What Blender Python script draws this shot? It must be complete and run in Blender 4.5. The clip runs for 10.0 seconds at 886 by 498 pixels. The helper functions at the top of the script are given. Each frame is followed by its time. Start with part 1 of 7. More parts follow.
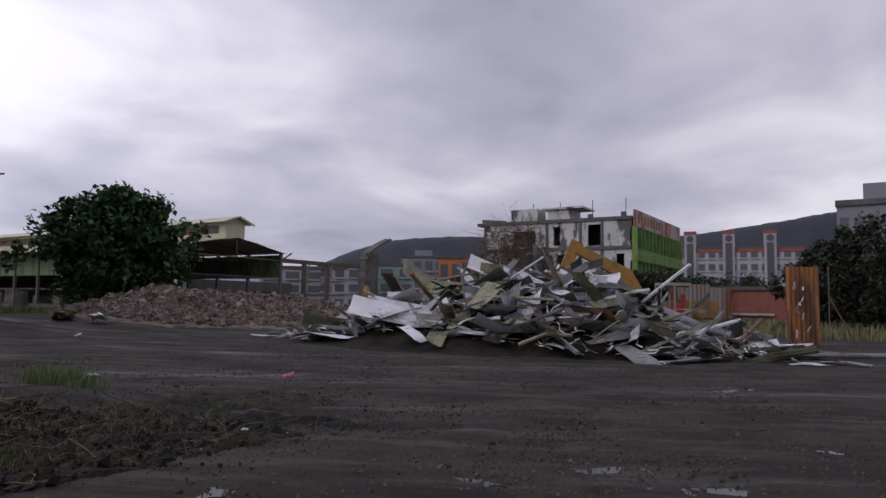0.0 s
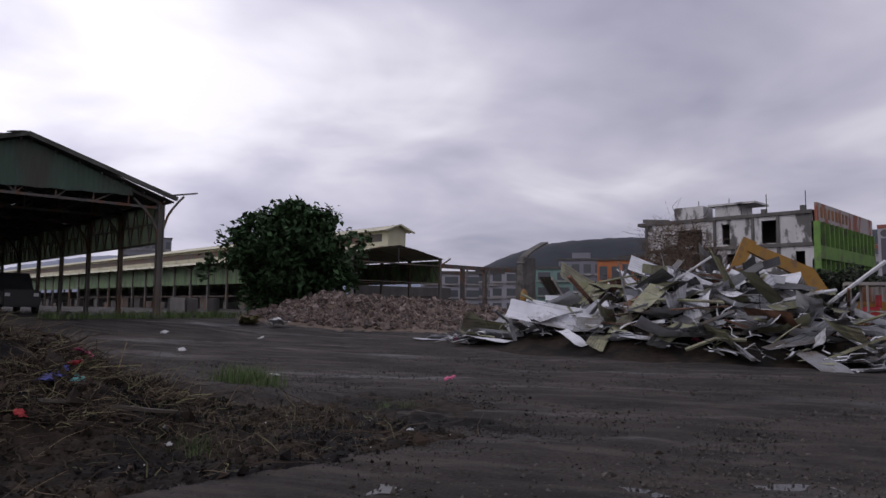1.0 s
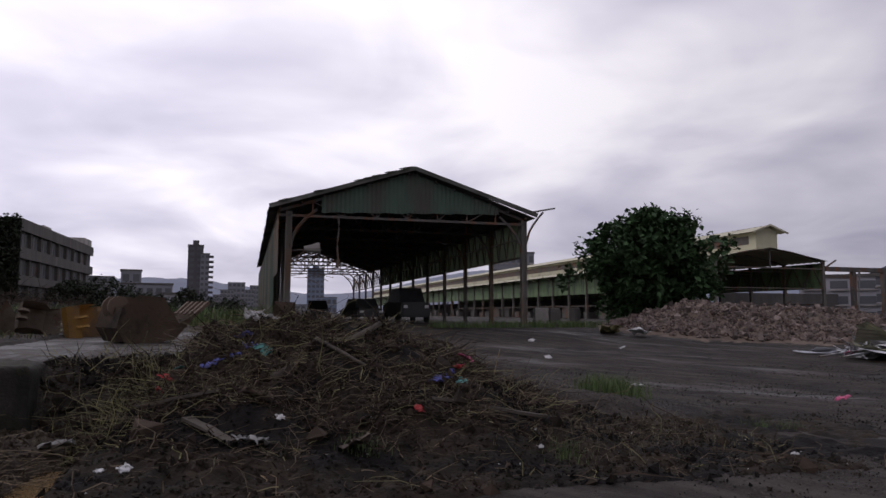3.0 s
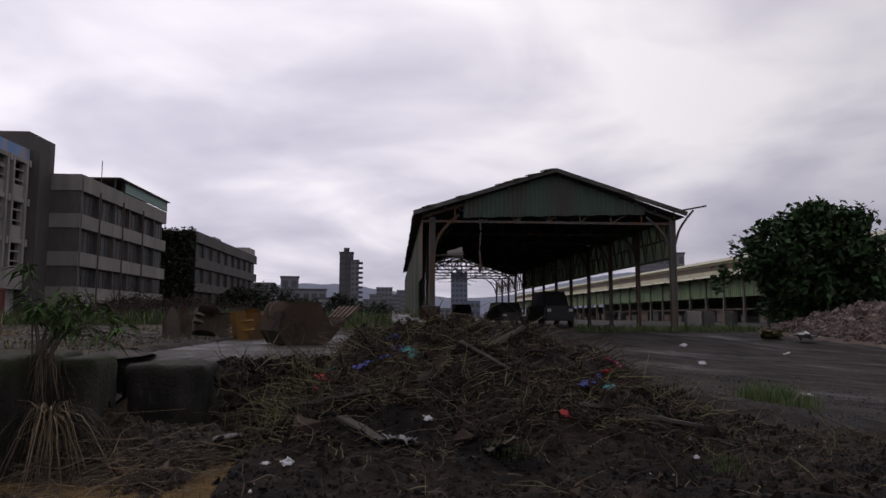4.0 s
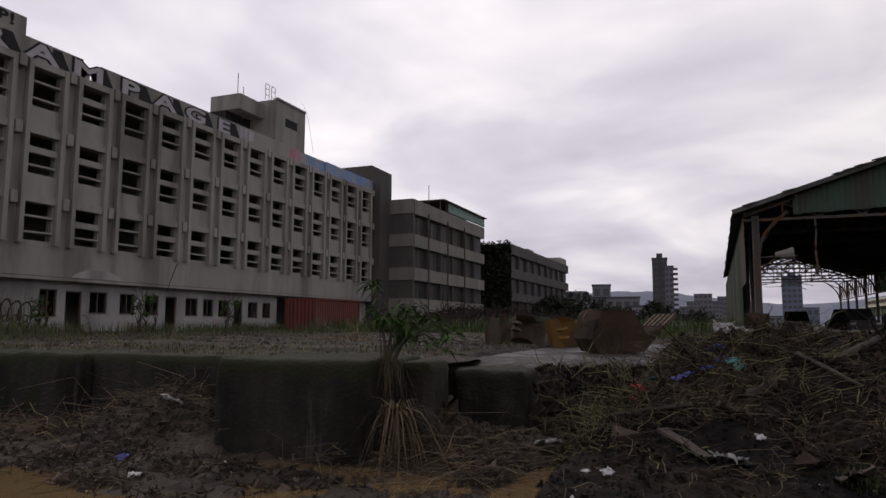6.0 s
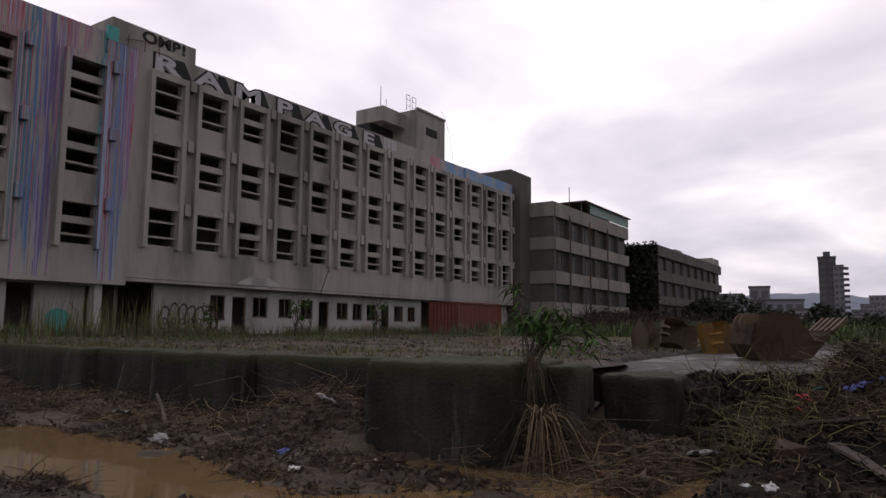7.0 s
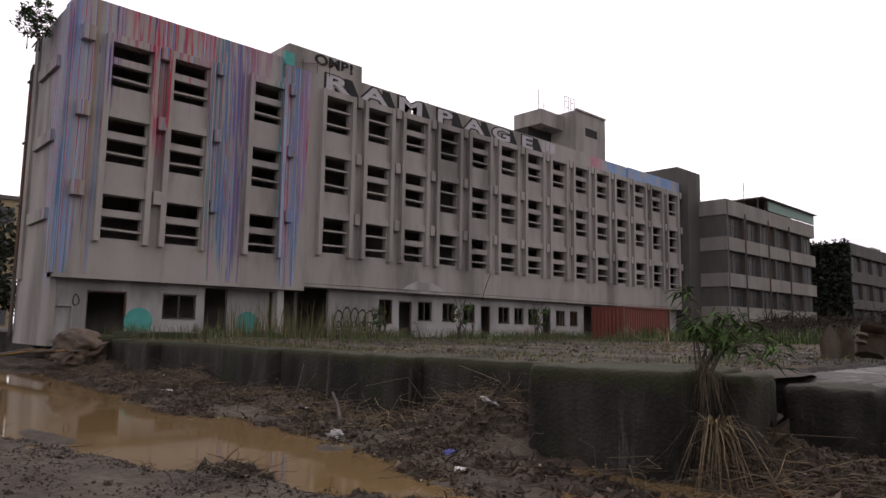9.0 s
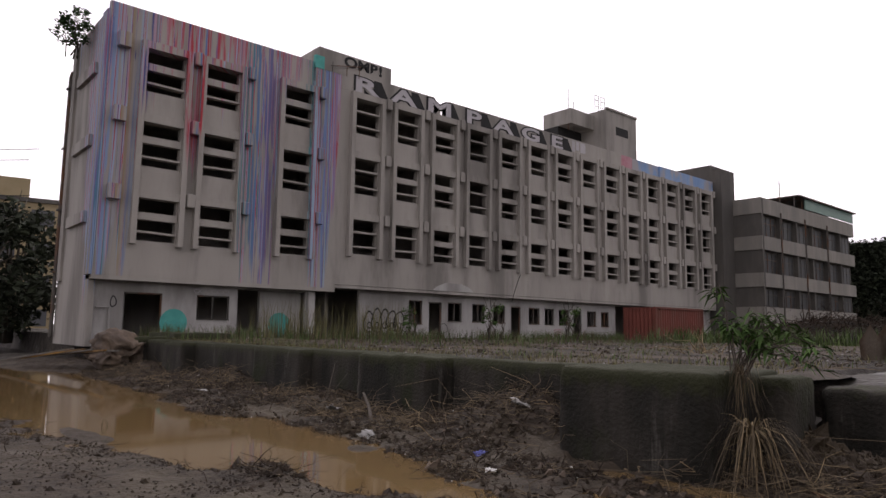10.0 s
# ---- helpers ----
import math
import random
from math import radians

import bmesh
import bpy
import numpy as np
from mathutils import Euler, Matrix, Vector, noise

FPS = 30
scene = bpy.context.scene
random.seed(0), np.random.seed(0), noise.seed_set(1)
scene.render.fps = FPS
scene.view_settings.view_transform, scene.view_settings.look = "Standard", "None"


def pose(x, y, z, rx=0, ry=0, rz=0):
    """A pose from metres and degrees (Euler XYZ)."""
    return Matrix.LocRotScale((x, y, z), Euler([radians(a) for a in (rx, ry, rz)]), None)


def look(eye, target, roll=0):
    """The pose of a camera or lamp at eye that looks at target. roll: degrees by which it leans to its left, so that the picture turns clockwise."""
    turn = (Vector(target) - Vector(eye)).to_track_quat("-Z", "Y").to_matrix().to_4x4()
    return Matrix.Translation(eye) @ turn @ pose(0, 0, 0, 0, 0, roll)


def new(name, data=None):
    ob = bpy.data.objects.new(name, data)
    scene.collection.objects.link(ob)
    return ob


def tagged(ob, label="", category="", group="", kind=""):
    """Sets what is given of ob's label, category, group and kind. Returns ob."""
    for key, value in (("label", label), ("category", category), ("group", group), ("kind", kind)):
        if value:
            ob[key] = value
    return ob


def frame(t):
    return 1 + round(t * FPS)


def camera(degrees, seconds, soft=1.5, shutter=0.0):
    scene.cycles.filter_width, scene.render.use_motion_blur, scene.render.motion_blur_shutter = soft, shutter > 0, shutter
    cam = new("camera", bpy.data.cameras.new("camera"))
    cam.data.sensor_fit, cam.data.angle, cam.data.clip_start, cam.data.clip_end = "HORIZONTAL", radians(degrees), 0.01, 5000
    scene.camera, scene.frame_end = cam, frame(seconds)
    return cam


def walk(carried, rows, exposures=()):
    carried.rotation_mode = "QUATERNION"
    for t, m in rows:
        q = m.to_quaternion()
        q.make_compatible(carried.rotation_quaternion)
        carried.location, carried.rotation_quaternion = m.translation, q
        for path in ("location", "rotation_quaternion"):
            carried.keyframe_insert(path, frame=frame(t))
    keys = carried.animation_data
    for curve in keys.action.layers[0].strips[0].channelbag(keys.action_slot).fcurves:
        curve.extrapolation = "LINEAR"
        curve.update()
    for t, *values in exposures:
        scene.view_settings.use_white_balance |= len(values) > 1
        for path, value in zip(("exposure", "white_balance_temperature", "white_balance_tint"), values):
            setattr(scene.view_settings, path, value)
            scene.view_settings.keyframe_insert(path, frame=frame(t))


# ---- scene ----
cam = camera(65.5, 10.0)
EYE = (0.0, 0.0, 1.6)
# seconds, yaw, pitch, roll: one place, the camera only turns
PATH = [(0.0, -58.0, 4.59, -0.91), (0.5, -52.32, 4.66, -0.66), (1.0, -44.95, 4.75, -0.52), (1.5, -36.96, 4.89, -0.41),
        (2.0, -29.84, 5.03, -0.28), (2.5, -22.36, 5.2, -0.25), (4.0, -3.96, 5.6, -0.17), (4.5, 2.64, 5.76, -0.18),
        (5.0, 9.37, 5.91, -0.17), (5.5, 15.44, 6.06, -0.18), (7.0, 33.25, 6.46, -0.36), (7.5, 38.3, 6.55, -0.54),
        (8.0, 42.74, 6.61, -0.74), (8.5, 45.0, 6.64, -0.83), (9.0, 46.56, 6.67, -0.84), (9.5, 47.88, 6.7, -0.85),
        (10.0, 49.04, 6.71, -0.87)]
EXPO = [(0.0, -0.05, 6500, 12), (2.5, -0.1, 6650, 13), (4.5, -0.42, 6850, 11), (5.5, -0.42, 7000, 10), (7.0, -0.12, 7200, 10), (7.5, 0.0, 7250, 11), (9.0, 0.5, 7400, 11), (10.0, 0.5, 7400, 11)]
walk(cam, [(t, pose(*EYE, 90 + p, r, y)) for t, y, p, r in PATH], EXPO)

# ---- world and sun: overcast ----
def build_world():
    w = bpy.data.worlds.new("overcast_sky")
    scene.world = w
    w.use_nodes = True
    nt = w.node_tree
    nt.nodes.clear()
    N, L = nt.nodes.new, nt.links.new
    out, bg = N("ShaderNodeOutputWorld"), N("ShaderNodeBackground")
    sky = N("ShaderNodeTexSky")
    sky.sky_type, sky.sun_disc = "NISHITA", False
    sky.sun_elevation, sky.sun_rotation = radians(48), radians(-40)
    dim = N("ShaderNodeVectorMath"); dim.operation = "SCALE"; dim.inputs["Scale"].default_value = 0.06
    L(sky.outputs[0], dim.inputs[0])
    tc, sep = N("ShaderNodeTexCoord"), N("ShaderNodeSeparateXYZ")
    L(tc.outputs["Generated"], sep.inputs[0])
    # the cloud deck as a flat layer overhead
    up = N("ShaderNodeMath"); up.operation = "MAXIMUM"; up.inputs[1].default_value = 0.0
    L(sep.outputs[2], up.inputs[0])
    den = N("ShaderNodeMath"); den.operation = "ADD"; den.inputs[1].default_value = 0.2
    L(up.outputs[0], den.inputs[0])
    inv = N("ShaderNodeMath"); inv.operation = "DIVIDE"; inv.inputs[0].default_value = 1.0
    L(den.outputs[0], inv.inputs[1])
    flat = N("ShaderNodeVectorMath"); flat.operation = "SCALE"
    L(tc.outputs["Generated"], flat.inputs[0]); L(inv.outputs[0], flat.inputs["Scale"])
    def noise_tex(scale, detail, dist, rough=0.5):
        n = N("ShaderNodeTexNoise")
        n.inputs["Scale"].default_value, n.inputs["Detail"].default_value = scale, detail
        n.inputs["Distortion"].default_value, n.inputs["Roughness"].default_value = dist, rough
        L(flat.outputs[0], n.inputs["Vector"])
        return n
    big, small = noise_tex(0.55, 5, 0.35), noise_tex(1.5, 5, 0.5, 0.45)
    mix = N("ShaderNodeMix"); mix.data_type = "FLOAT"; mix.inputs[0].default_value = 0.35
    L(big.outputs[0], mix.inputs[2]); L(small.outputs[0], mix.inputs[3])
    ramp = N("ShaderNodeValToRGB")
    e = ramp.color_ramp.elements
    e[0].position, e[0].color = 0.38, (0.34, 0.34, 0.45, 1)
    e[1].position, e[1].color = 0.61, (0.84, 0.83, 0.90, 1)
    m = e.new(0.5); m.color = (0.55, 0.54, 0.65, 1)
    L(mix.outputs[0], ramp.inputs[0])
    # brighter towards the veiled sun
    dot = N("ShaderNodeVectorMath"); dot.operation = "DOT_PRODUCT"
    dot.inputs[1].default_value = Vector((-0.72, 0.45, 0.53)).normalized()
    L(tc.outputs["Generated"], dot.inputs[0])
    glow = N("ShaderNodeMapRange"); glow.interpolation_type = "SMOOTHSTEP"
    for i, v in ((1, -0.4), (2, 1.0), (3, 0.86), (4, 1.6)):
        glow.inputs[i].default_value = v
    L(dot.outputs["Value"], glow.inputs[0])
    lit = N("ShaderNodeVectorMath"); lit.operation = "SCALE"
    L(ramp.outputs[0], lit.inputs[0]); L(glow.outputs[0], lit.inputs["Scale"])
    add = N("ShaderNodeMix"); add.data_type = "RGBA"; add.inputs[0].default_value = 0.92
    L(dim.outputs[0], add.inputs[6]); L(lit.outputs[0], add.inputs[7])
    L(add.outputs[2], bg.inputs[0])
    bg.inputs[1].default_value = 1.12
    L(bg.outputs[0], out.inputs[0])
build_world()
sun = new("sun", bpy.data.lights.new("sun", "SUN"))
sun.data.energy, sun.data.angle, sun.data.color = 0.5, radians(25), (1.0, 0.97, 0.93)
sun.matrix_world = look((-72, 45, 60), (0, 0, 0))

# ---- materials ----
def material(name, c1, c2, scale=3.0, rough=0.85, bump=0.3, bscale=None, c3=None, s3=0.5, cover=0.5, soft=0.12, metal=0.0,
             streak=1.0, grime=None, rnd=0.0, rough2=None, spec=0.4, space="pos", emit=0.0):
    """Two tones mixed by fine noise, a third laid over in patches, relief at the fine scale. streak > 1 draws patches out downwards."""
    m = bpy.data.materials.new(name)
    m.use_nodes = True
    nt = m.node_tree
    N, L = nt.nodes.new, nt.links.new
    b = nt.nodes["Principled BSDF"]
    if space == "pos":
        src = N("ShaderNodeNewGeometry").outputs["Position"]
    else:
        src = N("ShaderNodeTexCoord").outputs["Object"]
    mp = N("ShaderNodeMapping"); L(src, mp.inputs[0])
    mp.inputs["Scale"].default_value = (1, 1, 1 / streak)
    n1 = N("ShaderNodeTexNoise"); n1.inputs["Scale"].default_value = scale; n1.inputs["Detail"].default_value = 6; n1.inputs["Roughness"].default_value = 0.65
    L(mp.outputs[0], n1.inputs["Vector"])
    cr = N("ShaderNodeMapRange"); cr.inputs[1].default_value, cr.inputs[2].default_value = 0.32, 0.68
    L(n1.outputs[0], cr.inputs[0])
    mx = N("ShaderNodeMix"); mx.data_type = "RGBA"
    L(cr.outputs[0], mx.inputs[0])
    mx.inputs[6].default_value, mx.inputs[7].default_value = (*c1, 1), (*c2, 1)
    col = mx.outputs[2]
    if c3:
        n2 = N("ShaderNodeTexNoise"); n2.inputs["Scale"].default_value = s3; n2.inputs["Detail"].default_value = 7; n2.inputs["Roughness"].default_value = 0.62
        L(mp.outputs[0], n2.inputs["Vector"])
        r2 = N("ShaderNodeMapRange"); r2.interpolation_type = "SMOOTHSTEP"
        mid = 0.68 - 0.36 * cover
        r2.inputs[1].default_value, r2.inputs[2].default_value = mid - soft / 2, mid + soft / 2
        L(n2.outputs[0], r2.inputs[0])
        m2 = N("ShaderNodeMix"); m2.data_type = "RGBA"; m2.inputs[7].default_value = (*c3, 1)
        L(r2.outputs[0], m2.inputs[0]); L(col, m2.inputs[6])
        col = m2.outputs[2]
        if rough2 is not None:
            rr = N("ShaderNodeMapRange"); rr.inputs[3].default_value, rr.inputs[4].default_value = rough, rough2
            L(r2.outputs[0], rr.inputs[0]); L(rr.outputs[0], b.inputs["Roughness"])
    if rnd:
        oi, hs = N("ShaderNodeObjectInfo"), N("ShaderNodeHueSaturation")
        mr = N("ShaderNodeMapRange"); mr.inputs[3].default_value, mr.inputs[4].default_value = 1 - rnd, 1 + rnd
        geo = N("ShaderNodeNewGeometry"); sm = N("ShaderNodeMath"); sm.operation = "ADD"
        fr = N("ShaderNodeMath"); fr.operation = "FRACT"
        L(oi.outputs["Random"], sm.inputs[0]); L(geo.outputs["Random Per Island"], sm.inputs[1]); L(sm.outputs[0], fr.inputs[0])
        L(fr.outputs[0], mr.inputs[0]); L(mr.outputs[0], hs.inputs["Value"]); L(col, hs.inputs["Color"])
        col = hs.outputs[0]
    L(col, b.inputs["Base Color"])
    if rough2 is None or not c3:
        b.inputs["Roughness"].default_value = rough
    b.inputs["Metallic"].default_value = metal
    b.inputs["Specular IOR Level"].default_value = spec
    if bump:
        n3 = N("ShaderNodeTexNoise"); n3.inputs["Scale"].default_value = bscale or scale * 4; n3.inputs["Detail"].default_value = 5
        L(src, n3.inputs["Vector"])
        bp = N("ShaderNodeBump"); bp.inputs["Strength"].default_value = bump; bp.inputs["Distance"].default_value = 0.03
        L(n3.outputs[0], bp.inputs["Height"]); L(bp.outputs[0], b.inputs["Normal"])
    return m

M = {}
def yard_surface():
    """Black wet asphalt under trodden mud: coarse grit, long wheel smears, damp patches that shine."""
    m = material("wet_dark_asphalt", (0.006, 0.0048, 0.0038), (0.062, 0.051, 0.042), 26.0, 0.9, 1.0, 45, (0.010, 0.008, 0.0064), 0.45, 0.5, 0.3, spec=0.25)
    nt = m.node_tree
    N, L = nt.nodes.new, nt.links.new
    b = nt.nodes["Principled BSDF"]
    col = b.inputs["Base Color"].links[0].from_socket
    geo = N("ShaderNodeNewGeometry")
    def smear(rot, sx, sy, scale, lo, hi):
        r = N("ShaderNodeMapping"); r.vector_type = "POINT"; r.inputs["Rotation"].default_value = (0, 0, radians(rot))
        q = N("ShaderNodeMapping"); q.inputs["Scale"].default_value = (sx, sy, 1)
        L(geo.outputs["Position"], r.inputs[0]); L(r.outputs[0], q.inputs[0])
        n = N("ShaderNodeTexNoise"); n.inputs["Scale"].default_value, n.inputs["Detail"].default_value, n.inputs["Roughness"].default_value = scale, 8, 0.68
        L(q.outputs[0], n.inputs["Vector"])
        k = N("ShaderNodeMapRange"); k.interpolation_type = "SMOOTHSTEP"; k.inputs[1].default_value, k.inputs[2].default_value = lo, hi
        L(n.outputs[0], k.inputs[0])
        return k.outputs[0]
    tracks = smear(62, 0.3, 1.5, 1.3, 0.45, 0.66)
    mx = N("ShaderNodeMix"); mx.data_type = "RGBA"; mx.inputs[7].default_value = (0.075, 0.064, 0.055, 1)
    h = N("ShaderNodeMath"); h.operation = "MULTIPLY"; h.inputs[1].default_value = 0.6
    L(tracks, h.inputs[0]); L(h.outputs[0], mx.inputs[0]); L(col, mx.inputs[6]); L(mx.outputs[2], b.inputs["Base Color"])
    damp = smear(55, 0.22, 0.8, 0.55, 0.5, 0.68)
    rr = N("ShaderNodeMapRange"); rr.inputs[3].default_value, rr.inputs[4].default_value = 0.9, 0.42
    L(damp, rr.inputs[0]); L(rr.outputs[0], b.inputs["Roughness"])
    return m
M["asphalt"] = yard_surface()
M["conc"] = material("weathered_concrete", (0.31, 0.29, 0.265), (0.41, 0.385, 0.355), 1.2, 0.9, 0.15, 12, (0.2, 0.187, 0.172), 0.6, 0.4, 0.25, streak=5)
M["moss"] = material("mossy_wet_concrete", (0.010, 0.0095, 0.0075), (0.045, 0.041, 0.033), 2.6, 0.8, 1.0, 12, (0.016, 0.019, 0.008), 1.3, 0.42, 0.2, streak=3)
# near-black colour that stands in for shade inside hollows
M["dark"] = material("dark_interior_shade", (0.02, 0.02, 0.02), (0.03, 0.03, 0.03), 1, 0.95, 0)
M["white"] = material("dirty_white_plaster", (0.36, 0.35, 0.34), (0.45, 0.44, 0.43), 0.8, 0.9, 0.1, 8, (0.24, 0.23, 0.22), 0.5, 0.35, 0.3, streak=3)
M["green"] = material("dark_green_corrugated_sheet", (0.035, 0.065, 0.045), (0.05, 0.09, 0.06), 1.5, 0.6, 0.1, 8, (0.05, 0.045, 0.035), 0.7, 0.35, 0.2, streak=3)
M["cream"] = material("cream_painted_sheet", (0.42, 0.40, 0.28), (0.5, 0.48, 0.34), 1.0, 0.6, 0.05, 8, (0.3, 0.27, 0.2), 0.5, 0.3, 0.3, streak=3)
M["steel"] = material("rusty_grey_steel", (0.06, 0.055, 0.05), (0.12, 0.11, 0.10), 3, 0.7, 0.2, 20, (0.13, 0.06, 0.03), 1.5, 0.4, 0.15, streak=3)
M["earth"] = material("dark_wet_soil", (0.011, 0.0085, 0.006), (0.047, 0.035, 0.0245), 5, 0.85, 0.9, 18, (0.009, 0.008, 0.007), 0.8, 0.5, 0.2, spec=0.12)
M["hill"] = material("far_wooded_hill", (0.018, 0.022, 0.028), (0.025, 0.03, 0.037), 0.03, 1.0, 0)
M["rust"] = material("rusty_orange_sheet", (0.22, 0.09, 0.035), (0.34, 0.15, 0.05), 2, 0.85, 0.3, 15, (0.10, 0.05, 0.03), 1.2, 0.4, 0.1, streak=5)

# ---- mesh helpers ----
def box(bm, x0, x1, y0, y1, z0, z1, m=None):
    vs = [bm.verts.new((x, y, z)) for z in (z0, z1) for y in (y0, y1) for x in (x0, x1)]
    for f in ((0, 2, 3, 1), (4, 5, 7, 6), (0, 1, 5, 4), (2, 6, 7, 3), (0, 4, 6, 2), (1, 3, 7, 5)):
        bm.faces.new([vs[i] for i in f])
    if m is not None:
        for v in vs:
            v.co = m @ v.co
    return vs

def beam(bm, a, b, w, h=None, up=(0, 0, 1)):
    """A bar of section w x h from a to b."""
    a, b = Vector(a), Vector(b)
    d = b - a
    q = d.to_track_quat("Y", "Z").to_matrix().to_4x4()
    h = h or w
    return box(bm, -w / 2, w / 2, 0, d.length, -h / 2, h / 2, Matrix.Translation(a) @ q)

def tube(bm, pts, r, n=6, r2=None, cap=True):
    """A tapering tube along pts."""
    pts = [Vector(p) for p in pts]
    rings = []
    for i, p in enumerate(pts):
        d = (pts[min(i + 1, len(pts) - 1)] - pts[max(i - 1, 0)]).normalized()
        s = d.cross(Vector((0, 0, 1)))
        s = s.normalized() if s.length > 1e-3 else Vector((1, 0, 0))
        t = d.cross(s)
        k = r + ((r2 if r2 is not None else r) - r) * i / max(len(pts) - 1, 1)
        rings.append([bm.verts.new(p + (s * math.cos(2 * math.pi * j / n) + t * math.sin(2 * math.pi * j / n)) * k) for j in range(n)])
    for a, b in zip(rings, rings[1:]):
        for j in range(n):
            bm.faces.new((a[j], a[(j + 1) % n], b[(j + 1) % n], b[j]))
    if cap:
        bm.faces.new(rings[0]); bm.faces.new(rings[-1][::-1])

def pierced(bm, x0, x1, ys, zs, holes):
    """A wall in the plane of y and z between x0 and x1, one closed skin with holes (y0, y1, z0, z1) through it."""
    ys, zs = sorted(set(ys)), sorted(set(zs))
    seen = {}
    def v(k, i, j):
        if (k, i, j) not in seen:
            seen[k, i, j] = bm.verts.new(((x0, x1)[k], ys[i], zs[j]))
        return seen[k, i, j]
    def solid(i, j):
        if not (0 <= i < len(ys) - 1 and 0 <= j < len(zs) - 1):
            return False
        y, z = (ys[i] + ys[i + 1]) / 2, (zs[j] + zs[j + 1]) / 2
        return not any(a < y < b and c < z < d for a, b, c, d in holes)
    for i in range(len(ys) - 1):
        for j in range(len(zs) - 1):
            if not solid(i, j):
                continue
            for k in (0, 1):
                bm.faces.new((v(k, i, j), v(k, i + 1, j), v(k, i + 1, j + 1), v(k, i, j + 1)))
            for di, dj, a, b in ((-1, 0, (i, j), (i, j + 1)), (1, 0, (i + 1, j), (i + 1, j + 1)), (0, -1, (i, j), (i + 1, j)), (0, 1, (i, j + 1), (i + 1, j + 1))):
                if not solid(i + di, j + dj):
                    bm.faces.new((v(0, *a), v(0, *b), v(1, *b), v(1, *a)))

def finish(name, bm, mat, smooth=False):
    bmesh.ops.recalc_face_normals(bm, faces=bm.faces)
    me = bpy.data.meshes.new(name)
    bm.to_mesh(me); bm.free()
    me.materials.append(mat)
    if smooth:
        me.shade_smooth()
    return me

def part(name, bm, mat, parent=None, label="", smooth=False):
    """Links a bmesh as one mesh object, under a thing or a part."""
    ob = new(name, finish(name, bm, mat, smooth))
    if parent is not None:
        ob.parent = parent
    if label:
        tagged(ob, label)
    return ob

def share(name, me, parent, m):
    """One more object on a mesh that is already there."""
    ob = new(name, me)
    ob.parent = parent
    ob.matrix_basis = m
    return ob

def thing(name, label, category, group="", kind="", m=None):
    ob = new(name)
    if m is not None:
        ob.matrix_basis = m
    return tagged(ob, label, category, group, kind)

def sstep(a, b, x):
    t = np.clip((x - a) / (b - a), 0, 1)
    return t * t * (3 - 2 * t)

# ---- ground ----
def ground_z(x, y):
    """Height of the yard: a low pit near the eye, a raised yard behind, a dock platform beside it."""
    yard = np.interp(y, (-1e4, 15, 20, 26, 30, 34, 38), (0, 0, 0.1, 0.35, 0.7, 0.9, 1.0))
    back = sstep(9.0, 10.1, y) * 0.94
    plat = np.where(x < -3.7, sstep(8.35, 8.5, y) * 1.1, sstep(9.3, 9.5, y) * 0.94)
    left = np.maximum(plat, 0)
    k = sstep(-2.6, -2.2, x)
    k2 = sstep(0.0, 9.0, x)
    z = (1 - k) * left + k * ((1 - k2) * back + k2 * yard)
    pit = sstep(-1.0, -1.8, x) * sstep(0.9, 1.5, y) * sstep(8.5, 8.3, y) * sstep(-34.0, -33.4, x)
    return z - 0.4 * pit

def axis(lo, hi, fine0, fine1, step):
    a = list(np.arange(fine0, fine1, step))
    s, v = step, fine1
    while v < hi:
        a.append(v); s *= 1.16; v += s
    a.append(hi)
    s, v = step, fine0
    while v > lo:
        s *= 1.16; v -= s; a.append(max(v, lo))
    return np.array(sorted(set(a)))

def build_ground():
    xs, ys = axis(-2500, 2500, -16, 26, 0.16), axis(-1500, 3500, -3, 26, 0.16)
    X, Y = np.meshgrid(xs, ys)
    Z = ground_z(X, Y)
    rough = np.array([noise.fractal((x * 0.5, y * 0.5, 3.0), 1.0, 2.0, 5) if abs(x) < 60 and abs(y) < 60 else 0 for x, y in zip(X.ravel(), Y.ravel())]).reshape(X.shape)
    ruts = np.sin((Y * 0.9 + 0.12 * X + rough * 1.2) * 2.6) * np.clip(rough + 0.1, 0, 1) * (np.abs(X) < 60) * (np.abs(Y) < 60)
    fine = np.array([noise.fractal((x * 2.2, y * 2.2, 8.0), 1.0, 2.0, 4) if -20 < x < 30 and -4 < y < 30 else 0 for x, y in zip(X.ravel(), Y.ravel())]).reshape(X.shape)
    Z = Z + rough * 0.035 + ruts * 0.014 + fine * 0.02
    n = len(xs)
    V = np.stack([X, Y, Z], -1).reshape(-1, 3)
    i = (np.arange(len(ys) - 1)[:, None] * n + np.arange(n - 1)[None]).ravel()
    F = np.stack([i, i + 1, i + n + 1, i + n], -1)
    me = bpy.data.meshes.new("ground")
    me.from_pydata(V.tolist(), [], F.tolist())
    me.materials.append(M["asphalt"]); me.shade_smooth()
    tagged(new("ground", me), "dark wet trampled asphalt and mud yard", "ground", kind="structure")
build_ground()

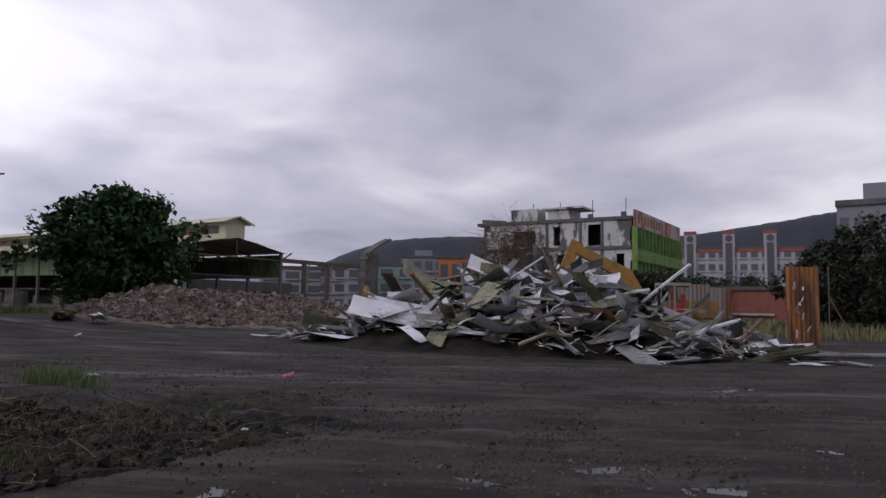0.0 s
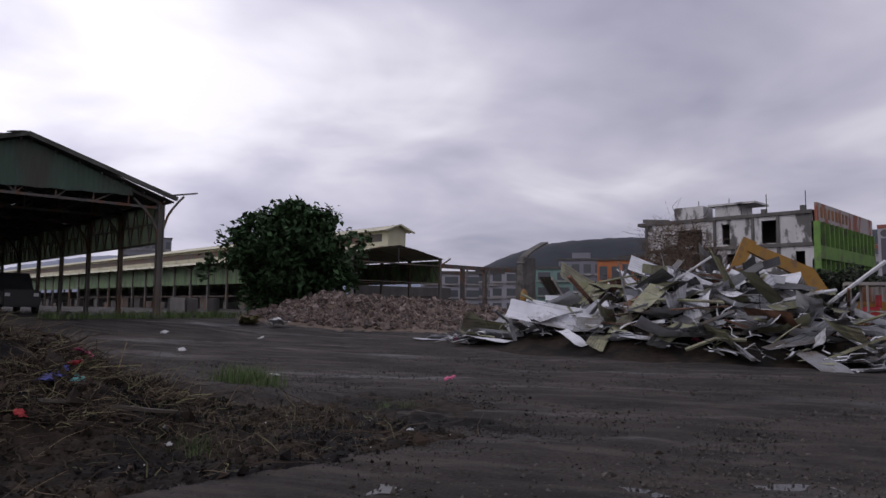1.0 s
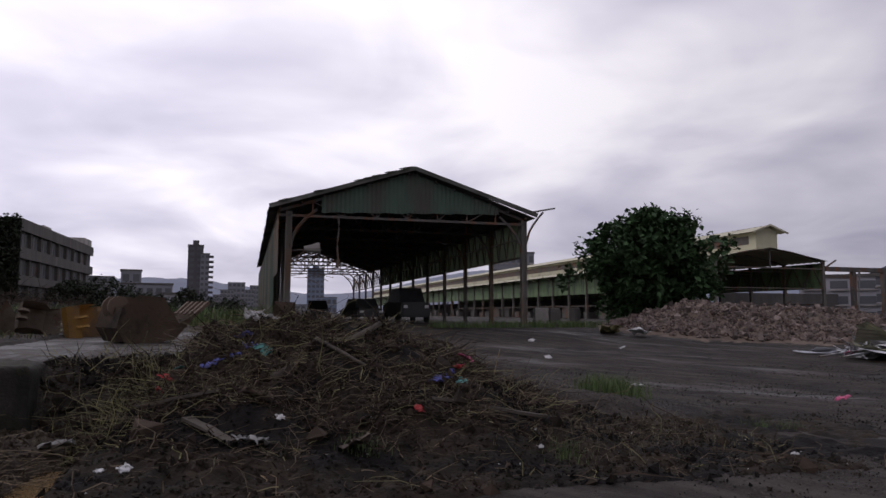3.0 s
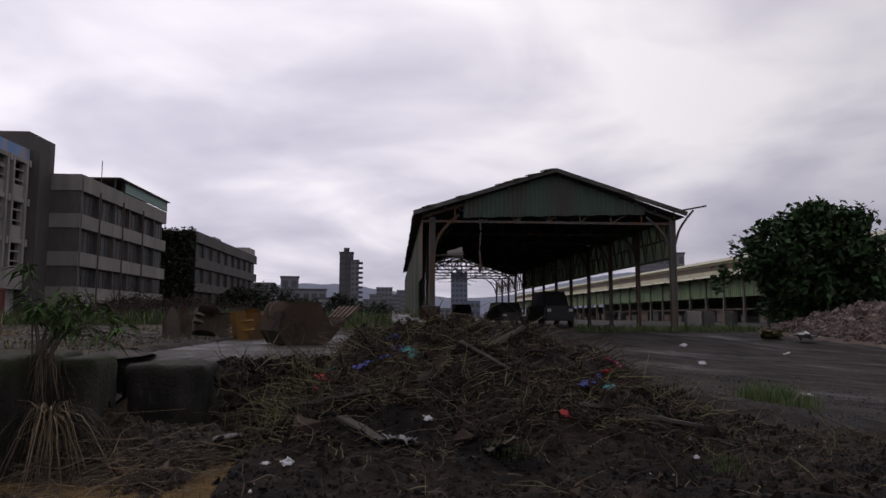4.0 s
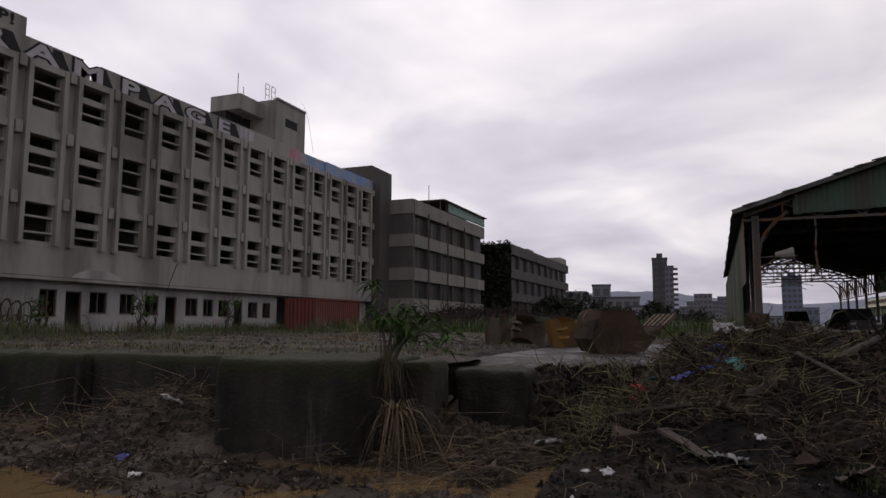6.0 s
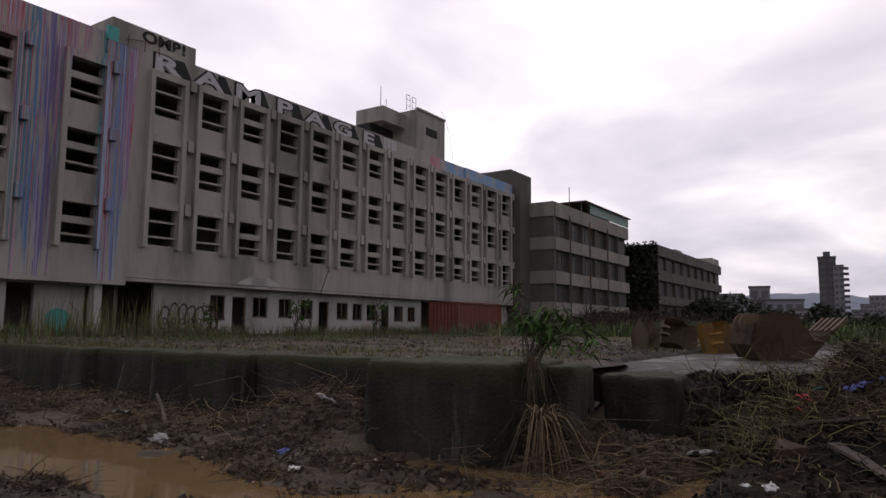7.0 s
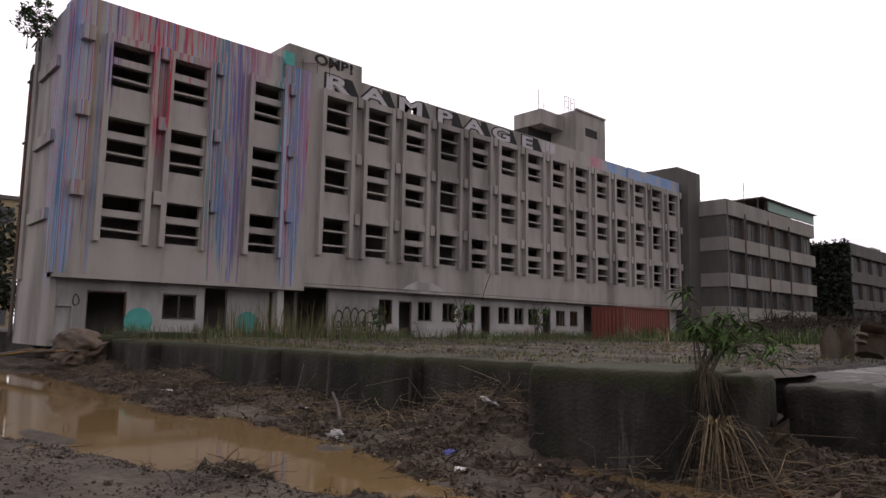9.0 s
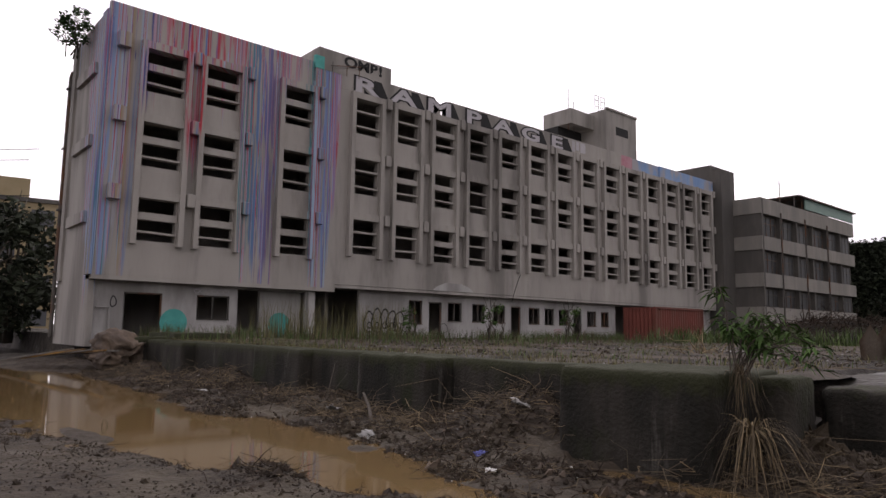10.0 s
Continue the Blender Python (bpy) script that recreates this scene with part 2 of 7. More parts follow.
# ---- main building: long concrete factory block ----
def streak_paint():
    """Concrete with many colours of paint poured from the roof edge, running down in lanes of uneven length."""
    m = M["conc"].copy(); m.name = "concrete_with_paint_runs"
    nt = m.node_tree
    N, L = nt.nodes.new, nt.links.new
    b = nt.nodes["Principled BSDF"]
    old = b.inputs["Base Color"].links[0].from_socket
    geo, sep = N("ShaderNodeNewGeometry"), N("ShaderNodeSeparateXYZ")
    L(geo.outputs["Position"], sep.inputs[0])
    along = N("ShaderNodeMath"); along.operation = "ADD"
    L(sep.outputs[0], along.inputs[0]); L(sep.outputs[1], along.inputs[1])
    pos = N("ShaderNodeMapRange"); pos.inputs[1].default_value, pos.inputs[2].default_value = -29.4, -11.4   # end wall and front, unrolled
    L(along.outputs[0], pos.inputs[0])
    def lane(scale, w, zs, detail=2):
        c = N("ShaderNodeCombineXYZ"); zz = N("ShaderNodeMath"); zz.operation = "MULTIPLY"; zz.inputs[1].default_value = zs
        L(sep.outputs[2], zz.inputs[0]); L(along.outputs[0], c.inputs[0]); L(zz.outputs[0], c.inputs[1]); c.inputs[2].default_value = w
        n = N("ShaderNodeTexNoise"); n.inputs["Scale"].default_value = scale; n.inputs["Detail"].default_value = detail
        L(c.outputs[0], n.inputs["Vector"])
        return n.outputs[0]
    def ramp(sock, stops, hold=False):
        r = N("ShaderNodeValToRGB"); e = r.color_ramp.elements
        if hold:
            r.color_ramp.interpolation = "CONSTANT"
        e[0].position, e[0].color = stops[0][0], (*stops[0][1], 1)
        e[1].position, e[1].color = stops[-1][0], (*stops[-1][1], 1)
        for p, c in stops[1:-1]:
            e.new(p).color = (*c, 1)
        L(sock, r.inputs[0])
        return r.outputs[0]
    def unroll(y):
        return (y - 1.6) / 18.0
    grey, blue, sky, navy, teal, red, pink, ochre, plum = (0.33, 0.32, 0.32), (0.10, 0.17, 0.40), (0.30, 0.40, 0.54), (0.05, 0.06, 0.22), (0.05, 0.22, 0.23), (0.42, 0.03, 0.05), (0.46, 0.20, 0.25), (0.30, 0.20, 0.09), (0.15, 0.09, 0.2)
    # any colour in thin lanes, and the colour that rules each stretch
    thin = ramp(lane(5.0, 1.7, 0.006), [(0.28, blue), (0.36, grey), (0.41, navy), (0.44, pink), (0.47, sky), (0.5, red), (0.53, grey), (0.56, plum), (0.59, teal), (0.62, sky), (0.68, ochre)], True)
    rule = ramp(pos.outputs[0], [(0.0, grey), (unroll(5.0), grey), (unroll(6.4), sky), (unroll(7.5), blue), (unroll(8.2), sky), (unroll(8.5), ochre), (unroll(9.1), sky), (unroll(9.7), pink), (unroll(11.2), red), (unroll(12.4), red), (unroll(13.7), pink), (unroll(14.1), teal), (unroll(14.8), blue), (unroll(15.5), plum), (unroll(16.4), pink), (unroll(17.6), teal), (unroll(18.0), sky), (unroll(18.6), blue), (1.0, pink)])
    pick = N("ShaderNodeMapRange"); pick.inputs[1].default_value, pick.inputs[2].default_value = 0.46, 0.54
    L(lane(6.5, 22.0, 0.0, 1), pick.inputs[0])
    hue = N("ShaderNodeMix"); hue.data_type = "RGBA"
    L(pick.outputs[0], hue.inputs[0]); L(thin, hue.inputs[6]); L(rule, hue.inputs[7])
    # how far down each stretch runs: 1 to the sill, 0 only under the roof edge
    def g(v):
        return (v, v, v)
    reach = ramp(pos.outputs[0], [(0.0, g(0.1)), (unroll(4.8), g(0.25)), (unroll(5.8), g(0.85)), (unroll(6.6), g(1.0)), (unroll(8.9), g(0.95)), (unroll(9.3), g(0.3)), (unroll(10.9), g(0.16)), (unroll(11.35), g(0.62)), (unroll(11.9), g(0.5)), (unroll(12.2), g(0.2)), (unroll(13.7), g(0.3)), (unroll(14.0), g(1.0)), (unroll(15.6), g(0.95)), (unroll(15.9), g(0.25)), (unroll(17.5), g(0.2)), (unroll(17.75), g(1.0)), (unroll(18.7), g(0.95)), (1.0, g(0.1))])
    ln = N("ShaderNodeMath"); ln.operation = "MULTIPLY_ADD"; ln.inputs[1].default_value = -13.5; ln.inputs[2].default_value = 16.6
    L(reach, ln.inputs[0])
    jit = N("ShaderNodeMath"); jit.operation = "MULTIPLY_ADD"; jit.inputs[1].default_value = 13.0
    L(lane(4.0, 8.3, 0.0, 3), jit.inputs[0]); L(ln.outputs[0], jit.inputs[2])
    d = N("ShaderNodeMath"); d.operation = "SUBTRACT"; L(sep.outputs[2], d.inputs[0]); L(jit.outputs[0], d.inputs[1])
    f = N("ShaderNodeMapRange"); f.inputs[1].default_value, f.inputs[2].default_value, f.inputs[4].default_value = -6.6, -5.2, 0.92
    L(d.outputs[0], f.inputs[0])
    gaps = N("ShaderNodeMapRange"); gaps.inputs[1].default_value, gaps.inputs[2].default_value, gaps.inputs[3].default_value = 0.40, 0.47, 0.12
    L(lane(7.0, 3.1, 0.05), gaps.inputs[0])
    mul = N("ShaderNodeMath"); mul.operation = "MULTIPLY"; L(f.outputs[0], mul.inputs[0]); L(gaps.outputs[0], mul.inputs[1])
    mx = N("ShaderNodeMix"); mx.data_type = "RGBA"
    L(mul.outputs[0], mx.inputs[0]); L(old, mx.inputs[6]); L(hue.outputs[2], mx.inputs[7]); L(mx.outputs[2], b.inputs["Base Color"])
    return m

M["paint"] = streak_paint()
M["black"] = material("flat_black_paint", (0.012, 0.012, 0.013), (0.02, 0.02, 0.02), 3, 0.8, 0)
M["silver"] = material("silver_grey_paint", (0.40, 0.38, 0.40), (0.48, 0.46, 0.48), 2, 0.7, 0)
M["teal"] = material("teal_spray_paint", (0.05, 0.30, 0.27), (0.08, 0.38, 0.34), 2, 0.7, 0)
M["blue"] = material("faded_blue_paint", (0.16, 0.28, 0.50), (0.25, 0.36, 0.55), 0.8, 0.8, 0, c3=(0.35, 0.34, 0.36), s3=0.7, cover=0.4, streak=3)
M["pinkpaint"] = material("faded_pink_paint", (0.42, 0.16, 0.2), (0.5, 0.3, 0.34), 0.8, 0.8, 0)
FX = -31.0
FACADE = Matrix(((0, 0, 1, 0), (1, 0, 0, 0), (0, 1, 0, 0), (0, 0, 0, 1)))  # text lies on the facade

def lettering(name, text, size, m, mat, parent, bold=0.0, squeeze=1.0):
    cu = bpy.data.curves.new(name, "FONT")
    cu.body, cu.size, cu.extrude, cu.offset, cu.align_x = text, size, 0.004, bold, "CENTER"
    tmp = new("lettering_source", cu)
    bpy.context.view_layer.update()
    me = bpy.data.meshes.new_from_object(tmp.evaluated_get(bpy.context.evaluated_depsgraph_get()))
    bpy.data.objects.remove(tmp)
    me.name = name
    me.materials.clear(); me.materials.append(mat)
    ob = new(name, me)
    ob.parent = parent
    ob.matrix_basis = m @ Matrix.Diagonal((squeeze, 1, 1, 1))
    return ob

def main_building():
    rnd = random.Random(4)
    B = thing("factory_building", "long derelict grey concrete factory block with louvred window bays", "building")
    rows = [(5.6, 7.45), (8.9, 10.84), (12.25, 14.16)]
    secA = [(9.25, 10.9), (11.95, 13.55), (16.0, 17.55)]
    DZ = -0.34   # the painted end stands a little lower
    pitch = 2.83
    secB = [(20.25 + i * pitch, 20.25 + i * pitch + 1.62) for i in range(14)]
    Y0, YA, Y1, ZT = 7.6, 19.35, 59.6, 15.6
    # upper walls, pierced by the window rows
    def wall(name, y0, y1, wins, mat, z0, dz):
        bm = bmesh.new()
        holes = [(a, b, c + dz, d + dz) for a, b in wins for c, d in rows]
        pierced(bm, FX - 0.3, FX, [y0, y1] + [v for w in wins for v in w], [z0, 14.55] + [v + dz for r in rows for v in r], holes)
        return part(name, bm, mat, B)
    wall("painted_wall", Y0, YA, secA, M["paint"], 3.68, DZ)
    wall("wall", YA, Y1, secB, M["conc"], 3.9, 0)
    # bay frames: fins, lintels and sill panels standing proud
    for k, (a, b) in enumerate(secA + secB):
        mat, dz = (M["paint"], DZ) if k < 3 else (M["conc"], 0)
        for y in (a - 0.3, b + 0.06):
            bm = bmesh.new(); box(bm, FX, FX + 0.3, y, y + 0.24, 5.42 + dz, 14.5 + dz); part("fin", bm, mat, B)
        bm = bmesh.new(); box(bm, FX + 0.002, FX + 0.27, a - 0.06, b + 0.06, 14.16 + dz, 14.5 + dz); part("lintel", bm, mat, B)
        for z in (10.84 + dz, 7.45 + dz):
            bm = bmesh.new(); box(bm, FX + 0.002, FX + 0.2, a - 0.06, b + 0.06, z, z + 0.38); part("lintel", bm, mat, B)
            bm = bmesh.new(); box(bm, FX + 0.002, FX + 0.07, a - 0.06, b + 0.06, z + 0.38, z + 1.41); part("sill_panel", bm, mat, B)
        thick = rnd.random() < 0.6
        for z0, z1 in [(r0 + dz, r1 + dz) for r0, r1 in rows]:
            bm = bmesh.new()
            h = 0.32 if (thick or rnd.random() < 0.3) else 0.1
            box(bm, FX - 0.18, FX + 0.1, a - 0.03, b + 0.03, z1 - 0.62 - h, z1 - 0.62)
            part("slat", bm, mat, B)
            bm = bmesh.new()
            s = rnd.uniform(-0.03, 0.03)
            vs = box(bm, FX - 0.18, FX + 0.12, a - 0.03, b + 0.03, z0 + 0.34, z0 + 0.43)
            for v in vs:
                v.co.z += s * (v.co.y - a)
            part("slat", bm, mat, B)
        # bracket blocks in the strip beside each bay
        g = b + 0.38
        for z in (7.25 + dz, 10.65 + dz, 13.95 + dz):
            bm = bmesh.new()
            vs = box(bm, FX, FX + 0.34, g, g + 0.36, z, z + 0.62)
            bmesh.ops.bevel(bm, geom=list(bm.edges), offset=0.03, segments=1, affect="EDGES")
            part("bracket_block", bm, mat, B)
    for z in (7.25, 10.65, 13.95):
        bm = bmesh.new(); box(bm, FX, FX + 0.34, 7.95, 8.45, z - 0.34, z + 0.3)
        part("bracket_block", bm, M["paint"], B)
    # parapet, piece by piece, with a bitten-out gap
    def parapet(y0, y1, z1, mat, name="parapet"):
        bm = bmesh.new(); box(bm, FX - 0.25, FX + 0.004, y0, y1, 14.55, z1)
        return part(name, bm, mat, B)
    parapet(Y0, 17.6, ZT, M["paint"]); parapet(17.75, YA, 15.35, M["paint"])
    parapet(YA, 26.0, ZT, M["conc"])
    bm = bmesh.new()   # broken edges of the gap
    for y, z in ((26.0, 15.3), (26.15, 15.15), (26.3, 14.95), (26.72, 14.9), (26.85, 15.35), (26.95, 15.25)):
        box(bm, FX - 0.22, FX, y, y + 0.15, 14.55, z)
    part("broken_parapet", bm, M["conc"], B)
    parapet(27.1, 45.2, ZT, M["conc"])
    parapet(45.2, 46.7, ZT - 0.06, M["pinkpaint"], "painted_parapet")
    parapet(46.72, 50.4, ZT - 0.1, M["blue"], "painted_parapet"); parapet(50.75, Y1, ZT - 0.05, M["blue"], "painted_parapet")
    # painted letters, each on a slanted black ground
    for ch, (a, b) in zip("RAMPAGE", [(20.01, 22.2), (22.66, 24.9), (25.37, 27.7), (28.12, 30.6), (30.88, 33.3), (33.61, 36.0), (36.28, 38.8)]):
        bm = bmesh.new()
        q = [bm.verts.new((FX + 0.026, y, z)) for y, z in ((b - 0.75, 14.57), (b + 0.32, 14.57), (b - 0.22, 15.5), (b - 0.75, 15.5))]
        q2 = [bm.verts.new(v.co - Vector((0.004, 0, 0))) for v in q]
        bm.faces.new(q); bm.faces.new(q2[::-1])
        for i in range(4):
            bm.faces.new((q[i], q2[i], q2[(i + 1) % 4], q[(i + 1) % 4]))
        g = part("letter_shadow", bm, M["black"], B, "black painted drop shadow")
        at = Matrix.Translation((FX + 0.030, (a + b) / 2 - 0.18, 14.64)) @ FACADE
        lettering("letter_outline", ch, 1.16, at, M["black"], g, 0.10, 2.25)
        lettering("letter", ch, 1.16, Matrix.Translation((0.008, 0, 0)) @ at, M["silver"], g, 0.035, 2.25)
    for y, w in ((39.1, 0.3), (39.55, 0.35), (40.05, 0.6)):
        bm = bmesh.new(); box(bm, FX + 0.021, FX + 0.03, y, y + w, 14.6 + (y * 7 % 0.3), 15.5); part("paint_bar", bm, M["silver"], B)
    # stair head with black letters, behind the parapet
    bm = bmesh.new()
    box(bm, FX - 6.0, FX + 0.012, 17.9, 22.65, 15.3, 16.5)
    box(bm, FX - 0.3, FX + 0.008, YA, 22.65, 14.56, 15.35)
    part("stair_head", bm, M["conc"], B)
    lettering("inscription", "OMB!", 0.78, Matrix.Translation((FX + 0.026, 20.75, 15.86)) @ FACADE, M["black"], B, 0.03, 1.35)
    bm = bmesh.new()
    box(bm, FX - 0.2, FX + 0.016, 17.7, 18.25, 15.3, 16.0)
    part("teal_patch", bm, M["teal"], B, "teal sprayed corner of the stair head")
    bm = bmesh.new()
    for y in (18.7, 19.6, 20.4):
        tube(bm, ((FX + 0.1, y, 15.3), (FX + 0.12, y, 15.85)), 0.02, 5)
    tube(bm, ((FX + 0.1, 18.6, 15.6), (FX + 0.12, 20.5, 16.0)), 0.02, 5)
    part("bent_rail", bm, M["steel"], B)
    # water tank house with aerials; recess and opening are solid boxes coloured as shade
    bm = bmesh.new()
    x0, x1, y0, y1 = FX - 5.2, FX - 1.2, 42.4, 49.2
    box(bm, x0, x1, 45.0, y1, 15.3, 19.5); box(bm, x0, x1 - 1.2, y0 - 0.4, 45.0, 18.0, 19.2)
    box(bm, x1 - 0.1, x1 + 0.1, 45.0, y1, 19.5, 19.65)
    part("tank_house", bm, M["conc"], B)
    bm = bmesh.new(); box(bm, x0, x1 - 2.5, y0 - 0.4, 45, 15.3, 18.0); part("tank_house_recess_shade", bm, M["dark"], B)
    bm = bmesh.new(); box(bm, x1 - 0.2, x1 + 0.01, 46.3, 48.0, 17.6, 18.3); part("tank_house_opening_shade", bm, M["dark"], B)
    bm = bmesh.new()
    for y, h in ((42.2, 2.3), (42.9, 1.4), (49.0, 1.9)):
        tube(bm, ((x1 - 1.6, y, 17.5), (x1 - 1.6, y, 18.6 + h)), 0.03, 5)
    tube(bm, [(x1 - 0.3, 49.0 + 0.25 * i, 20.4 - 0.06 * i * i) for i in range(9)], 0.015, 4)
    part("aerial", bm, M["steel"], B)
    bm = bmesh.new()
    for y in (44.2, 45.0):
        for z in (19.7, 20.2, 20.6):
            tube(bm, ((x1 - 0.5, y, z), (x1 - 0.5, y + 0.5, z)), 0.025, 4)
        for dy in (0, 0.5):
            tube(bm, ((x1 - 0.5, y + dy, 19.3), (x1 - 0.5, y + dy, 20.6)), 0.025, 4)
    part("ladder_cage", bm, M["steel"], B)
    # floors, rear and end walls
    for z in (4.1, 8.3, 11.7, 14.6):
        bm = bmesh.new(); box(bm, FX - 5.6, FX - 0.3, Y0 + 0.25, Y1, z - 0.25, z); part("floor_slab", bm, M["conc"], B)
    bm = bmesh.new()
    box(bm, FX - 5.9, FX - 5.6, Y0, Y1, 0.7, 14.9)
    part("rear_wall", bm, M["conc"], B)
    for y in range(20, 58, 6):
        bm = bmesh.new(); box(bm, FX - 5.6, FX - 2.0, y, y + 0.2, 1.0, 14.3); part("cross_wall", bm, M["conc"], B)
    bm = bmesh.new(); box(bm, FX - 5.6, FX - 0.3, Y0, Y0 + 0.25, 0.7, 14.55); box(bm, FX - 5.9, FX - 0.25, Y0, Y0 + 0.25, 14.55, ZT - 0.3)
    part("end_wall", bm, M["paint"], B)
    for z in (6.0, 9.4, 12.7):
        bm = bmesh.new(); box(bm, FX - 4.4, FX - 1.4, Y0 - 0.16, Y0, z, z + 0.5)
        part("end_canopy", bm, M["paint"], B)
    bm = bmesh.new(); box(bm, FX - 5.6, FX - 5.0, Y0 - 0.12, Y0, 3.6, 15.0); box(bm, FX - 0.7, FX, Y0 - 0.12, Y0, 3.68, 15.2)
    part("end_pilaster", bm, M["paint"], B)
    bm = bmesh.new(); tube(bm, ((FX - 5.75, Y0 - 0.15, 1), (FX - 5.75, Y0 - 0.15, 13.6), (FX - 5.6, Y0 - 0.1, 13.9)), 0.09, 8)
    for z in (4, 7, 10, 13):
        box(bm, FX - 5.9, FX - 5.6, Y0 - 0.3, Y0, z, z + 0.08)
    part("downpipe", bm, M["steel"], B)
    # ground floor, set back under the overhang
    G = FX - 0.6
    openA = [(9.12, 10.75, 1.0, 3.04), (12.32, 13.9, 1.9, 3.04), (14.3, 18.0, 1.0, 3.4), (18.45, 21.3, 1.0, 3.7)]
    openB = [(24.78, 25.8, 1.9, 3.3), (26.3, 27.3, 1.0, 3.25), (27.8, 28.95, 2.1, 3.28), (29.85, 30.95, 2.1, 3.26), (31.7, 32.8, 2.08, 3.24), (33.37, 34.3, 1.0, 3.22),
             (35.1, 36.24, 2.06, 3.2), (36.74, 37.74, 2.05, 3.18), (38.27, 39.35, 2.04, 3.17), (39.9, 40.84, 1.0, 3.15), (41.48, 42.6, 2.0, 3.14), (43.2, 44.2, 2.0, 3.13), (45.0, 51.3, 1.0, 3.6)]
    bm = bmesh.new()
    ops = openA + openB
    pierced(bm, G - 0.22, G, [Y0 + 0.25, Y1] + [v for o in ops for v in o[:2]], [0.7, 3.9] + [v for o in ops for v in o[2:]], [(a, b, z0 if z0 > 1.2 else 0.6, z1) for a, b, z0, z1 in ops])
    part("ground_floor_wall", bm, M["white"], B)
    bm = bmesh.new()
    box(bm, G - 0.24, FX - 0.01, Y0, YA, 3.5, 3.68); box(bm, G - 0.24, FX - 0.01, YA, Y1, 3.72, 3.88)
    part("overhang_soffit", bm, M["conc"], B)
    for a, b, z0, z1 in ops:
        if b - a < 1.7:
            bm = bmesh.new()
            for y in (a, b - 0.06):
                box(bm, G - 0.16, G - 0.06, y, y + 0.06, z0, z1)
            box(bm, G - 0.16, G - 0.06, a, b, z1 - 0.06, z1)
            if z0 > 1.2:
                box(bm, G - 0.16, G + 0.05, a, b, z0, z0 + 0.05)
                box(bm, G - 0.15, G - 0.07, (a + b) / 2 - 0.03, (a + b) / 2 + 0.03, z0, z1)
            part("window_frame" if z0 > 1.2 else "door_frame", bm, M["steel"], B)
    bm = bmesh.new(); box(bm, G - 0.1, G + 0.25, 18.02, 18.4, 0.8, 3.6); part("pillar", bm, M["white"], B)
    # fallen plaster patch and crack on the fascia
    bm = bmesh.new()
    n = 14
    low = [bm.verts.new((FX + 0.006, 26.1 + i * 0.25, 3.92)) for i in range(n)]
    high = [bm.verts.new((FX + 0.006, 26.1 + i * 0.25, 3.94 + (0.5 * abs(math.sin(math.pi * i / (n - 1))) ** 0.6) * (0.9 + 0.2 * rnd.random()))) for i in range(n)]
    for i in range(n - 1):
        bm.faces.new((low[i], low[i + 1], high[i + 1], high[i]))
    part("bare_patch", bm, M["white"], B, "bare patch of fallen plaster")
    bm = bmesh.new(); tube(bm, [(FX + 0.02, 33.6 - 0.2 * i, 5.3 - 0.33 * i - 0.03 * i * i) for i in range(5)], 0.025, 4); part("hanging_wire", bm, M["black"], B)
    # graffiti on the ground floor: teal rounds and a black outlined tag
    for y, r in ((11.3, 0.62), (16.8, 0.6)):
        bm = bmesh.new(); bmesh.ops.create_circle(bm, cap_ends=True, segments=20, radius=r, matrix=Matrix.Translation((G + 0.008 if y < 14 else G - 0.5, y, 1.75)) @ Matrix.Rotation(radians(90), 4, "Y"))
        part("graffiti_round", bm, M["teal"], B, "teal sprayed round")
    bm = bmesh.new(); box(bm, G - 0.75, G - 0.52, 15.7, 18.0, 0.9, 3.4); part("inner_wall", bm, M["white"], B)
    def ring(bm, y, z, ry, rz, w, x):
        m = 18
        ins, outs = [], []
        for i in range(m):
            a = 2 * math.pi * i / m
            k = 1 + 0.08 * math.sin(3 * a + y)
            ins.append(bm.verts.new((x, y + (ry - w) * k * math.cos(a), z + (rz - w) * k * math.sin(a))))
            outs.append(bm.verts.new((x, y + ry * k * math.cos(a), z + rz * k * math.sin(a))))
        for i in range(m):
            bm.faces.new((ins[i], ins[(i + 1) % m], outs[(i + 1) % m], outs[i]))
    bm = bmesh.new()
    for i in range(5):
        ring(bm, 22.0 + i * 0.52, 1.95 + 0.1 * (i % 2), 0.38, 0.62 + 0.08 * (i % 3), 0.09, G + 0.008 + i * 0.002)
        ring(bm, 22.0 + i * 0.52, 1.8, 0.16, 0.2, 0.07, G + 0.02)
    part("graffiti_tag", bm, M["black"], B, "black outlined bubble tag")
    bm = bmesh.new()
    for i in range(6):
        ring(bm, 12.3 + i * 0.28, 3.22, 0.15, 0.1, 0.03, G + 0.006)
    part("graffiti_tag", bm, M["silver"], B, "pale scribble over the window")
    bm = bmesh.new()
    for i in range(4):
        ring(bm, 37.9 + i * 0.22, 1.6, 0.14, 0.22, 0.04, G + 0.006)
    part("graffiti_tag", bm, M["pinkpaint"], B, "pink scribbled tag")
    bm = bmesh.new()
    ring(bm, 8.7, 2.6, 0.14, 0.25, 0.05, G + 0.006); ring(bm, 27.5, 1.7, 0.3, 0.3, 0.03, G + 0.006)
    part("graffiti_tag", bm, M["black"], B, "small black tag")
    bm = bmesh.new(); tube(bm, ((G + 0.06, 8.0, 2.35), (G + 0.06, 8.55, 2.35), (G + 0.06, 8.55, 1.0)), 0.05, 6); part("wall_pipe", bm, M["white"], B)
main_building()
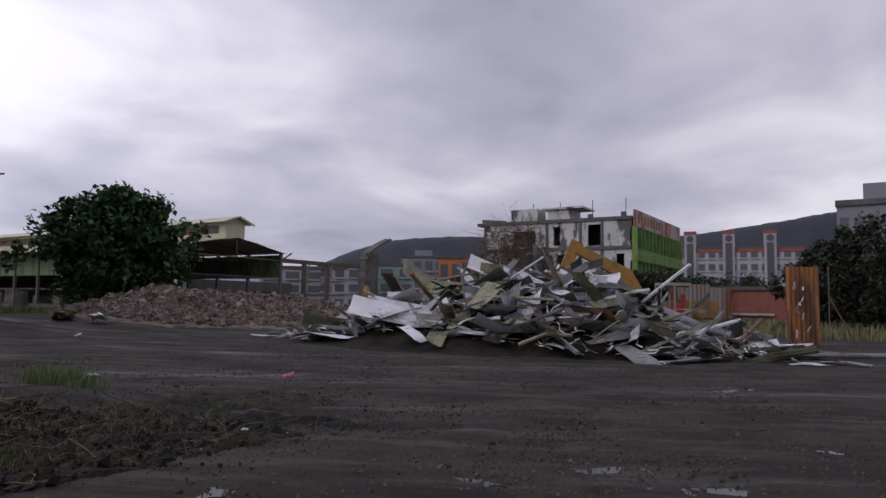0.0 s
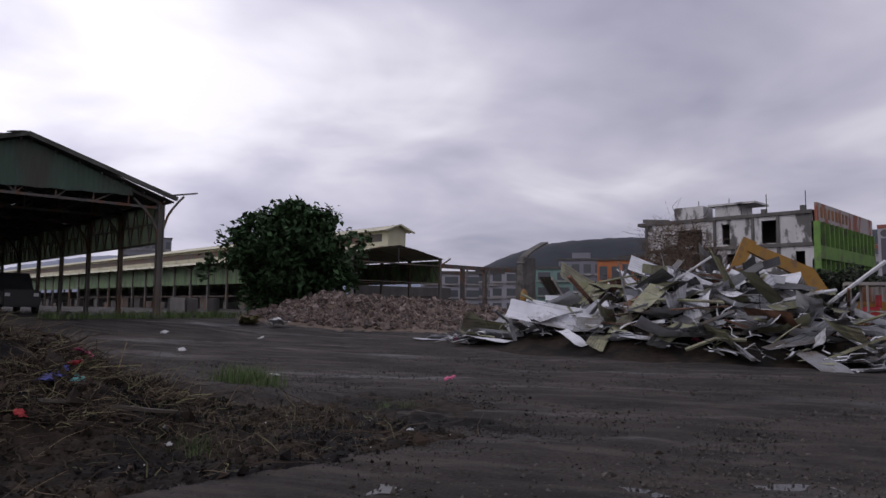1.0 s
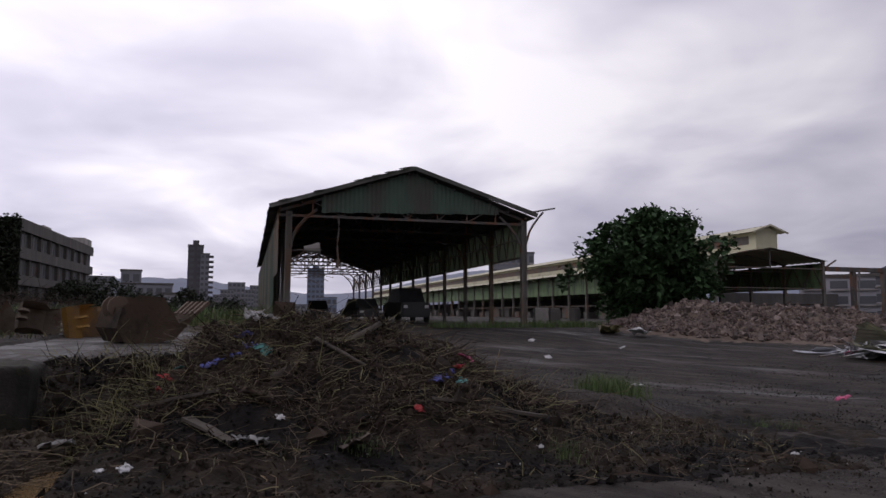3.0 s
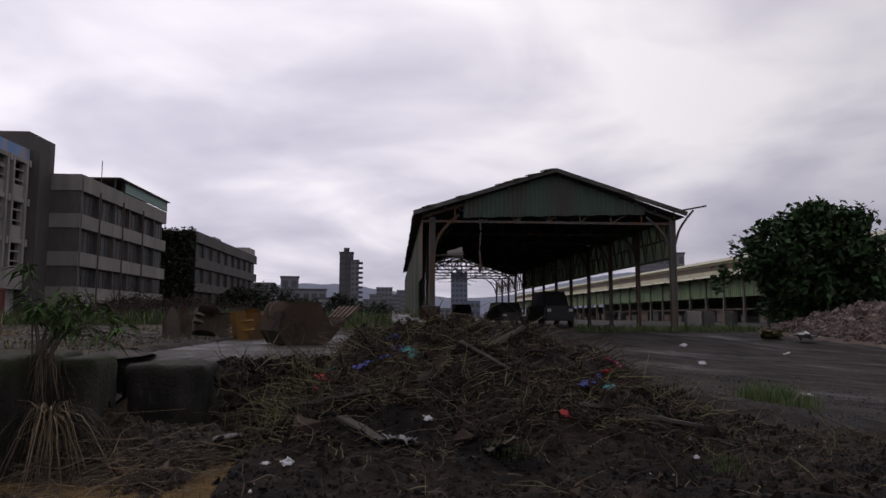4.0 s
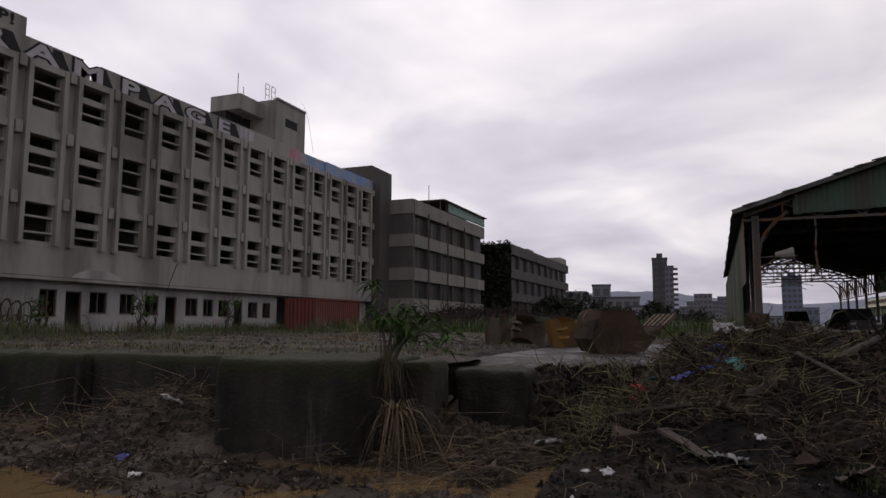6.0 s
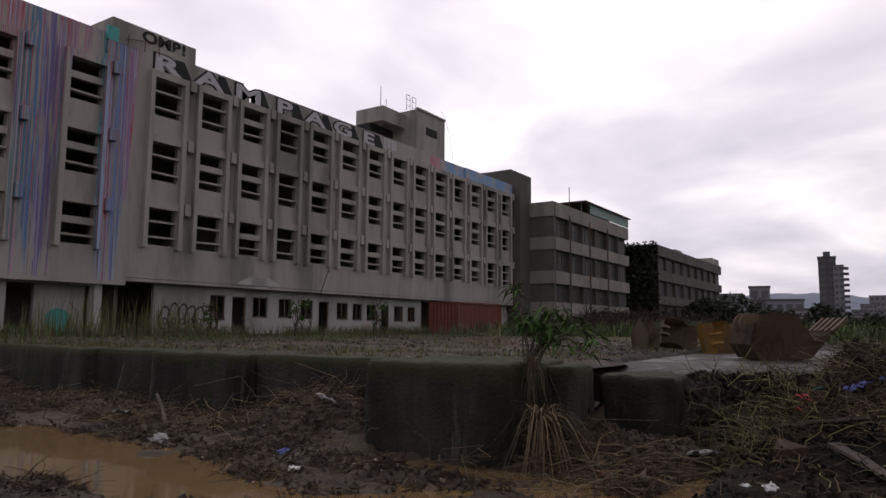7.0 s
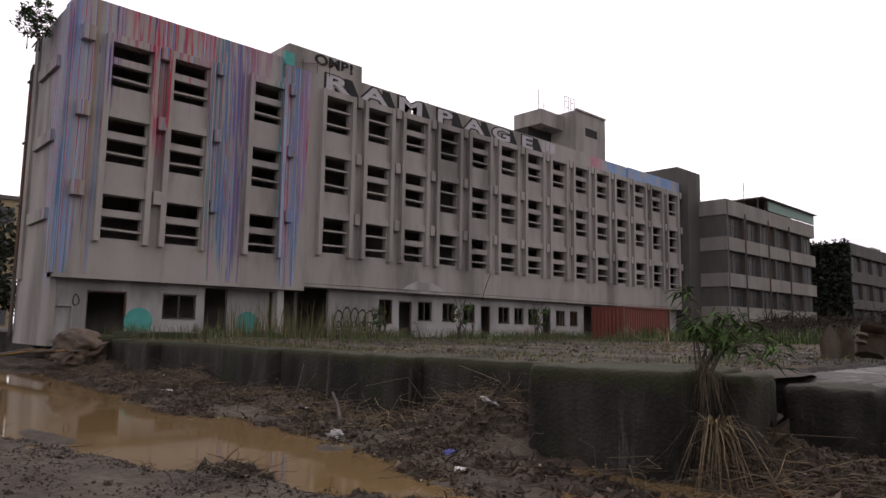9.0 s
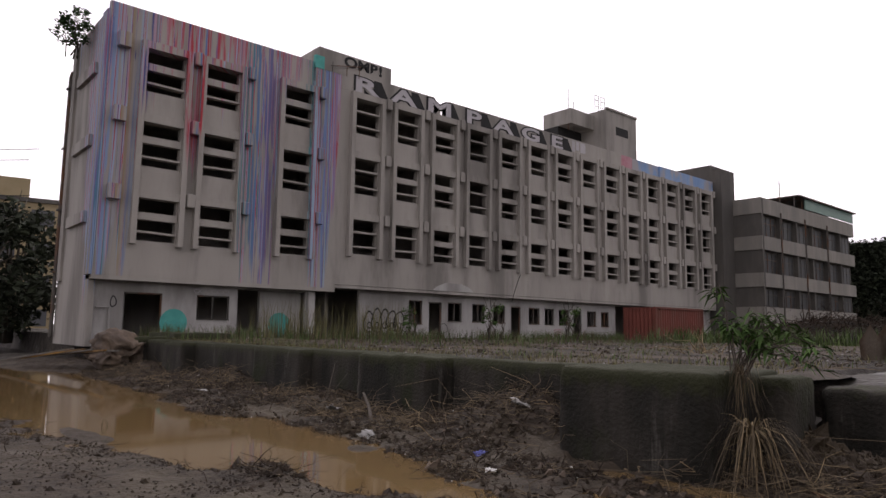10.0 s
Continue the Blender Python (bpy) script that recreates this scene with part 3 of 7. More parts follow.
# ---- dock: mossy retaining wall with piers ----
def mossy_concrete():
    """Dark wet concrete: vertical drip stains, pale lime runs, moss over the top edge and in patches."""
    m = material("mossy_wet_concrete", (0.018, 0.016, 0.013), (0.054, 0.048, 0.040), 1.6, 0.85, 0.8, 22, (0.011, 0.0105, 0.008), 1.1, 0.5, 0.3, streak=5, spec=0.25)
    nt = m.node_tree
    N, L = nt.nodes.new, nt.links.new
    b = nt.nodes["Principled BSDF"]
    col = b.inputs["Base Color"].links[0].from_socket
    geo, sep = N("ShaderNodeNewGeometry"), N("ShaderNodeSeparateXYZ")
    L(geo.outputs["Position"], sep.inputs[0])
    def cover(scale, lo, hi, stretch, off):
        mp = N("ShaderNodeMapping"); mp.inputs["Scale"].default_value = (1, 1, stretch); mp.inputs["Location"].default_value = (off, 0, 0)
        L(geo.outputs["Position"], mp.inputs[0])
        n = N("ShaderNodeTexNoise"); n.inputs["Scale"].default_value, n.inputs["Detail"].default_value, n.inputs["Roughness"].default_value = scale, 7, 0.65
        L(mp.outputs[0], n.inputs["Vector"])
        return n.outputs[0], lo, hi
    def lay(fac, c):
        nonlocal col
        mx = N("ShaderNodeMix"); mx.data_type = "RGBA"; mx.inputs[7].default_value = (*c, 1)
        L(fac, mx.inputs[0]); L(col, mx.inputs[6]); col = mx.outputs[2]
    def ramp(sock, lo, hi, top=1.0):
        r = N("ShaderNodeMapRange"); r.interpolation_type = "SMOOTHSTEP"
        r.inputs[1].default_value, r.inputs[2].default_value, r.inputs[4].default_value = lo, hi, top
        L(sock, r.inputs[0])
        return r.outputs[0]
    n, lo, hi = cover(3.2, 0.58, 0.70, 0.12, 3.0)      # lime runs
    lay(ramp(n, lo, hi, 0.55), (0.12, 0.112, 0.1))
    n, lo, hi = cover(0.9, 0.52, 0.66, 0.5, 9.0)       # thin green film
    lay(ramp(n, lo, hi, 0.7), (0.018, 0.024, 0.008))
    n, lo, hi = cover(6.0, 0.3, 0.7, 1.0, 5.0)         # moss cushion that grows down from the top edge
    h = N("ShaderNodeMath"); h.operation = "MULTIPLY_ADD"; h.inputs[1].default_value = 0.55
    L(n, h.inputs[0]); L(sep.outputs[2], h.inputs[2])
    lay(ramp(h.outputs[0], 1.16, 1.36, 0.9), (0.025, 0.028, 0.011))
    L(col, b.inputs["Base Color"])
    return m
M["moss"] = mossy_concrete()
M["earthbrown"] = material("brown_clay", (0.10, 0.075, 0.055), (0.16, 0.12, 0.09), 2.5, 0.95, 0.5, 12, (0.07, 0.055, 0.045), 1.0, 0.4, 0.2)
M["dockmud"] = material("trampled_tan_mud", (0.055, 0.044, 0.034), (0.13, 0.105, 0.082), 3.5, 0.85, 0.8, 14, (0.04, 0.034, 0.028), 0.5, 0.5, 0.25, rough2=0.75, spec=0.12)

def worn_block(x0, x1, y0, y1, z0, z1, seed, step=0.14, amp=0.03):
    """A concrete block with rounded, chipped edges and an uneven face."""
    lo, hi = Vector((x0, y0, z0)), Vector((x1, y1, z1))
    size = hi - lo
    n = [max(2, int(round(size[i] / step))) for i in range(3)]
    r = min(0.07, min(size) * 0.2)
    bm = bmesh.new()
    seen = {}
    def vert(i, j, k):
        key = (i, j, k)
        if key not in seen:
            p = Vector((x0 + size.x * i / n[0], y0 + size.y * j / n[1], z0 + size.z * k / n[2]))
            core = Vector([min(max(p[a], lo[a] + r), hi[a] - r) for a in range(3)])
            d = p - core
            q = core + d.normalized() * r if d.length > 1e-6 else p
            out = (q - (lo + hi) / 2).normalized()
            q = q + noise.noise_vector(q * 1.1 + Vector((seed, 0, 0))) * amp
            q = q + out * amp * 0.8 * noise.fractal(q * 3.0 + Vector((0, seed, 0)), 1.0, 2.0, 4)
            chip = noise.noise(q * 2.3 + Vector((0, 0, seed)))
            edge = sum(1 for a in range(3) if p[a] in (lo[a], hi[a])) >= 2
            if edge and chip > 0.15:
                q = q - out * (chip - 0.15) * 4 * amp
            seen[key] = bm.verts.new(q)
        return seen[key]
    for a, b, c in ((0, 1, 2), (1, 2, 0), (2, 0, 1)):
        for side in (0, n[c]):
            for i in range(n[a]):
                for j in range(n[b]):
                    f = []
                    for di, dj in ((0, 0), (1, 0), (1, 1), (0, 1)):
                        key = [0, 0, 0]
                        key[a], key[b], key[c] = i + di, j + dj, side
                        f.append(vert(*key))
                    bm.faces.new(f)
    return bm

def dock():
    W = thing("dock_wall", "dark mossy wet concrete loading dock wall", "retaining wall", kind="structure")
    for x0, x1 in ((-32, -23.4), (-23.36, -15.0), (-14.96, -9.2), (-9.16, -3.4)):
        part("wall", worn_block(x0, x1, 8.15, 8.9, -0.45, 1.12, x0, 0.12, 0.025), M["moss"], W, smooth=True)
    for x0, x1, y0, z in ((-5.88, -3.78, 7.08, 1.17), (-11.46, -9.27, 7.72, 1.13), (-16.3, -13.9, 7.85, 1.12), (-22.5, -20.8, 7.75, 1.12), (-26.3, -25.2, 7.6, 1.2)):
        part("pier", worn_block(x0, x1, y0, 8.85, -0.45, z, x0, 0.07 if x0 > -12 else 0.12, 0.03), M["moss"], W, smooth=True)
    ob = part("broken_dock_block", worn_block(-3.47, -2.42, 9.08, 10.3, -0.45, 0.97, 7, 0.06, 0.06), M["moss"], smooth=True)
    tagged(ob, "broken mossy concrete dock block streaked with lime", "concrete block")
    ob = part("dock_slab", worn_block(-27.4, -24.6, 8.9, 11.0, 0.9, 1.36, 12, 0.2, 0.05), M["moss"], smooth=True)
    tagged(ob, "low mossy concrete slab on the dock", "concrete slab")
    bm = bmesh.new()
    bmesh.ops.create_icosphere(bm, subdivisions=5, radius=1.0)
    for v in bm.verts:
        k = v.co.copy()
        v.co += noise.noise_vector(k * 1.1) * 0.4 + noise.noise_vector(k * 3) * 0.13 + k * 0.12 * noise.fractal(k * 6, 1.0, 2.0, 4)
        v.co = Vector((v.co.x * 1.1, v.co.y * 0.85, max(v.co.z, -0.7) * 0.72))
    ob = part("boulder", bm, M["earthbrown"], smooth=True)
    ob.matrix_basis = pose(-26.0, 7.3, 0.62)
    tagged(ob, "large brown clay-covered boulder beside the dock wall", "boulder")
    # trampled mud over the dock, with shallow ruts
    xs, ys = np.arange(-33, -3.3, 0.25), np.arange(8.6, 44, 0.25)
    V = [(x, y, 1.105 + 0.035 * noise.fractal((x * 0.7, y * 0.7, 4.0), 1.0, 2.0, 4) + 0.04 * noise.noise((x * 0.15, y * 0.6, 1.0)) - 0.3 * max(0.0, y - 42.5) - 0.16 * float(sstep(-7.2, -5.6, x) * sstep(10.2, 11.2, y) * sstep(21.5, 20.0, y)) - 0.3 * max(0.0, x + 3.7)) for y in ys for x in xs]
    n = len(xs)
    F = [(j * n + i, j * n + i + 1, (j + 1) * n + i + 1, (j + 1) * n + i) for j in range(len(ys) - 1) for i in range(n - 1)]
    me = bpy.data.meshes.new("dock_surface"); me.from_pydata(V, [], F); me.materials.append(M["dockmud"]); me.shade_smooth()
    tagged(new("dock_surface", me), "trampled tan mud over the loading dock", "ground", kind="structure")
dock()

# ---- banded office blocks behind the factory ----
M["glass"] = material("dirty_window_glass", (0.014, 0.015, 0.016), (0.03, 0.032, 0.034), 1, 0.45, 0.1, spec=0.3)
M["conc2"] = material("stained_dark_concrete", (0.085, 0.078, 0.07), (0.14, 0.13, 0.118), 0.9, 0.9, 0.15, 10, (0.08, 0.075, 0.07), 0.5, 0.5, 0.3, streak=4)
M["conclight"] = material("pale_cream_concrete_band", (0.21, 0.195, 0.175), (0.30, 0.28, 0.25), 0.9, 0.9, 0.1, 10, (0.2, 0.19, 0.175), 0.5, 0.4, 0.3, streak=4)
M["palegreen"] = material("pale_green_sheet", (0.16, 0.26, 0.22), (0.2, 0.3, 0.26), 1, 0.6, 0.05)

def banded_block(label, x_front, y0, y1, depth, bands, cols, end_mat, canopy):
    """bands: (z0, z1) of the pale balustrade bands; windows stand back between them."""
    B = thing("office_block", label, "building")
    top = bands[0][1]
    bm = bmesh.new(); box(bm, x_front - depth, x_front - 0.5, y0, y1, 0.7, top - 0.05); part("wall", bm, M["conc2"], B)
    bm = bmesh.new(); box(bm, x_front - depth, x_front - 0.02, y0 - 0.35, y0, 0.7, top - 0.02); part("end_wall", bm, M[end_mat], B)
    for z0, z1 in bands:
        bm = bmesh.new(); box(bm, x_front - 1.0, x_front, y0 - 0.02, y1, z0, z1); end_mat != "ivy" and box(bm, x_front - depth * 0.5, x_front, y0 - 0.45, y0 - 0.35, z0, z1)
        part("balustrade_band", bm, M["conclight"] if end_mat != "ivy" else M["conc2"], B)
    p = (y1 - y0) / cols
    for (a, _), (_, b) in zip(bands, bands[1:]):
        for i in range(cols):
            y = y0 + i * p
            bm = bmesh.new(); box(bm, x_front - 0.55, x_front - 0.44, y + p * 0.12, y + p * 0.88, b + 0.1, a - 0.25)
            w = part("window", bm, M["glass"], B)
            bm = bmesh.new()
            for q in (0.12, 0.36, 0.62, 0.86):
                box(bm, x_front - 0.46, x_front - 0.4, y + p * q, y + p * q + 0.08, b + 0.1, a - 0.25)
            box(bm, x_front - 0.46, x_front - 0.39, y + p * 0.12, y + p * 0.9, (a + b) / 2 + 0.2, (a + b) / 2 + 0.28)
            part("window_frame", bm, M["conc2"] if (i * 7 + int(a)) % 3 else M["steel"], w)
            bm = bmesh.new(); box(bm, x_front - 0.6, x_front - 0.1, y - 0.12, y + 0.12, b, a); part("pillar", bm, M["conc2"], B)
    if canopy:
        bm = bmesh.new()
        ya = y0 + (y1 - y0) * 0.42
        box(bm, x_front - 0.1, x_front + 0.02, ya, y1, top + 0.1, top + 1.15)
        part("roof_screen", bm, M["palegreen"], B, "pale green sheet screen on the roof")
        bm = bmesh.new(); box(bm, x_front - 6, x_front + 0.3, ya - 2, y1 + 0.2, top + 1.15, top + 1.27); part("roof_canopy", bm, M["steel"], B)
        bm = bmesh.new()
        for y in (ya - 1.8, ya):
            tube(bm, ((x_front - 0.3, y, top), (x_front - 0.3, y, top + 1.15)), 0.06, 5)
        tube(bm, ((x_front - 0.4, y0 + 4.5, top), (x_front - 0.4, y0 + 4.5, top + 2.3)), 0.04, 5)
        part("canopy_post", bm, M["steel"], B)
        for y in (y0 + 3.5, y0 + 9, y0 + 14.5):
            bm = bmesh.new(); tube(bm, ((x_front + 0.06, y, 2.2), (x_front + 0.06, y, top - 1)), 0.07, 6); part("downpipe", bm, M["steel"], B)
    return B
M["ivy"] = material("ivy_covered_wall", (0.007, 0.008, 0.005), (0.02, 0.02, 0.014), 1.5, 0.95, 0.8, 6, spec=0.1)
banded_block("four storey stained concrete office block with pale bands", -27.6, 62.2, 84.4, 9,
             [(12.55, 14.0), (9.25, 10.5), (5.9, 7.15), (2.4, 4.1)], 6, "conc2", True)
FB = banded_block("grey three storey block with an ivy covered end wall", -27, 95, 136, 9,
             [(11.6, 13.1), (8.2, 9.6), (4.9, 6.1), (1.2, 2.9)], 9, "ivy", False)
bm = bmesh.new(); box(bm, -33, -29, 112, 116, 13, 14.2); box(bm, -31, -27.3, 130, 135.6, 13.1, 14.3); part("roof_hut", bm, M["conc"], FB)
ST = thing("stair_tower", "tall dark concrete stair tower between two blocks", "tower")
bm = bmesh.new(); box(bm, -37, -30.2, 59.65, 62.15, 0.8, 16.7); part("wall", bm, M["conc2"], ST)
bm = bmesh.new(); box(bm, -36, -31.2, 59.7, 61.9, 16.7, 17.2); part("roof_cap", bm, M["conc2"], ST)

# ---- corrugated sheets ----
def corrugated(bm, o, u, v, pitch=0.2, amp=0.03, rough=0.0, seed=0):
    """A ribbed sheet from corner o along u (across the ribs) and v (along them)."""
    o, u, v = Vector(o), Vector(u), Vector(v)
    n = max(2, int(u.length / pitch) * 2)
    nv = max(1, int(v.length / 2.5)) if rough else 1
    nor = u.cross(v).normalized()
    rows = []
    for j in range(nv + 1):
        row = []
        for i in range(n + 1):
            p = o + u * (i / n) + v * (j / nv) + nor * (amp if (i // 1) % 2 else -amp)
            if rough:
                p += noise.noise_vector(p * 0.35 + Vector((seed, seed, 0))) * rough
            row.append(bm.verts.new(p))
        rows.append(row)
    for a, b in zip(rows, rows[1:]):
        for i in range(n):
            bm.faces.new((a[i], a[i + 1], b[i + 1], b[i]))

M["roof"] = material("grey_fibre_roof_sheet", (0.10, 0.10, 0.09), (0.16, 0.155, 0.14), 1, 0.9, 0.2, 10, (0.06, 0.06, 0.05), 0.5, 0.5, 0.2)
M["greenlit"] = material("light_green_ribbed_sheet", (0.10, 0.17, 0.07), (0.15, 0.22, 0.10), 1, 0.6, 0.05, 8, (0.07, 0.09, 0.05), 0.7, 0.35, 0.2, streak=3)
M["postwood"] = material("weathered_grey_post", (0.10, 0.09, 0.08), (0.16, 0.15, 0.13), 2, 0.9, 0.2, 15, (0.17, 0.09, 0.04), 0.6, 0.2, 0.2, streak=4)

M["greentrans"] = M["greenlit"].copy()
M["greentrans"].node_tree.nodes["Principled BSDF"].inputs["Transmission Weight"].default_value = 0.55

def open_shed():
    S = thing("open_shed", "long open steel shed with green ribbed gable", "shed")
    XL, XR, XM = 1.35, 14.05, 7.93
    ZE, ZR = 6.68, 8.8
    Y0, Y1, P = 34.0, 95.2, 5.1
    n = 12
    for i in range(n + 1):
        y = Y0 + i * P
        for x, sgn in ((XR, 1), (XL + 0.45, -1)):
            bm = bmesh.new()
            w = 0.2 if i else 0.3
            for dx in (-w / 2, w / 2 - 0.04):
                box(bm, x + dx, x + dx + 0.04, y - 0.14, y + 0.14, 0.6, ZE - 0.15)
            box(bm, x - w / 2 + 0.04, x + w / 2 - 0.04, y - 0.03, y + 0.03, 0.6, ZE - 0.15)
            post = part("post", bm, M["postwood"], S)
            bm = bmesh.new(); box(bm, x - 0.3, x + 0.3, y - 0.25, y + 0.25, 0.5, 1.0); part("footing", bm, M["conc2"], post)
            bm = bmesh.new()   # curved knee brace
            tube(bm, [(x - sgn * (0.1 + 1.25 * t * t), y, ZE - 1.9 + 1.9 * t) for t in (0, 0.25, 0.5, 0.75, 1)], 0.08, 5)
            part("knee_brace", bm, M["steel"], S)
        if i < n - 1:
            bm = bmesh.new()   # roof truss
            for x0, x1 in ((XL, XM), (XR, XM)):
                beam(bm, (x0, y, ZE - 0.12), (x1, y, ZR - 0.15), 0.12, 0.14)
            beam(bm, (XL, y, ZE - 0.35), (XR, y, ZE - 0.35), 0.1, 0.12)
            for k in range(1, 8):
                x = XL + (XR - XL) * k / 8
                zt = ZE + (ZR - ZE) * (1 - abs(x - XM) / (XM - XL)) - 0.15
                beam(bm, (x, y, ZE - 0.35), (x, y, max(zt, ZE - 0.2)), 0.07)
                x2 = XL + (XR - XL) * (k + (1 if k < 4 else -1)) / 8
                beam(bm, (x, y, zt), (x2, y, ZE - 0.35), 0.06)
            part("roof_truss", bm, M["steel"], S)
        if i < n:
            bm = bmesh.new()   # lattice girder along the open side
            for z in (4.6, 5.6, 6.6):
                beam(bm, (XR, y, z), (XR, y + P, z), 0.07, 0.09)
            for k in range(4):
                a, b = y + P * k / 4, y + P * (k + 1) / 4
                beam(bm, (XR, a, 4.6), (XR, (a + b) / 2, 6.6), 0.06); beam(bm, (XR, (a + b) / 2, 6.6), (XR, b, 4.6), 0.06)
            part("side_girder", bm, M["steel"], S)
            if i < 8:
                bm = bmesh.new(); corrugated(bm, (XR + 0.12, y + 0.05, 4.55 + 0.05 * (i % 3)), (0, P - 0.1, 0), (0, 0, 2.0), 0.25, 0.025)
                part("side_sheet", bm, M["greentrans"], S)
            bm = bmesh.new()
            corrugated(bm, (XL - 0.05, y + P, 1.2 if i else 3.5), (0, -P + 0.1, 0), (0, 0, 5.45 if i else 3.1), 0.25, 0.025)
            part("side_sheet", bm, M["green"] if i % 2 else M["postwood"], S)
    # roof sheets; the far end has lost its covering
    k = 0
    for i in range(10):
        y = Y0 - 0.55 + i * P if i == 0 else Y0 + i * P
        ln = P + (0.55 if i == 0 else 0)
        for x0, x1, z0, z1 in ((XL - 0.5, XM, ZE - 0.1, ZR), (XR + 0.5, XM, ZE - 0.1, ZR)):
            if i == 9 and x0 < XM:
                continue
            for s in range(2):
                a, b = s / 2, (s + 1) / 2
                bm = bmesh.new()
                o = (x0 + (x1 - x0) * a, y, z0 + (z1 - z0) * a + 0.06 + 0.03 * s)
                corrugated(bm, o, (0, ln + 0.06, 0), ((x1 - x0) * (b - a) * 1.02, 0, (z1 - z0) * (b - a) * 1.02), 0.3, 0.03, 0.06, k)
                part("roof_sheet", bm, M["roof"], S); k += 1
    for i in range(7):
        for sx in (XL, XR):
            x = sx + (XM - sx) * i / 6.2
            z = ZE + (ZR - ZE) * i / 6.2 - 0.06
            bm = bmesh.new(); beam(bm, (x, Y0 - 0.4, z), (x, Y1, z), 0.07, 0.1); part("purlin", bm, M["steel"], S)
    bm = bmesh.new()
    for x0, x1, z0, z1 in ((XL - 0.5, XM, ZE - 0.02, ZR + 0.1), (XR + 0.55, XM, ZE + 0.1, ZR + 0.1)):
        beam(bm, (x0, Y0 - 0.6, z0), (x1, Y0 - 0.6, z1), 0.16, 0.2)
    part("verge_board", bm, M["roof"], S)
    rnd = random.Random(2)
    for i in range(9):   # loose verge tiles
        t = rnd.random()
        bm = bmesh.new(); beam(bm, (XL - 0.4 + (XM - XL) * t, Y0 - 0.75, ZE + 0.12 + (ZR - ZE) * t), (XL + 0.1 + (XM - XL) * t, Y0 - 0.5, ZE + 0.26 + (ZR - ZE) * t), 0.3, 0.05)
        part("loose_ridge_tile", bm, M["roof"], S)
    # gable sheet
    bm = bmesh.new()
    x0, x1 = 3.35, 12.6
    m = int((x1 - x0) / 0.11)
    lo, hi = [], []
    for i in range(m + 1):
        x = x0 + (x1 - x0) * i / m
        yy = Y0 - 0.2 - (0.03 if i % 2 else 0)
        roofz = ZR - (ZR - ZE) * abs(x - XM) / (XM - XL if x < XM else XR - XM) - 0.05
        lo.append(bm.verts.new((x, yy, 6.5 + 0.03 * (x - x0) + 0.02 * math.sin(x * 5)))); hi.append(bm.verts.new((x, yy, max(roofz, 6.55))))
    for i in range(m):
        bm.faces.new((lo[i], lo[i + 1], hi[i + 1], hi[i]))
    part("gable_sheet", bm, M["green"], S)
    # bracket arm outside, horn lamp and dangling cable
    bm = bmesh.new()
    beam(bm, (XR + 0.1, Y0, 6.95), (XR + 1.85, Y0, 7.3), 0.1, 0.08)
    tube(bm, [(XR + 0.15 + 1.0 * t, Y0, 5.3 + 1.75 * t ** 0.6) for t in (0, 0.2, 0.4, 0.7, 1)], 0.06, 6)
    part("eaves_bracket", bm, M["steel"], S)
    bm = bmesh.new()
    tube(bm, ((XL + 0.55, Y0 - 0.1, 4.6), (XL + 1.3, Y0 - 0.1, 4.65)), 0.035, 6); tube(bm, ((XL + 0.55, Y0 - 0.1, 4.05), (XL + 1.25, Y0 - 0.1, 4.6)), 0.03, 6)
    lamp = part("lamp_arm", bm, M["steel"], S)
    bm = bmesh.new(); tube(bm, ((XL + 1.2, Y0 - 0.1, 4.72), (XL + 1.55, Y0 - 0.1, 4.72), (XL + 1.95, Y0 - 0.1, 4.78)), 0.12, 10, 0.28); part("horn", bm, M["conclight"], lamp, "grey horn loudspeaker")
    bm = bmesh.new(); tube(bm, [(XL + 2.85 + 0.03 * math.sin(i), Y0, 6.3 - 0.3 * i) for i in range(8)], 0.05, 5); tube(bm, ((XL + 2.85, Y0, 4.2), (XL + 2.85, Y0, 3.8)), 0.13, 6, 0.05)
    part("hanging_cable", bm, M["steel"], S)
    bm = bmesh.new()   # torn wires and battens at the stripped end
    for i in range(14):
        y = Y1 - rnd.uniform(0, 9)
        x = rnd.uniform(XL, XR - 3)
        beam(bm, (x, y, ZE + rnd.uniform(-0.8, 0.6)), (x + rnd.uniform(1, 4), y + rnd.uniform(-2, 2), ZE + rnd.uniform(-1.4, 0.8)), 0.06)
    part("torn_batten", bm, M["steel"], S)
open_shed()

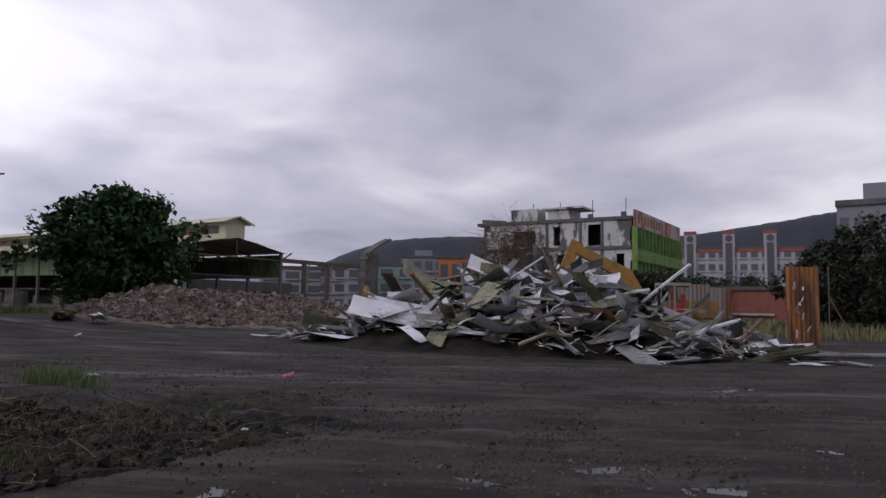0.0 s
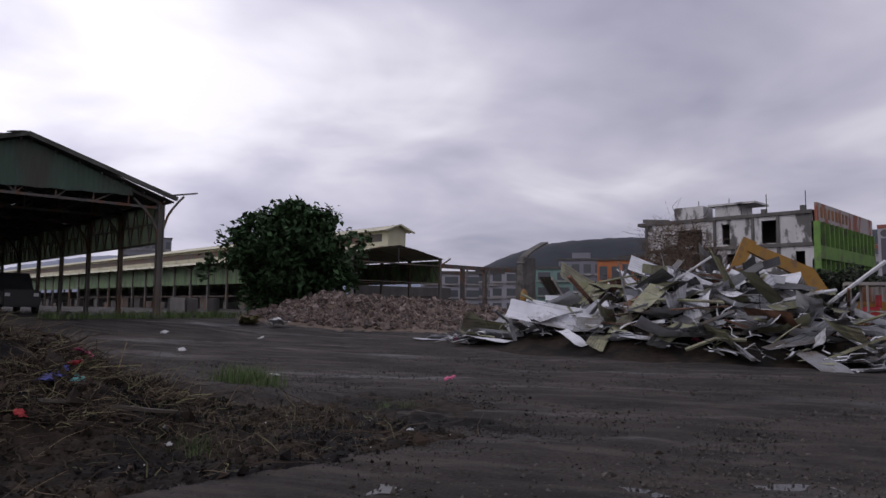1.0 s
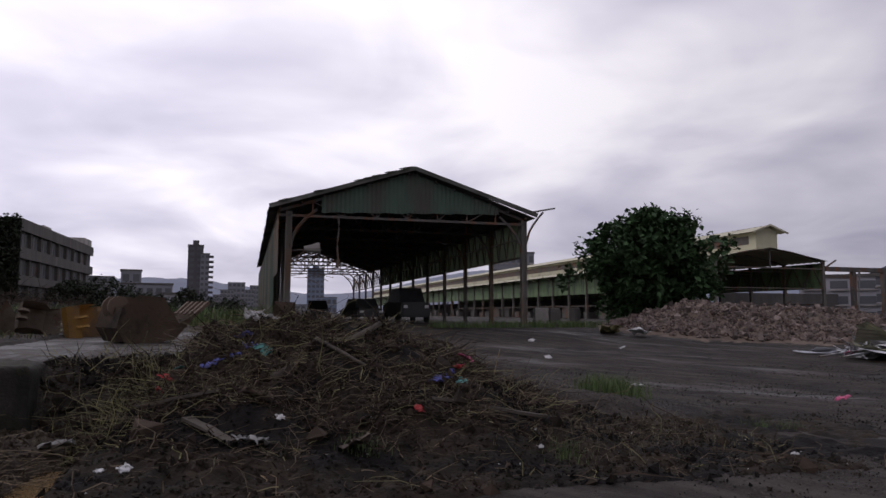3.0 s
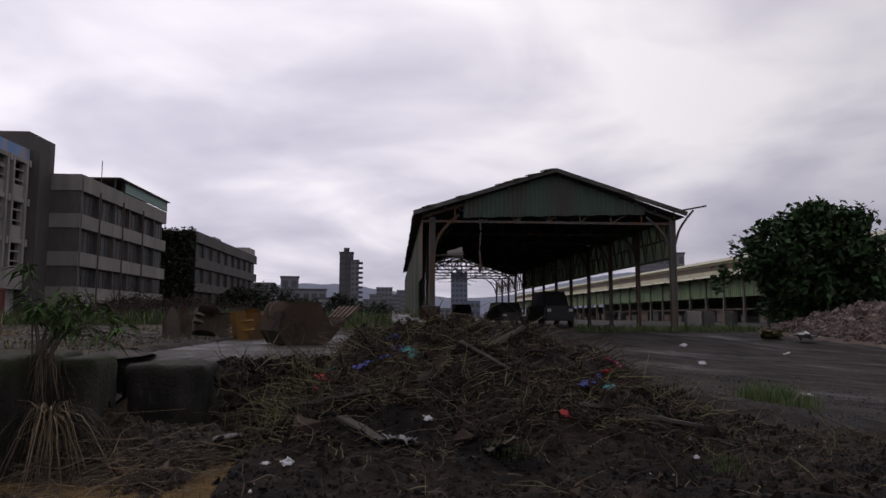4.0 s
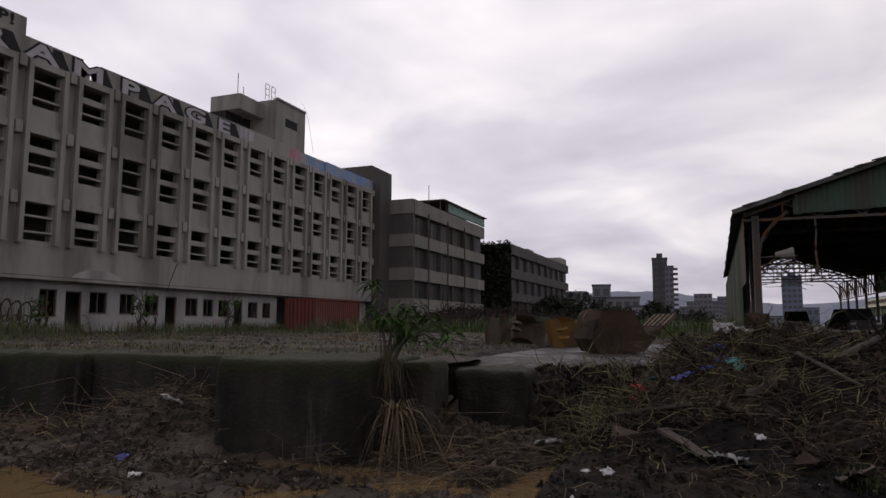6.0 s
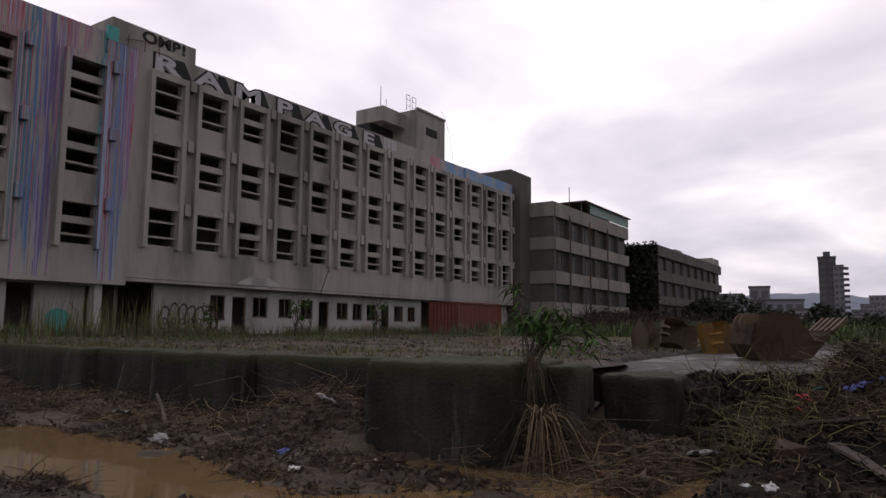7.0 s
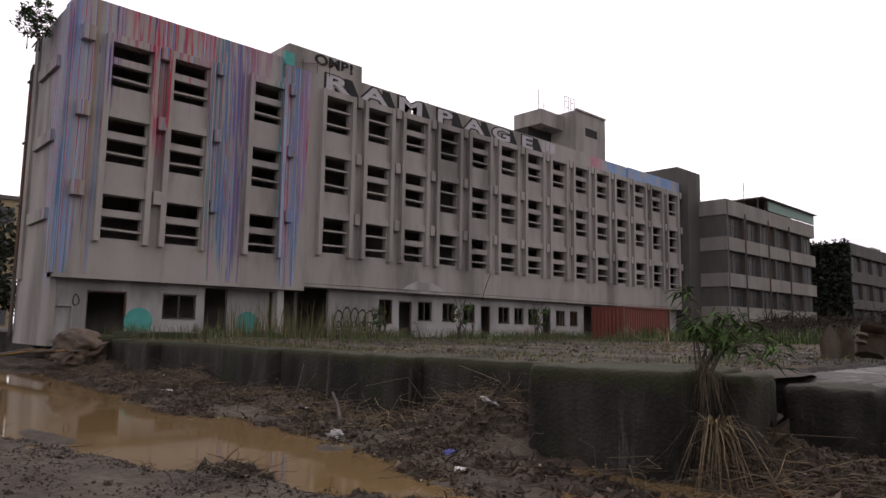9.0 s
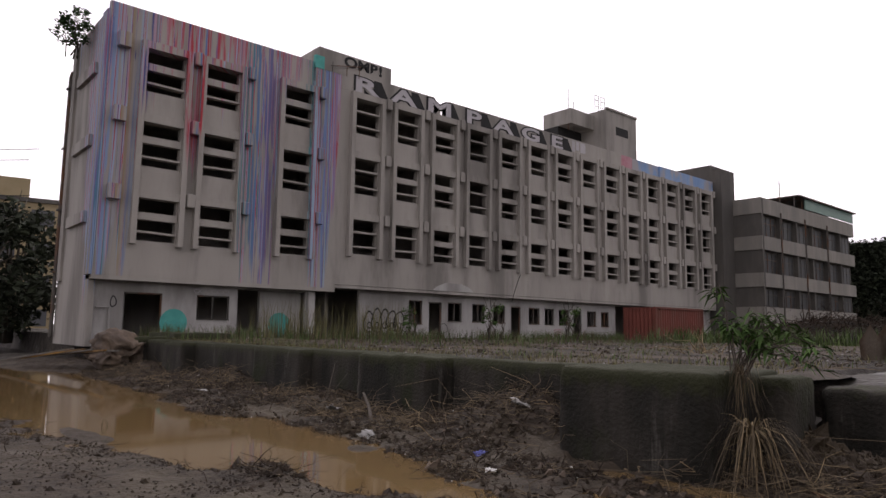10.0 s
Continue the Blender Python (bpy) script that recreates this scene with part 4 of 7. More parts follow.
def long_shed():
    S = thing("long_shed", "very long low shed with a cream roof monitor and green sides", "shed")
    XL, XR, XM = 41.2, 53.4, 47.3
    Y0, Y1, ZE, ZR = 54.0, 260.0, 6.75, 7.9
    for x0, x1 in ((XL - 0.6, XM), (XR + 0.5, XM)):
        bm = bmesh.new(); corrugated(bm, (x0, Y0 - 0.4, ZE), (0, Y1 - Y0, 0), (x1 - x0, 0, ZR - ZE), 0.8, 0.03); part("roof_sheet", bm, M["cream"], S)
    bm = bmesh.new(); box(bm, XM - 1.2, XM + 1.2, Y0 + 0.3, Y1, 7.6, 9.4)
    part("roof_monitor", bm, M["cream"], S)
    bm = bmesh.new(); box(bm, XM - 1.24, XM - 1.2, Y0 + 1.3, Y1, 8.3, 9.1); part("monitor_louvre", bm, M["steel"], S)
    for sx in (-1, 1):
        bm = bmesh.new(); corrugated(bm, (XM + sx * 2.0, Y0 - 0.2, 9.35), (0, Y1 - Y0, 0), (-sx * 2.0, 0, 0.7), 0.8, 0.03); part("monitor_roof", bm, M["cream"], S)
    bm = bmesh.new()
    for x0, x1 in ((XM - 2.0, XM), (XM + 2.0, XM)):
        beam(bm, (x0, Y0 - 0.25, 9.3), (x1, Y0 - 0.25, 10.05), 0.1, 0.16)
    vs = [bm.verts.new(p) for p in ((XM - 1.2, Y0 + 0.28, 9.4), (XM + 1.2, Y0 + 0.28, 9.4), (XM, Y0 + 0.28, 10.0))]; bm.faces.new(vs)
    part("monitor_gable", bm, M["cream"], S)
    bm = bmesh.new(); corrugated(bm, (XL, Y1, 4.1), (0, Y0 - Y1 + 0.2, 0), (0, 0, 2.5), 0.5, 0.03); part("side_sheet", bm, M["greenlit"], S)
    bm = bmesh.new(); corrugated(bm, (XR, Y0, 4.1), (0, 120, 0), (0, 0, 2.5), 0.5, 0.03); part("side_sheet", bm, M["greenlit"], S)
    for i in range(40):
        y = Y0 + i * 5.0
        for x in (XL, XR):
            bm = bmesh.new(); box(bm, x - 0.14, x + 0.14, y - 0.14, y + 0.14, 0.7, ZE); part("post", bm, M["postwood"], S)
        bm = bmesh.new(); beam(bm, (XL - 1.7, y, 6.75), (XL, y, 6.1), 0.12, 0.16); part("eaves_strut", bm, M["cream"], S)
    bm = bmesh.new(); corrugated(bm, (XL - 1.9, Y0, 6.55), (0, Y1 - Y0, 0), (1.4, 0, 0.3), 0.8, 0.02); part("eaves_sheet", bm, M["cream"], S)
    for i in range(7):
        bm = bmesh.new()
        y = Y0 + i * 5
        for k in range(10):   # shallow arched truss
            a, b = k / 10, (k + 1) / 10
            f = lambda t: (XL + (XR - XL) * t, y, ZE - 0.1 + 1.1 * math.sin(math.pi * t))
            beam(bm, f(a), f(b), 0.12)
        beam(bm, (XL, y, 6.0), (XR, y, 6.0), 0.12); beam(bm, (XL, y, 4.1), (XR, y, 4.1), 0.08)
        beam(bm, (XM, y, 6.0), (XM, y, 7.7), 0.1)
        part("roof_truss", bm, M["steel"], S)
    for x in (XL + 0.1, XR - 0.1):
        bm = bmesh.new()
        for i in range(16):
            y = Y0 + i * 5
            for k in range(2):
                a = y + k * 2.5
                beam(bm, (x, a, 4.1), (x, a + 1.25, 6.4), 0.09); beam(bm, (x, a + 1.25, 6.4), (x, a + 2.5, 4.1), 0.09)
            beam(bm, (x, y, 2.6), (x, y + 5, 2.6), 0.12)
        part("side_girder", bm, M["steel"], S)
    # machinery benches and walls inside, dark
    bm = bmesh.new(); box(bm, XR - 1, XR - 0.8, Y0 + 22, Y1, 0.8, 4.1); part("inner_wall", bm, M["conc2"], S)
    rnd = random.Random(5)
    for i in range(30):
        y = Y0 + 3 + i * 4.6
        bm = bmesh.new(); w = rnd.uniform(0.8, 2.2); box(bm, XL + 0.6, XL + 0.6 + w, y, y + rnd.uniform(1, 3), 0.8, rnd.uniform(1.6, 2.8))
        part("low_partition", bm, M["conc2"] if i % 2 else M["steel"], S)
    bm = bmesh.new(); beam(bm, (XR + 0.2, Y0, 6.1), (XR + 1.6, Y0, 6.9), 0.14); part("eaves_bracket", bm, M["postwood"], S)
    # stripped frame that goes on beside it
    F = thing("stripped_frame", "stripped dark steel frame of a demolished shed bay", "steel frame")
    for x in (57.0, 60.8, 67.0):
        bm = bmesh.new(); box(bm, x - 0.2, x + 0.2, 53.8, 54.2, 0.6, 6.2); part("post", bm, M["steel"], F)
        bm = bmesh.new(); tube(bm, [(x + 0.25 + 0.5 * t * t, 53.9, 4.5 + 1.5 * t) for t in (0, 0.5, 1)] + [(x + 0.3, 53.9, 1.0)], 0.07, 5); part("downpipe", bm, M["conclight"], F)
    bm = bmesh.new(); box(bm, 53.6, 67.2, 53.85, 54.15, 5.8, 6.25); part("beam", bm, M["steel"], F)
    bm = bmesh.new(); box(bm, 53.6, 67.2, 64, 64.3, 5.8, 6.2); part("beam", bm, M["steel"], F)
    bm = bmesh.new(); box(bm, 54, 75, 70, 70.3, 0.6, 4.2); part("rear_wall", bm, M["conc2"], F)
    T = thing("torn_wall_stub", "torn dark concrete wall stub with a curled roof lip", "ruin")
    part("stub", worn_block(58.0, 60.2, 46.0, 46.8, 0.4, 7.0, 9, 0.5, 0.16), M["conc2"], T)
    bm = bmesh.new()
    for i in range(6):
        t = i / 5
        beam(bm, (58.0 + 3.6 * t, 46.4, 6.2 + 2.3 * t ** 0.6), (58.0 + 3.6 * (t + 0.2), 46.4, 6.2 + 2.3 * (t + 0.2) ** 0.6), 1.0, 0.22)
    part("curled_lip", bm, M["conc2"], T)
    bm = bmesh.new(); bmesh.ops.create_icosphere(bm, subdivisions=2, radius=0.6, matrix=Matrix.Translation((57.6, 45.6, 2.6)) @ Matrix.Diagonal((0.8, 0.6, 1.5, 1))); part("yellow_rag", bm, M["yellow"], T)
M["yellow"] = material("faded_yellow_paint", (0.26, 0.135, 0.025), (0.33, 0.18, 0.035), 2, 0.6, 0.1, 12, (0.16, 0.10, 0.05), 1.0, 0.4, 0.15)
long_shed()
# ---- ruined white block with a green louvred flank ----
M["ruinwhite"] = material("peeling_white_wall", (0.40, 0.39, 0.38), (0.5, 0.49, 0.48), 0.6, 0.9, 0.1, 6, (0.10, 0.095, 0.09), 0.55, 0.36, 0.1, streak=2)
M["limegreen"] = material("lime_green_concrete", (0.10, 0.20, 0.045), (0.15, 0.26, 0.06), 0.6, 0.85, 0.1, 6, (0.10, 0.12, 0.06), 0.5, 0.35, 0.2)
M["orangeroof"] = material("orange_roof_sheet", (0.40, 0.13, 0.05), (0.46, 0.17, 0.07), 0.5, 0.8, 0.1)
M["brickred"] = material("red_brick_wall", (0.20, 0.07, 0.05), (0.26, 0.1, 0.075), 1.5, 0.9, 0.2, 8)
M["flat"] = material("pale_tiled_flats", (0.30, 0.29, 0.31), (0.36, 0.35, 0.37), 0.3, 0.9, 0)
# far tones: distance haze is mixed into the base colours
M["hazy"] = material("haze_grey_far_building", (0.17, 0.17, 0.19), (0.21, 0.21, 0.23), 0.1, 0.9, 0)

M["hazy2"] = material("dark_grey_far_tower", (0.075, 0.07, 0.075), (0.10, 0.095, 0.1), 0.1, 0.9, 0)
M["bluehaze"] = material("haze_tinted_blue_grey_tower", (0.13, 0.16, 0.22), (0.17, 0.2, 0.26), 0.1, 0.7, 0)
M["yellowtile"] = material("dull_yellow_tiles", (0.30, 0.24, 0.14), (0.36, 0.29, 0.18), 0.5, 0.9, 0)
# ridge colour paled and blued to stand in for aerial haze
M["farhill"] = material("haze_paled_far_mountain", (0.16, 0.18, 0.23), (0.18, 0.2, 0.25), 0.01, 1.0, 0)

def ruin():
    R = thing("ruined_block", "half demolished white concrete block with a lime green louvred flank", "ruin")
    X, YC, YL = 91.0, 27.3, 49.6
    bm = bmesh.new()
    holes = {(9.9, 13.4): [(41.3, 44.8, 10.2, 12.4), (37.5, 38.5, 10.1, 12.8), (31.4, 33.4, 9.95, 12.9)], (6.3, 9.4): [(36.5, 38.0, 6.3, 8.8), (28.3, 29.4, 6.4, 8.8), (40, 44, 6.5, 9)], (1.0, 5.9): [(30, 34, 1, 4.5), (38, 42, 1, 5)]}
    gaps = [h for hs in holes.values() for h in hs]
    pierced(bm, X, X + 0.25, [YC, YL] + [v for h in gaps for v in h[:2]], [1.0, 13.4] + [v for h in gaps for v in h[2:]], gaps)
    part("front_wall", bm, M["ruinwhite"], R)
    bm = bmesh.new()
    for z in (5.9, 9.4, 13.4):
        box(bm, X - 0.25, X + 24, YC, YL + (1.2 if z > 13 else 0), z, z + 0.45)
    part("floor_slab", bm, M["conc2"], R)
    bm = bmesh.new(); box(bm, X + 10, X + 10.3, YC + 0.3, YL, 0.8, 13.4); part("inner_wall", bm, M["conc2"], R)
    for y in (34.3, 39.3, 31.2, YL - 0.3):
        bm = bmesh.new(); box(bm, X - 0.2, X, y, y + 0.35, 0.8, 13.4); part("pillar", bm, M["conc2"], R)
    bm = bmesh.new(); box(bm, X + 0.02, X + 4, 36.0, 39.4, 13.8, 15.3); box(bm, X - 0.4, X + 4.4, 34.0, 40.2, 15.3, 15.55); box(bm, X, X + 3, 41, 45.2, 13.85, 15.6)
    part("roof_hut", bm, M["ruinwhite"], R)
    bm = bmesh.new(); beam(bm, (X, 50.0, 14.2), (X, 46.0, 13.8), 0.3, 0.5); beam(bm, (X + 2, 50.5, 13.4), (X + 2, 46, 13.5), 0.2, 0.7); part("broken_eave", bm, M["conc2"], R)
    bm = bmesh.new()
    for y, h in ((37.8, 0.9), (42, 1.2), (33.0, 0.6), (28.3, 0.7)):
        box(bm, X + 0.5, X + 1.1, y, y + 0.6, 13.85, 13.85 + h)
        tube(bm, ((X + 0.8, y, 14), (X + 0.8, y, 16.4)), 0.06, 5)
    part("roof_stub", bm, M["conc2"], R)
    bm = bmesh.new(); box(bm, X, X + 25, YC - 0.5, YC - 0.2, 12.4, 14.7); band = part("sign_band", bm, M["signband"], R, "faded rusty sign band along the roof edge")
    for i in range(8):
        bm = bmesh.new(); box(bm, X + 1.2 + i * 1.5, X + 2.1 + i * 1.5, YC - 0.53, YC - 0.5, 12.9, 14.2); part("letter_bar", bm, M["rust"], band)
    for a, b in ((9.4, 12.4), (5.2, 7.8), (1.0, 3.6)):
        bm = bmesh.new(); box(bm, X, X + 25, YC - 0.05, YC + 0.2, a, b); part("louvre_wall", bm, M["greenshade"], R)
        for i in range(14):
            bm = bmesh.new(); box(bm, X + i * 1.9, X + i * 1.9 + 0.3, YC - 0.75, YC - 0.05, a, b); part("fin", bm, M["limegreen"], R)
    for a, b in ((7.8, 9.4), (3.6, 5.2)):
        bm = bmesh.new(); box(bm, X, X + 25, YC - 0.8, YC, a, b); part("green_band", bm, M["limegreen"], R)
M["signband"] = material("rusty_white_sign_band", (0.30, 0.27, 0.26), (0.36, 0.33, 0.31), 0.6, 0.9, 0, c3=(0.25, 0.09, 0.06), s3=0.5, cover=0.4, streak=3)
# lime green darkened: shade between the fins is put into the colour
M["greenshade"] = material("lime_green_recess_shade", (0.035, 0.075, 0.02), (0.05, 0.1, 0.03), 0.6, 0.9, 0)
ruin()

# ---- far buildings ----
# far panes lifted to mid grey, haze put into the colour
M["farpane"] = material("hazy_far_window", (0.075, 0.078, 0.085), (0.10, 0.104, 0.112), 0.3, 0.6, 0)
def far_block(name, label, az, dist, w, d, z1, storeys, cols, mat, z0=0.5, hut=0, winmat="farpane", turn=0.0):
    """A block with its front turned to the yard; az: degrees left of the long axis."""
    a = radians(az)
    m = pose(-math.sin(a) * dist, math.cos(a) * dist, 0, 0, 0, az + turn)
    B = thing(name, label, "building", m=m)
    bm = bmesh.new(); box(bm, -w / 2, w / 2, 0, d, z0, z1); part("wall", bm, M[mat], B)
    bm = bmesh.new(); box(bm, -w / 2 - 0.2, w / 2 + 0.2, -0.2, d + 0.2, z1, z1 + 0.4); part("roof", bm, M["conc2"], B)
    if hut:
        bm = bmesh.new(); box(bm, -w * 0.2, w * 0.2, d * 0.2, d * 0.6, z1 + 0.4, z1 + 0.4 + hut); part("roof_hut", bm, M[mat], B)
    h = (z1 - z0) / storeys
    bm = bmesh.new(); box(bm, -w / cols * 0.32, w / cols * 0.32, -0.06, 0, h * 0.28, h * 0.78)
    me = finish("window", bm, M[winmat])
    bm = bmesh.new(); box(bm, -w / cols * 0.36, w / cols * 0.36, -0.35, 0, h * 0.14, h * 0.22)
    sill = finish("sill", bm, M["conc"])
    for i in range(storeys):
        for j in range(cols):
            x = -w / 2 + w * (j + 0.5) / cols
            o = share("window", me, B, Matrix.Translation((x, 0, z0 + i * h)))
            if w < 60 and storeys < 9:
                share("sill", sill, o, Matrix.Identity(4))
    return B
far_block("tower_block", "tall dark apartment tower on the skyline", 4.05, 300, 6.0, 12, 29.0, 12, 2, "hazy2", hut=2.0)
T = far_block("tower_block", "tall apartment tower with rounded balconies", 3.35, 299, 3.4, 10, 25.5, 11, 2, "hazy", hut=0)
for i in range(11):
    bm = bmesh.new(); box(bm, 1.6, 3.4, -1.2, 1.5, 3 + i * 2.1, 3.9 + i * 2.1); part("balcony", bm, M["hazy2"], T)
far_block("low_white_block", "low white concrete building behind scrub", 5.5, 150, 5.6, 8, 5.2, 2, 3, "flat")
far_block("low_grey_block", "long grey hall roof behind the scrub", 7.6, 190, 13, 12, 8.6, 2, 6, "hazy", hut=0)
far_block("low_grey_block", "grey block with a square roof house", 8.6, 200, 5, 8, 12.5, 3, 2, "hazy")
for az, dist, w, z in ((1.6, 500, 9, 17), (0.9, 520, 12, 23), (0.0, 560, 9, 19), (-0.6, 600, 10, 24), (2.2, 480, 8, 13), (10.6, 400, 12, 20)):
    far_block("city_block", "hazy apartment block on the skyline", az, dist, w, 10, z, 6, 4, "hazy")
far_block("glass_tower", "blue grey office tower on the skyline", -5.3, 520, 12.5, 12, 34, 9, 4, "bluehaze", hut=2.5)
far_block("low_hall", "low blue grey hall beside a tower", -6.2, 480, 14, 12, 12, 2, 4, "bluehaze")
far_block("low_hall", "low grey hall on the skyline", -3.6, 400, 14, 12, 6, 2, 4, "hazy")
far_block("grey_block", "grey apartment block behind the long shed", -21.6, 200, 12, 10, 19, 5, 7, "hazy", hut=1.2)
far_block("yellow_block", "yellow tiled block beyond the factory end", 81.9, 75, 9, 8, 13.0, 4, 3, "yellowtile", hut=2.1)
# flats with three stair towers
A = far_block("flats", "pale apartment flats with red capped stair towers", -81.2, 190, 30, 10, 17.0, 5, 12, "flat")
for x in (-11.5, -2.2, 7.4):
    bm = bmesh.new(); box(bm, x - 1.4, x + 1.4, -0.7, 3, 0.5, 20.6); t = part("stair_tower", bm, M["flat"], A)
    bm = bmesh.new(); box(bm, x - 1.5, x + 1.5, -0.8, 3.1, 20.6, 21.5); part("tower_cap", bm, M["brickred"], t)
    bm = bmesh.new(); box(bm, x - 0.8, x + 0.8, -0.9, -0.7, 0.5, 18.3); part("stair_glass", bm, M["hazy2"], t)
    bm = bmesh.new(); bmesh.ops.create_cone(bm, cap_ends=True, segments=14, radius1=0.85, radius2=0.85, depth=0.2, matrix=Matrix.Translation((x, -0.85, 19.5)) @ Matrix.Rotation(radians(90), 4, "X")); part("round_vent", bm, M["hazy2"], t)
bm = bmesh.new(); box(bm, -15, 15, -0.15, 0, 16.0, 16.9); part("red_band", bm, M["brickred"], A)
H = far_block("grey_tower_block", "grey striped concrete tower block behind trees", -90.6, 125, 12, 10, 18.2, 2, 6, "hazy", hut=3.2)
bm = bmesh.new(); box(bm, -6.2, 6.2, -0.4, 10, 18.1, 19.0); part("cornice", bm, M["conc2"], H)
# low houses behind the rubble
for az, dist, w, z, mat in ((-52.5, 110, 12, 7.6, "palegreen"), (-50, 100, 8, 6.8, "flat"), (-46.5, 100, 12, 6.3, "flat"), (-56.3, 140, 9, 11.0, "hazy"), (-49.5, 150, 9, 9.3, "flat")):
    far_block("low_house", "low pale house behind the demolition site", az, dist, w, 6, z, 3, 4, mat, hut=1.2 if z > 10 else 0)
for az, z in ((-59.0, 9.6), (-60.8, 10.0)):
    far_block("orange_roofed_house", "low house with an orange sheet roof", az, 120, 6, 6, z, 2, 3, "orangeroof")
far_block("red_wall", "low red brick wall beyond the fence", -80.5, 80, 12, 0.4, 3.6, 1, 1, "brickred", winmat="brickred")

# ---- wooded hills ----
def hill(label, az0, az1, dist, height, seed, mat):
    n, rows = 160, 10
    V, F = [], []
    for j in range(rows):
        for i in range(n):
            az = radians(az0 + (az1 - az0) * i / (n - 1))
            r = dist * (1 + 0.05 * j)
            h = height(math.degrees(az)) * r * math.sin(math.pi / 2 * min(j / 6, 1)) + noise.fractal((i * 0.35, j * 0.8, seed), 1.0, 2.0, 4) * dist * 0.003
            V.append((-math.sin(az) * r, math.cos(az) * r, (h if j else -2)))
    for j in range(rows - 1):
        for i in range(n - 1):
            a = j * n + i
            F.append((a, a + 1, a + n + 1, a + n))
    me = bpy.data.meshes.new("backdrop_hill"); me.from_pydata(V, [], F); me.materials.append(mat); me.shade_smooth()
    tagged(new("backdrop", me), label, "hill", kind="structure")
hill("dark wooded hill on the skyline", -44, -110, 900, lambda a: 0.101 + 0.026 * math.exp(-((a + 90) / 8) ** 2) - 0.012 * math.exp(-((a + 70) / 6) ** 2) - 0.1 * math.exp(-((a + 40) / 9) ** 2), 1.0, M["hill"])
hill("far mountain ridge coloured pale blue as haze", 12, -46, 2200, lambda a: 0.036 + 0.010 * math.sin(a * 0.25) + 0.018 * math.exp(-((a + 22) / 9) ** 2), 5.0, M["farhill"])
# ---- water ----
M["pond"] = material("muddy_tan_water", (0.15, 0.098, 0.044), (0.185, 0.122, 0.056), 0.5, 0.05, 0.02, 3, spec=0.5)
M["puddle"] = material("clear_rain_puddle", (0.03, 0.028, 0.026), (0.045, 0.042, 0.04), 0.5, 0.22, 0.05, 9, spec=0.15)
M["straw"] = material("dry_straw_and_stalks", (0.12, 0.085, 0.048), (0.23, 0.175, 0.1), 3, 0.9, 0, rnd=0.5)
M["twig"] = material("dark_wet_twigs", (0.018, 0.013, 0.01), (0.05, 0.036, 0.026), 3, 0.9, 0, rnd=0.5, spec=0.15)
M["grass"] = material("rank_green_grass", (0.045, 0.085, 0.02), (0.085, 0.12, 0.035), 2, 0.7, 0, rnd=0.45)
M["drygrass"] = material("yellowing_grass", (0.11, 0.11, 0.045), (0.16, 0.14, 0.065), 2, 0.8, 0, rnd=0.45)
M["bark"] = material("grey_brown_bark", (0.06, 0.05, 0.04), (0.1, 0.085, 0.07), 6, 0.95, 0.6, 20)
M["litter"] = material("white_plastic_litter", (0.5, 0.5, 0.5), (0.62, 0.62, 0.6), 3, 0.5, 0.1, 20)
RED, BLU = material("red_cloth", (0.3, 0.02, 0.025), (0.38, 0.04, 0.04), 3, 0.8, 0.2), material("blue_violet_cloth", (0.05, 0.06, 0.22), (0.1, 0.11, 0.32), 3, 0.8, 0.2)
PINK, TURQ = material("pink_plastic", (0.5, 0.08, 0.18), (0.6, 0.14, 0.25), 3, 0.6, 0.1), material("turquoise_plastic", (0.08, 0.28, 0.26), (0.12, 0.36, 0.33), 3, 0.6, 0.1)

def blob_sheet(name, cx, cy, rx, ry, z, mat, label, seed, kind="structure", turn=0.0):
    """A flat irregular sheet of water."""
    bm = bmesh.new()
    c = bm.verts.new((cx, cy, z)); ring = []
    n = 48
    for i in range(n):
        a = 2 * math.pi * i / n
        k = 1 + 0.45 * noise.noise((math.cos(a) * 1.6, math.sin(a) * 1.6, seed)) + 0.2 * noise.noise((math.cos(a) * 5, math.sin(a) * 5, seed + 9))
        p = Matrix.Rotation(radians(turn), 2) @ Vector((rx * k * math.cos(a), ry * k * math.sin(a)))
        ring.append(bm.verts.new((cx + p.x, cy + p.y, z)))
    for i in range(n):
        bm.faces.new((c, ring[i], ring[(i + 1) % n]))
    tagged(part(name, bm, mat), label, "water", kind=kind)
bm = bmesh.new(); box(bm, -45, -1.2, 1.2, 8.0, -0.3, -0.02)
tagged(part("water", bm, M["pond"]), "shallow muddy tan flood water below the dock", "water", kind="structure")
for i, (x, y, rx, ry) in enumerate(((14.75, 1.85, 0.95, 0.5), (8.65, 0.92, 0.75, 0.35), (6.74, 2.2, 0.4, 0.2), (5.3, 3.5, 0.55, 0.3), (3.9, 4.9, 0.35, 0.2), (12.5, 4.6, 0.8, 0.35), (11.4, 7.6, 0.3, 0.25), (6.47, 1.18, 0.4, 0.2), (4.24, 4.47, 0.2, 0.15), (4.75, 4.1, 0.3, 0.15))):
    blob_sheet("puddle", x, y, rx, ry, -0.010, M["puddle"], "shallow rain puddle on dark asphalt", i * 3.1, turn=-58)

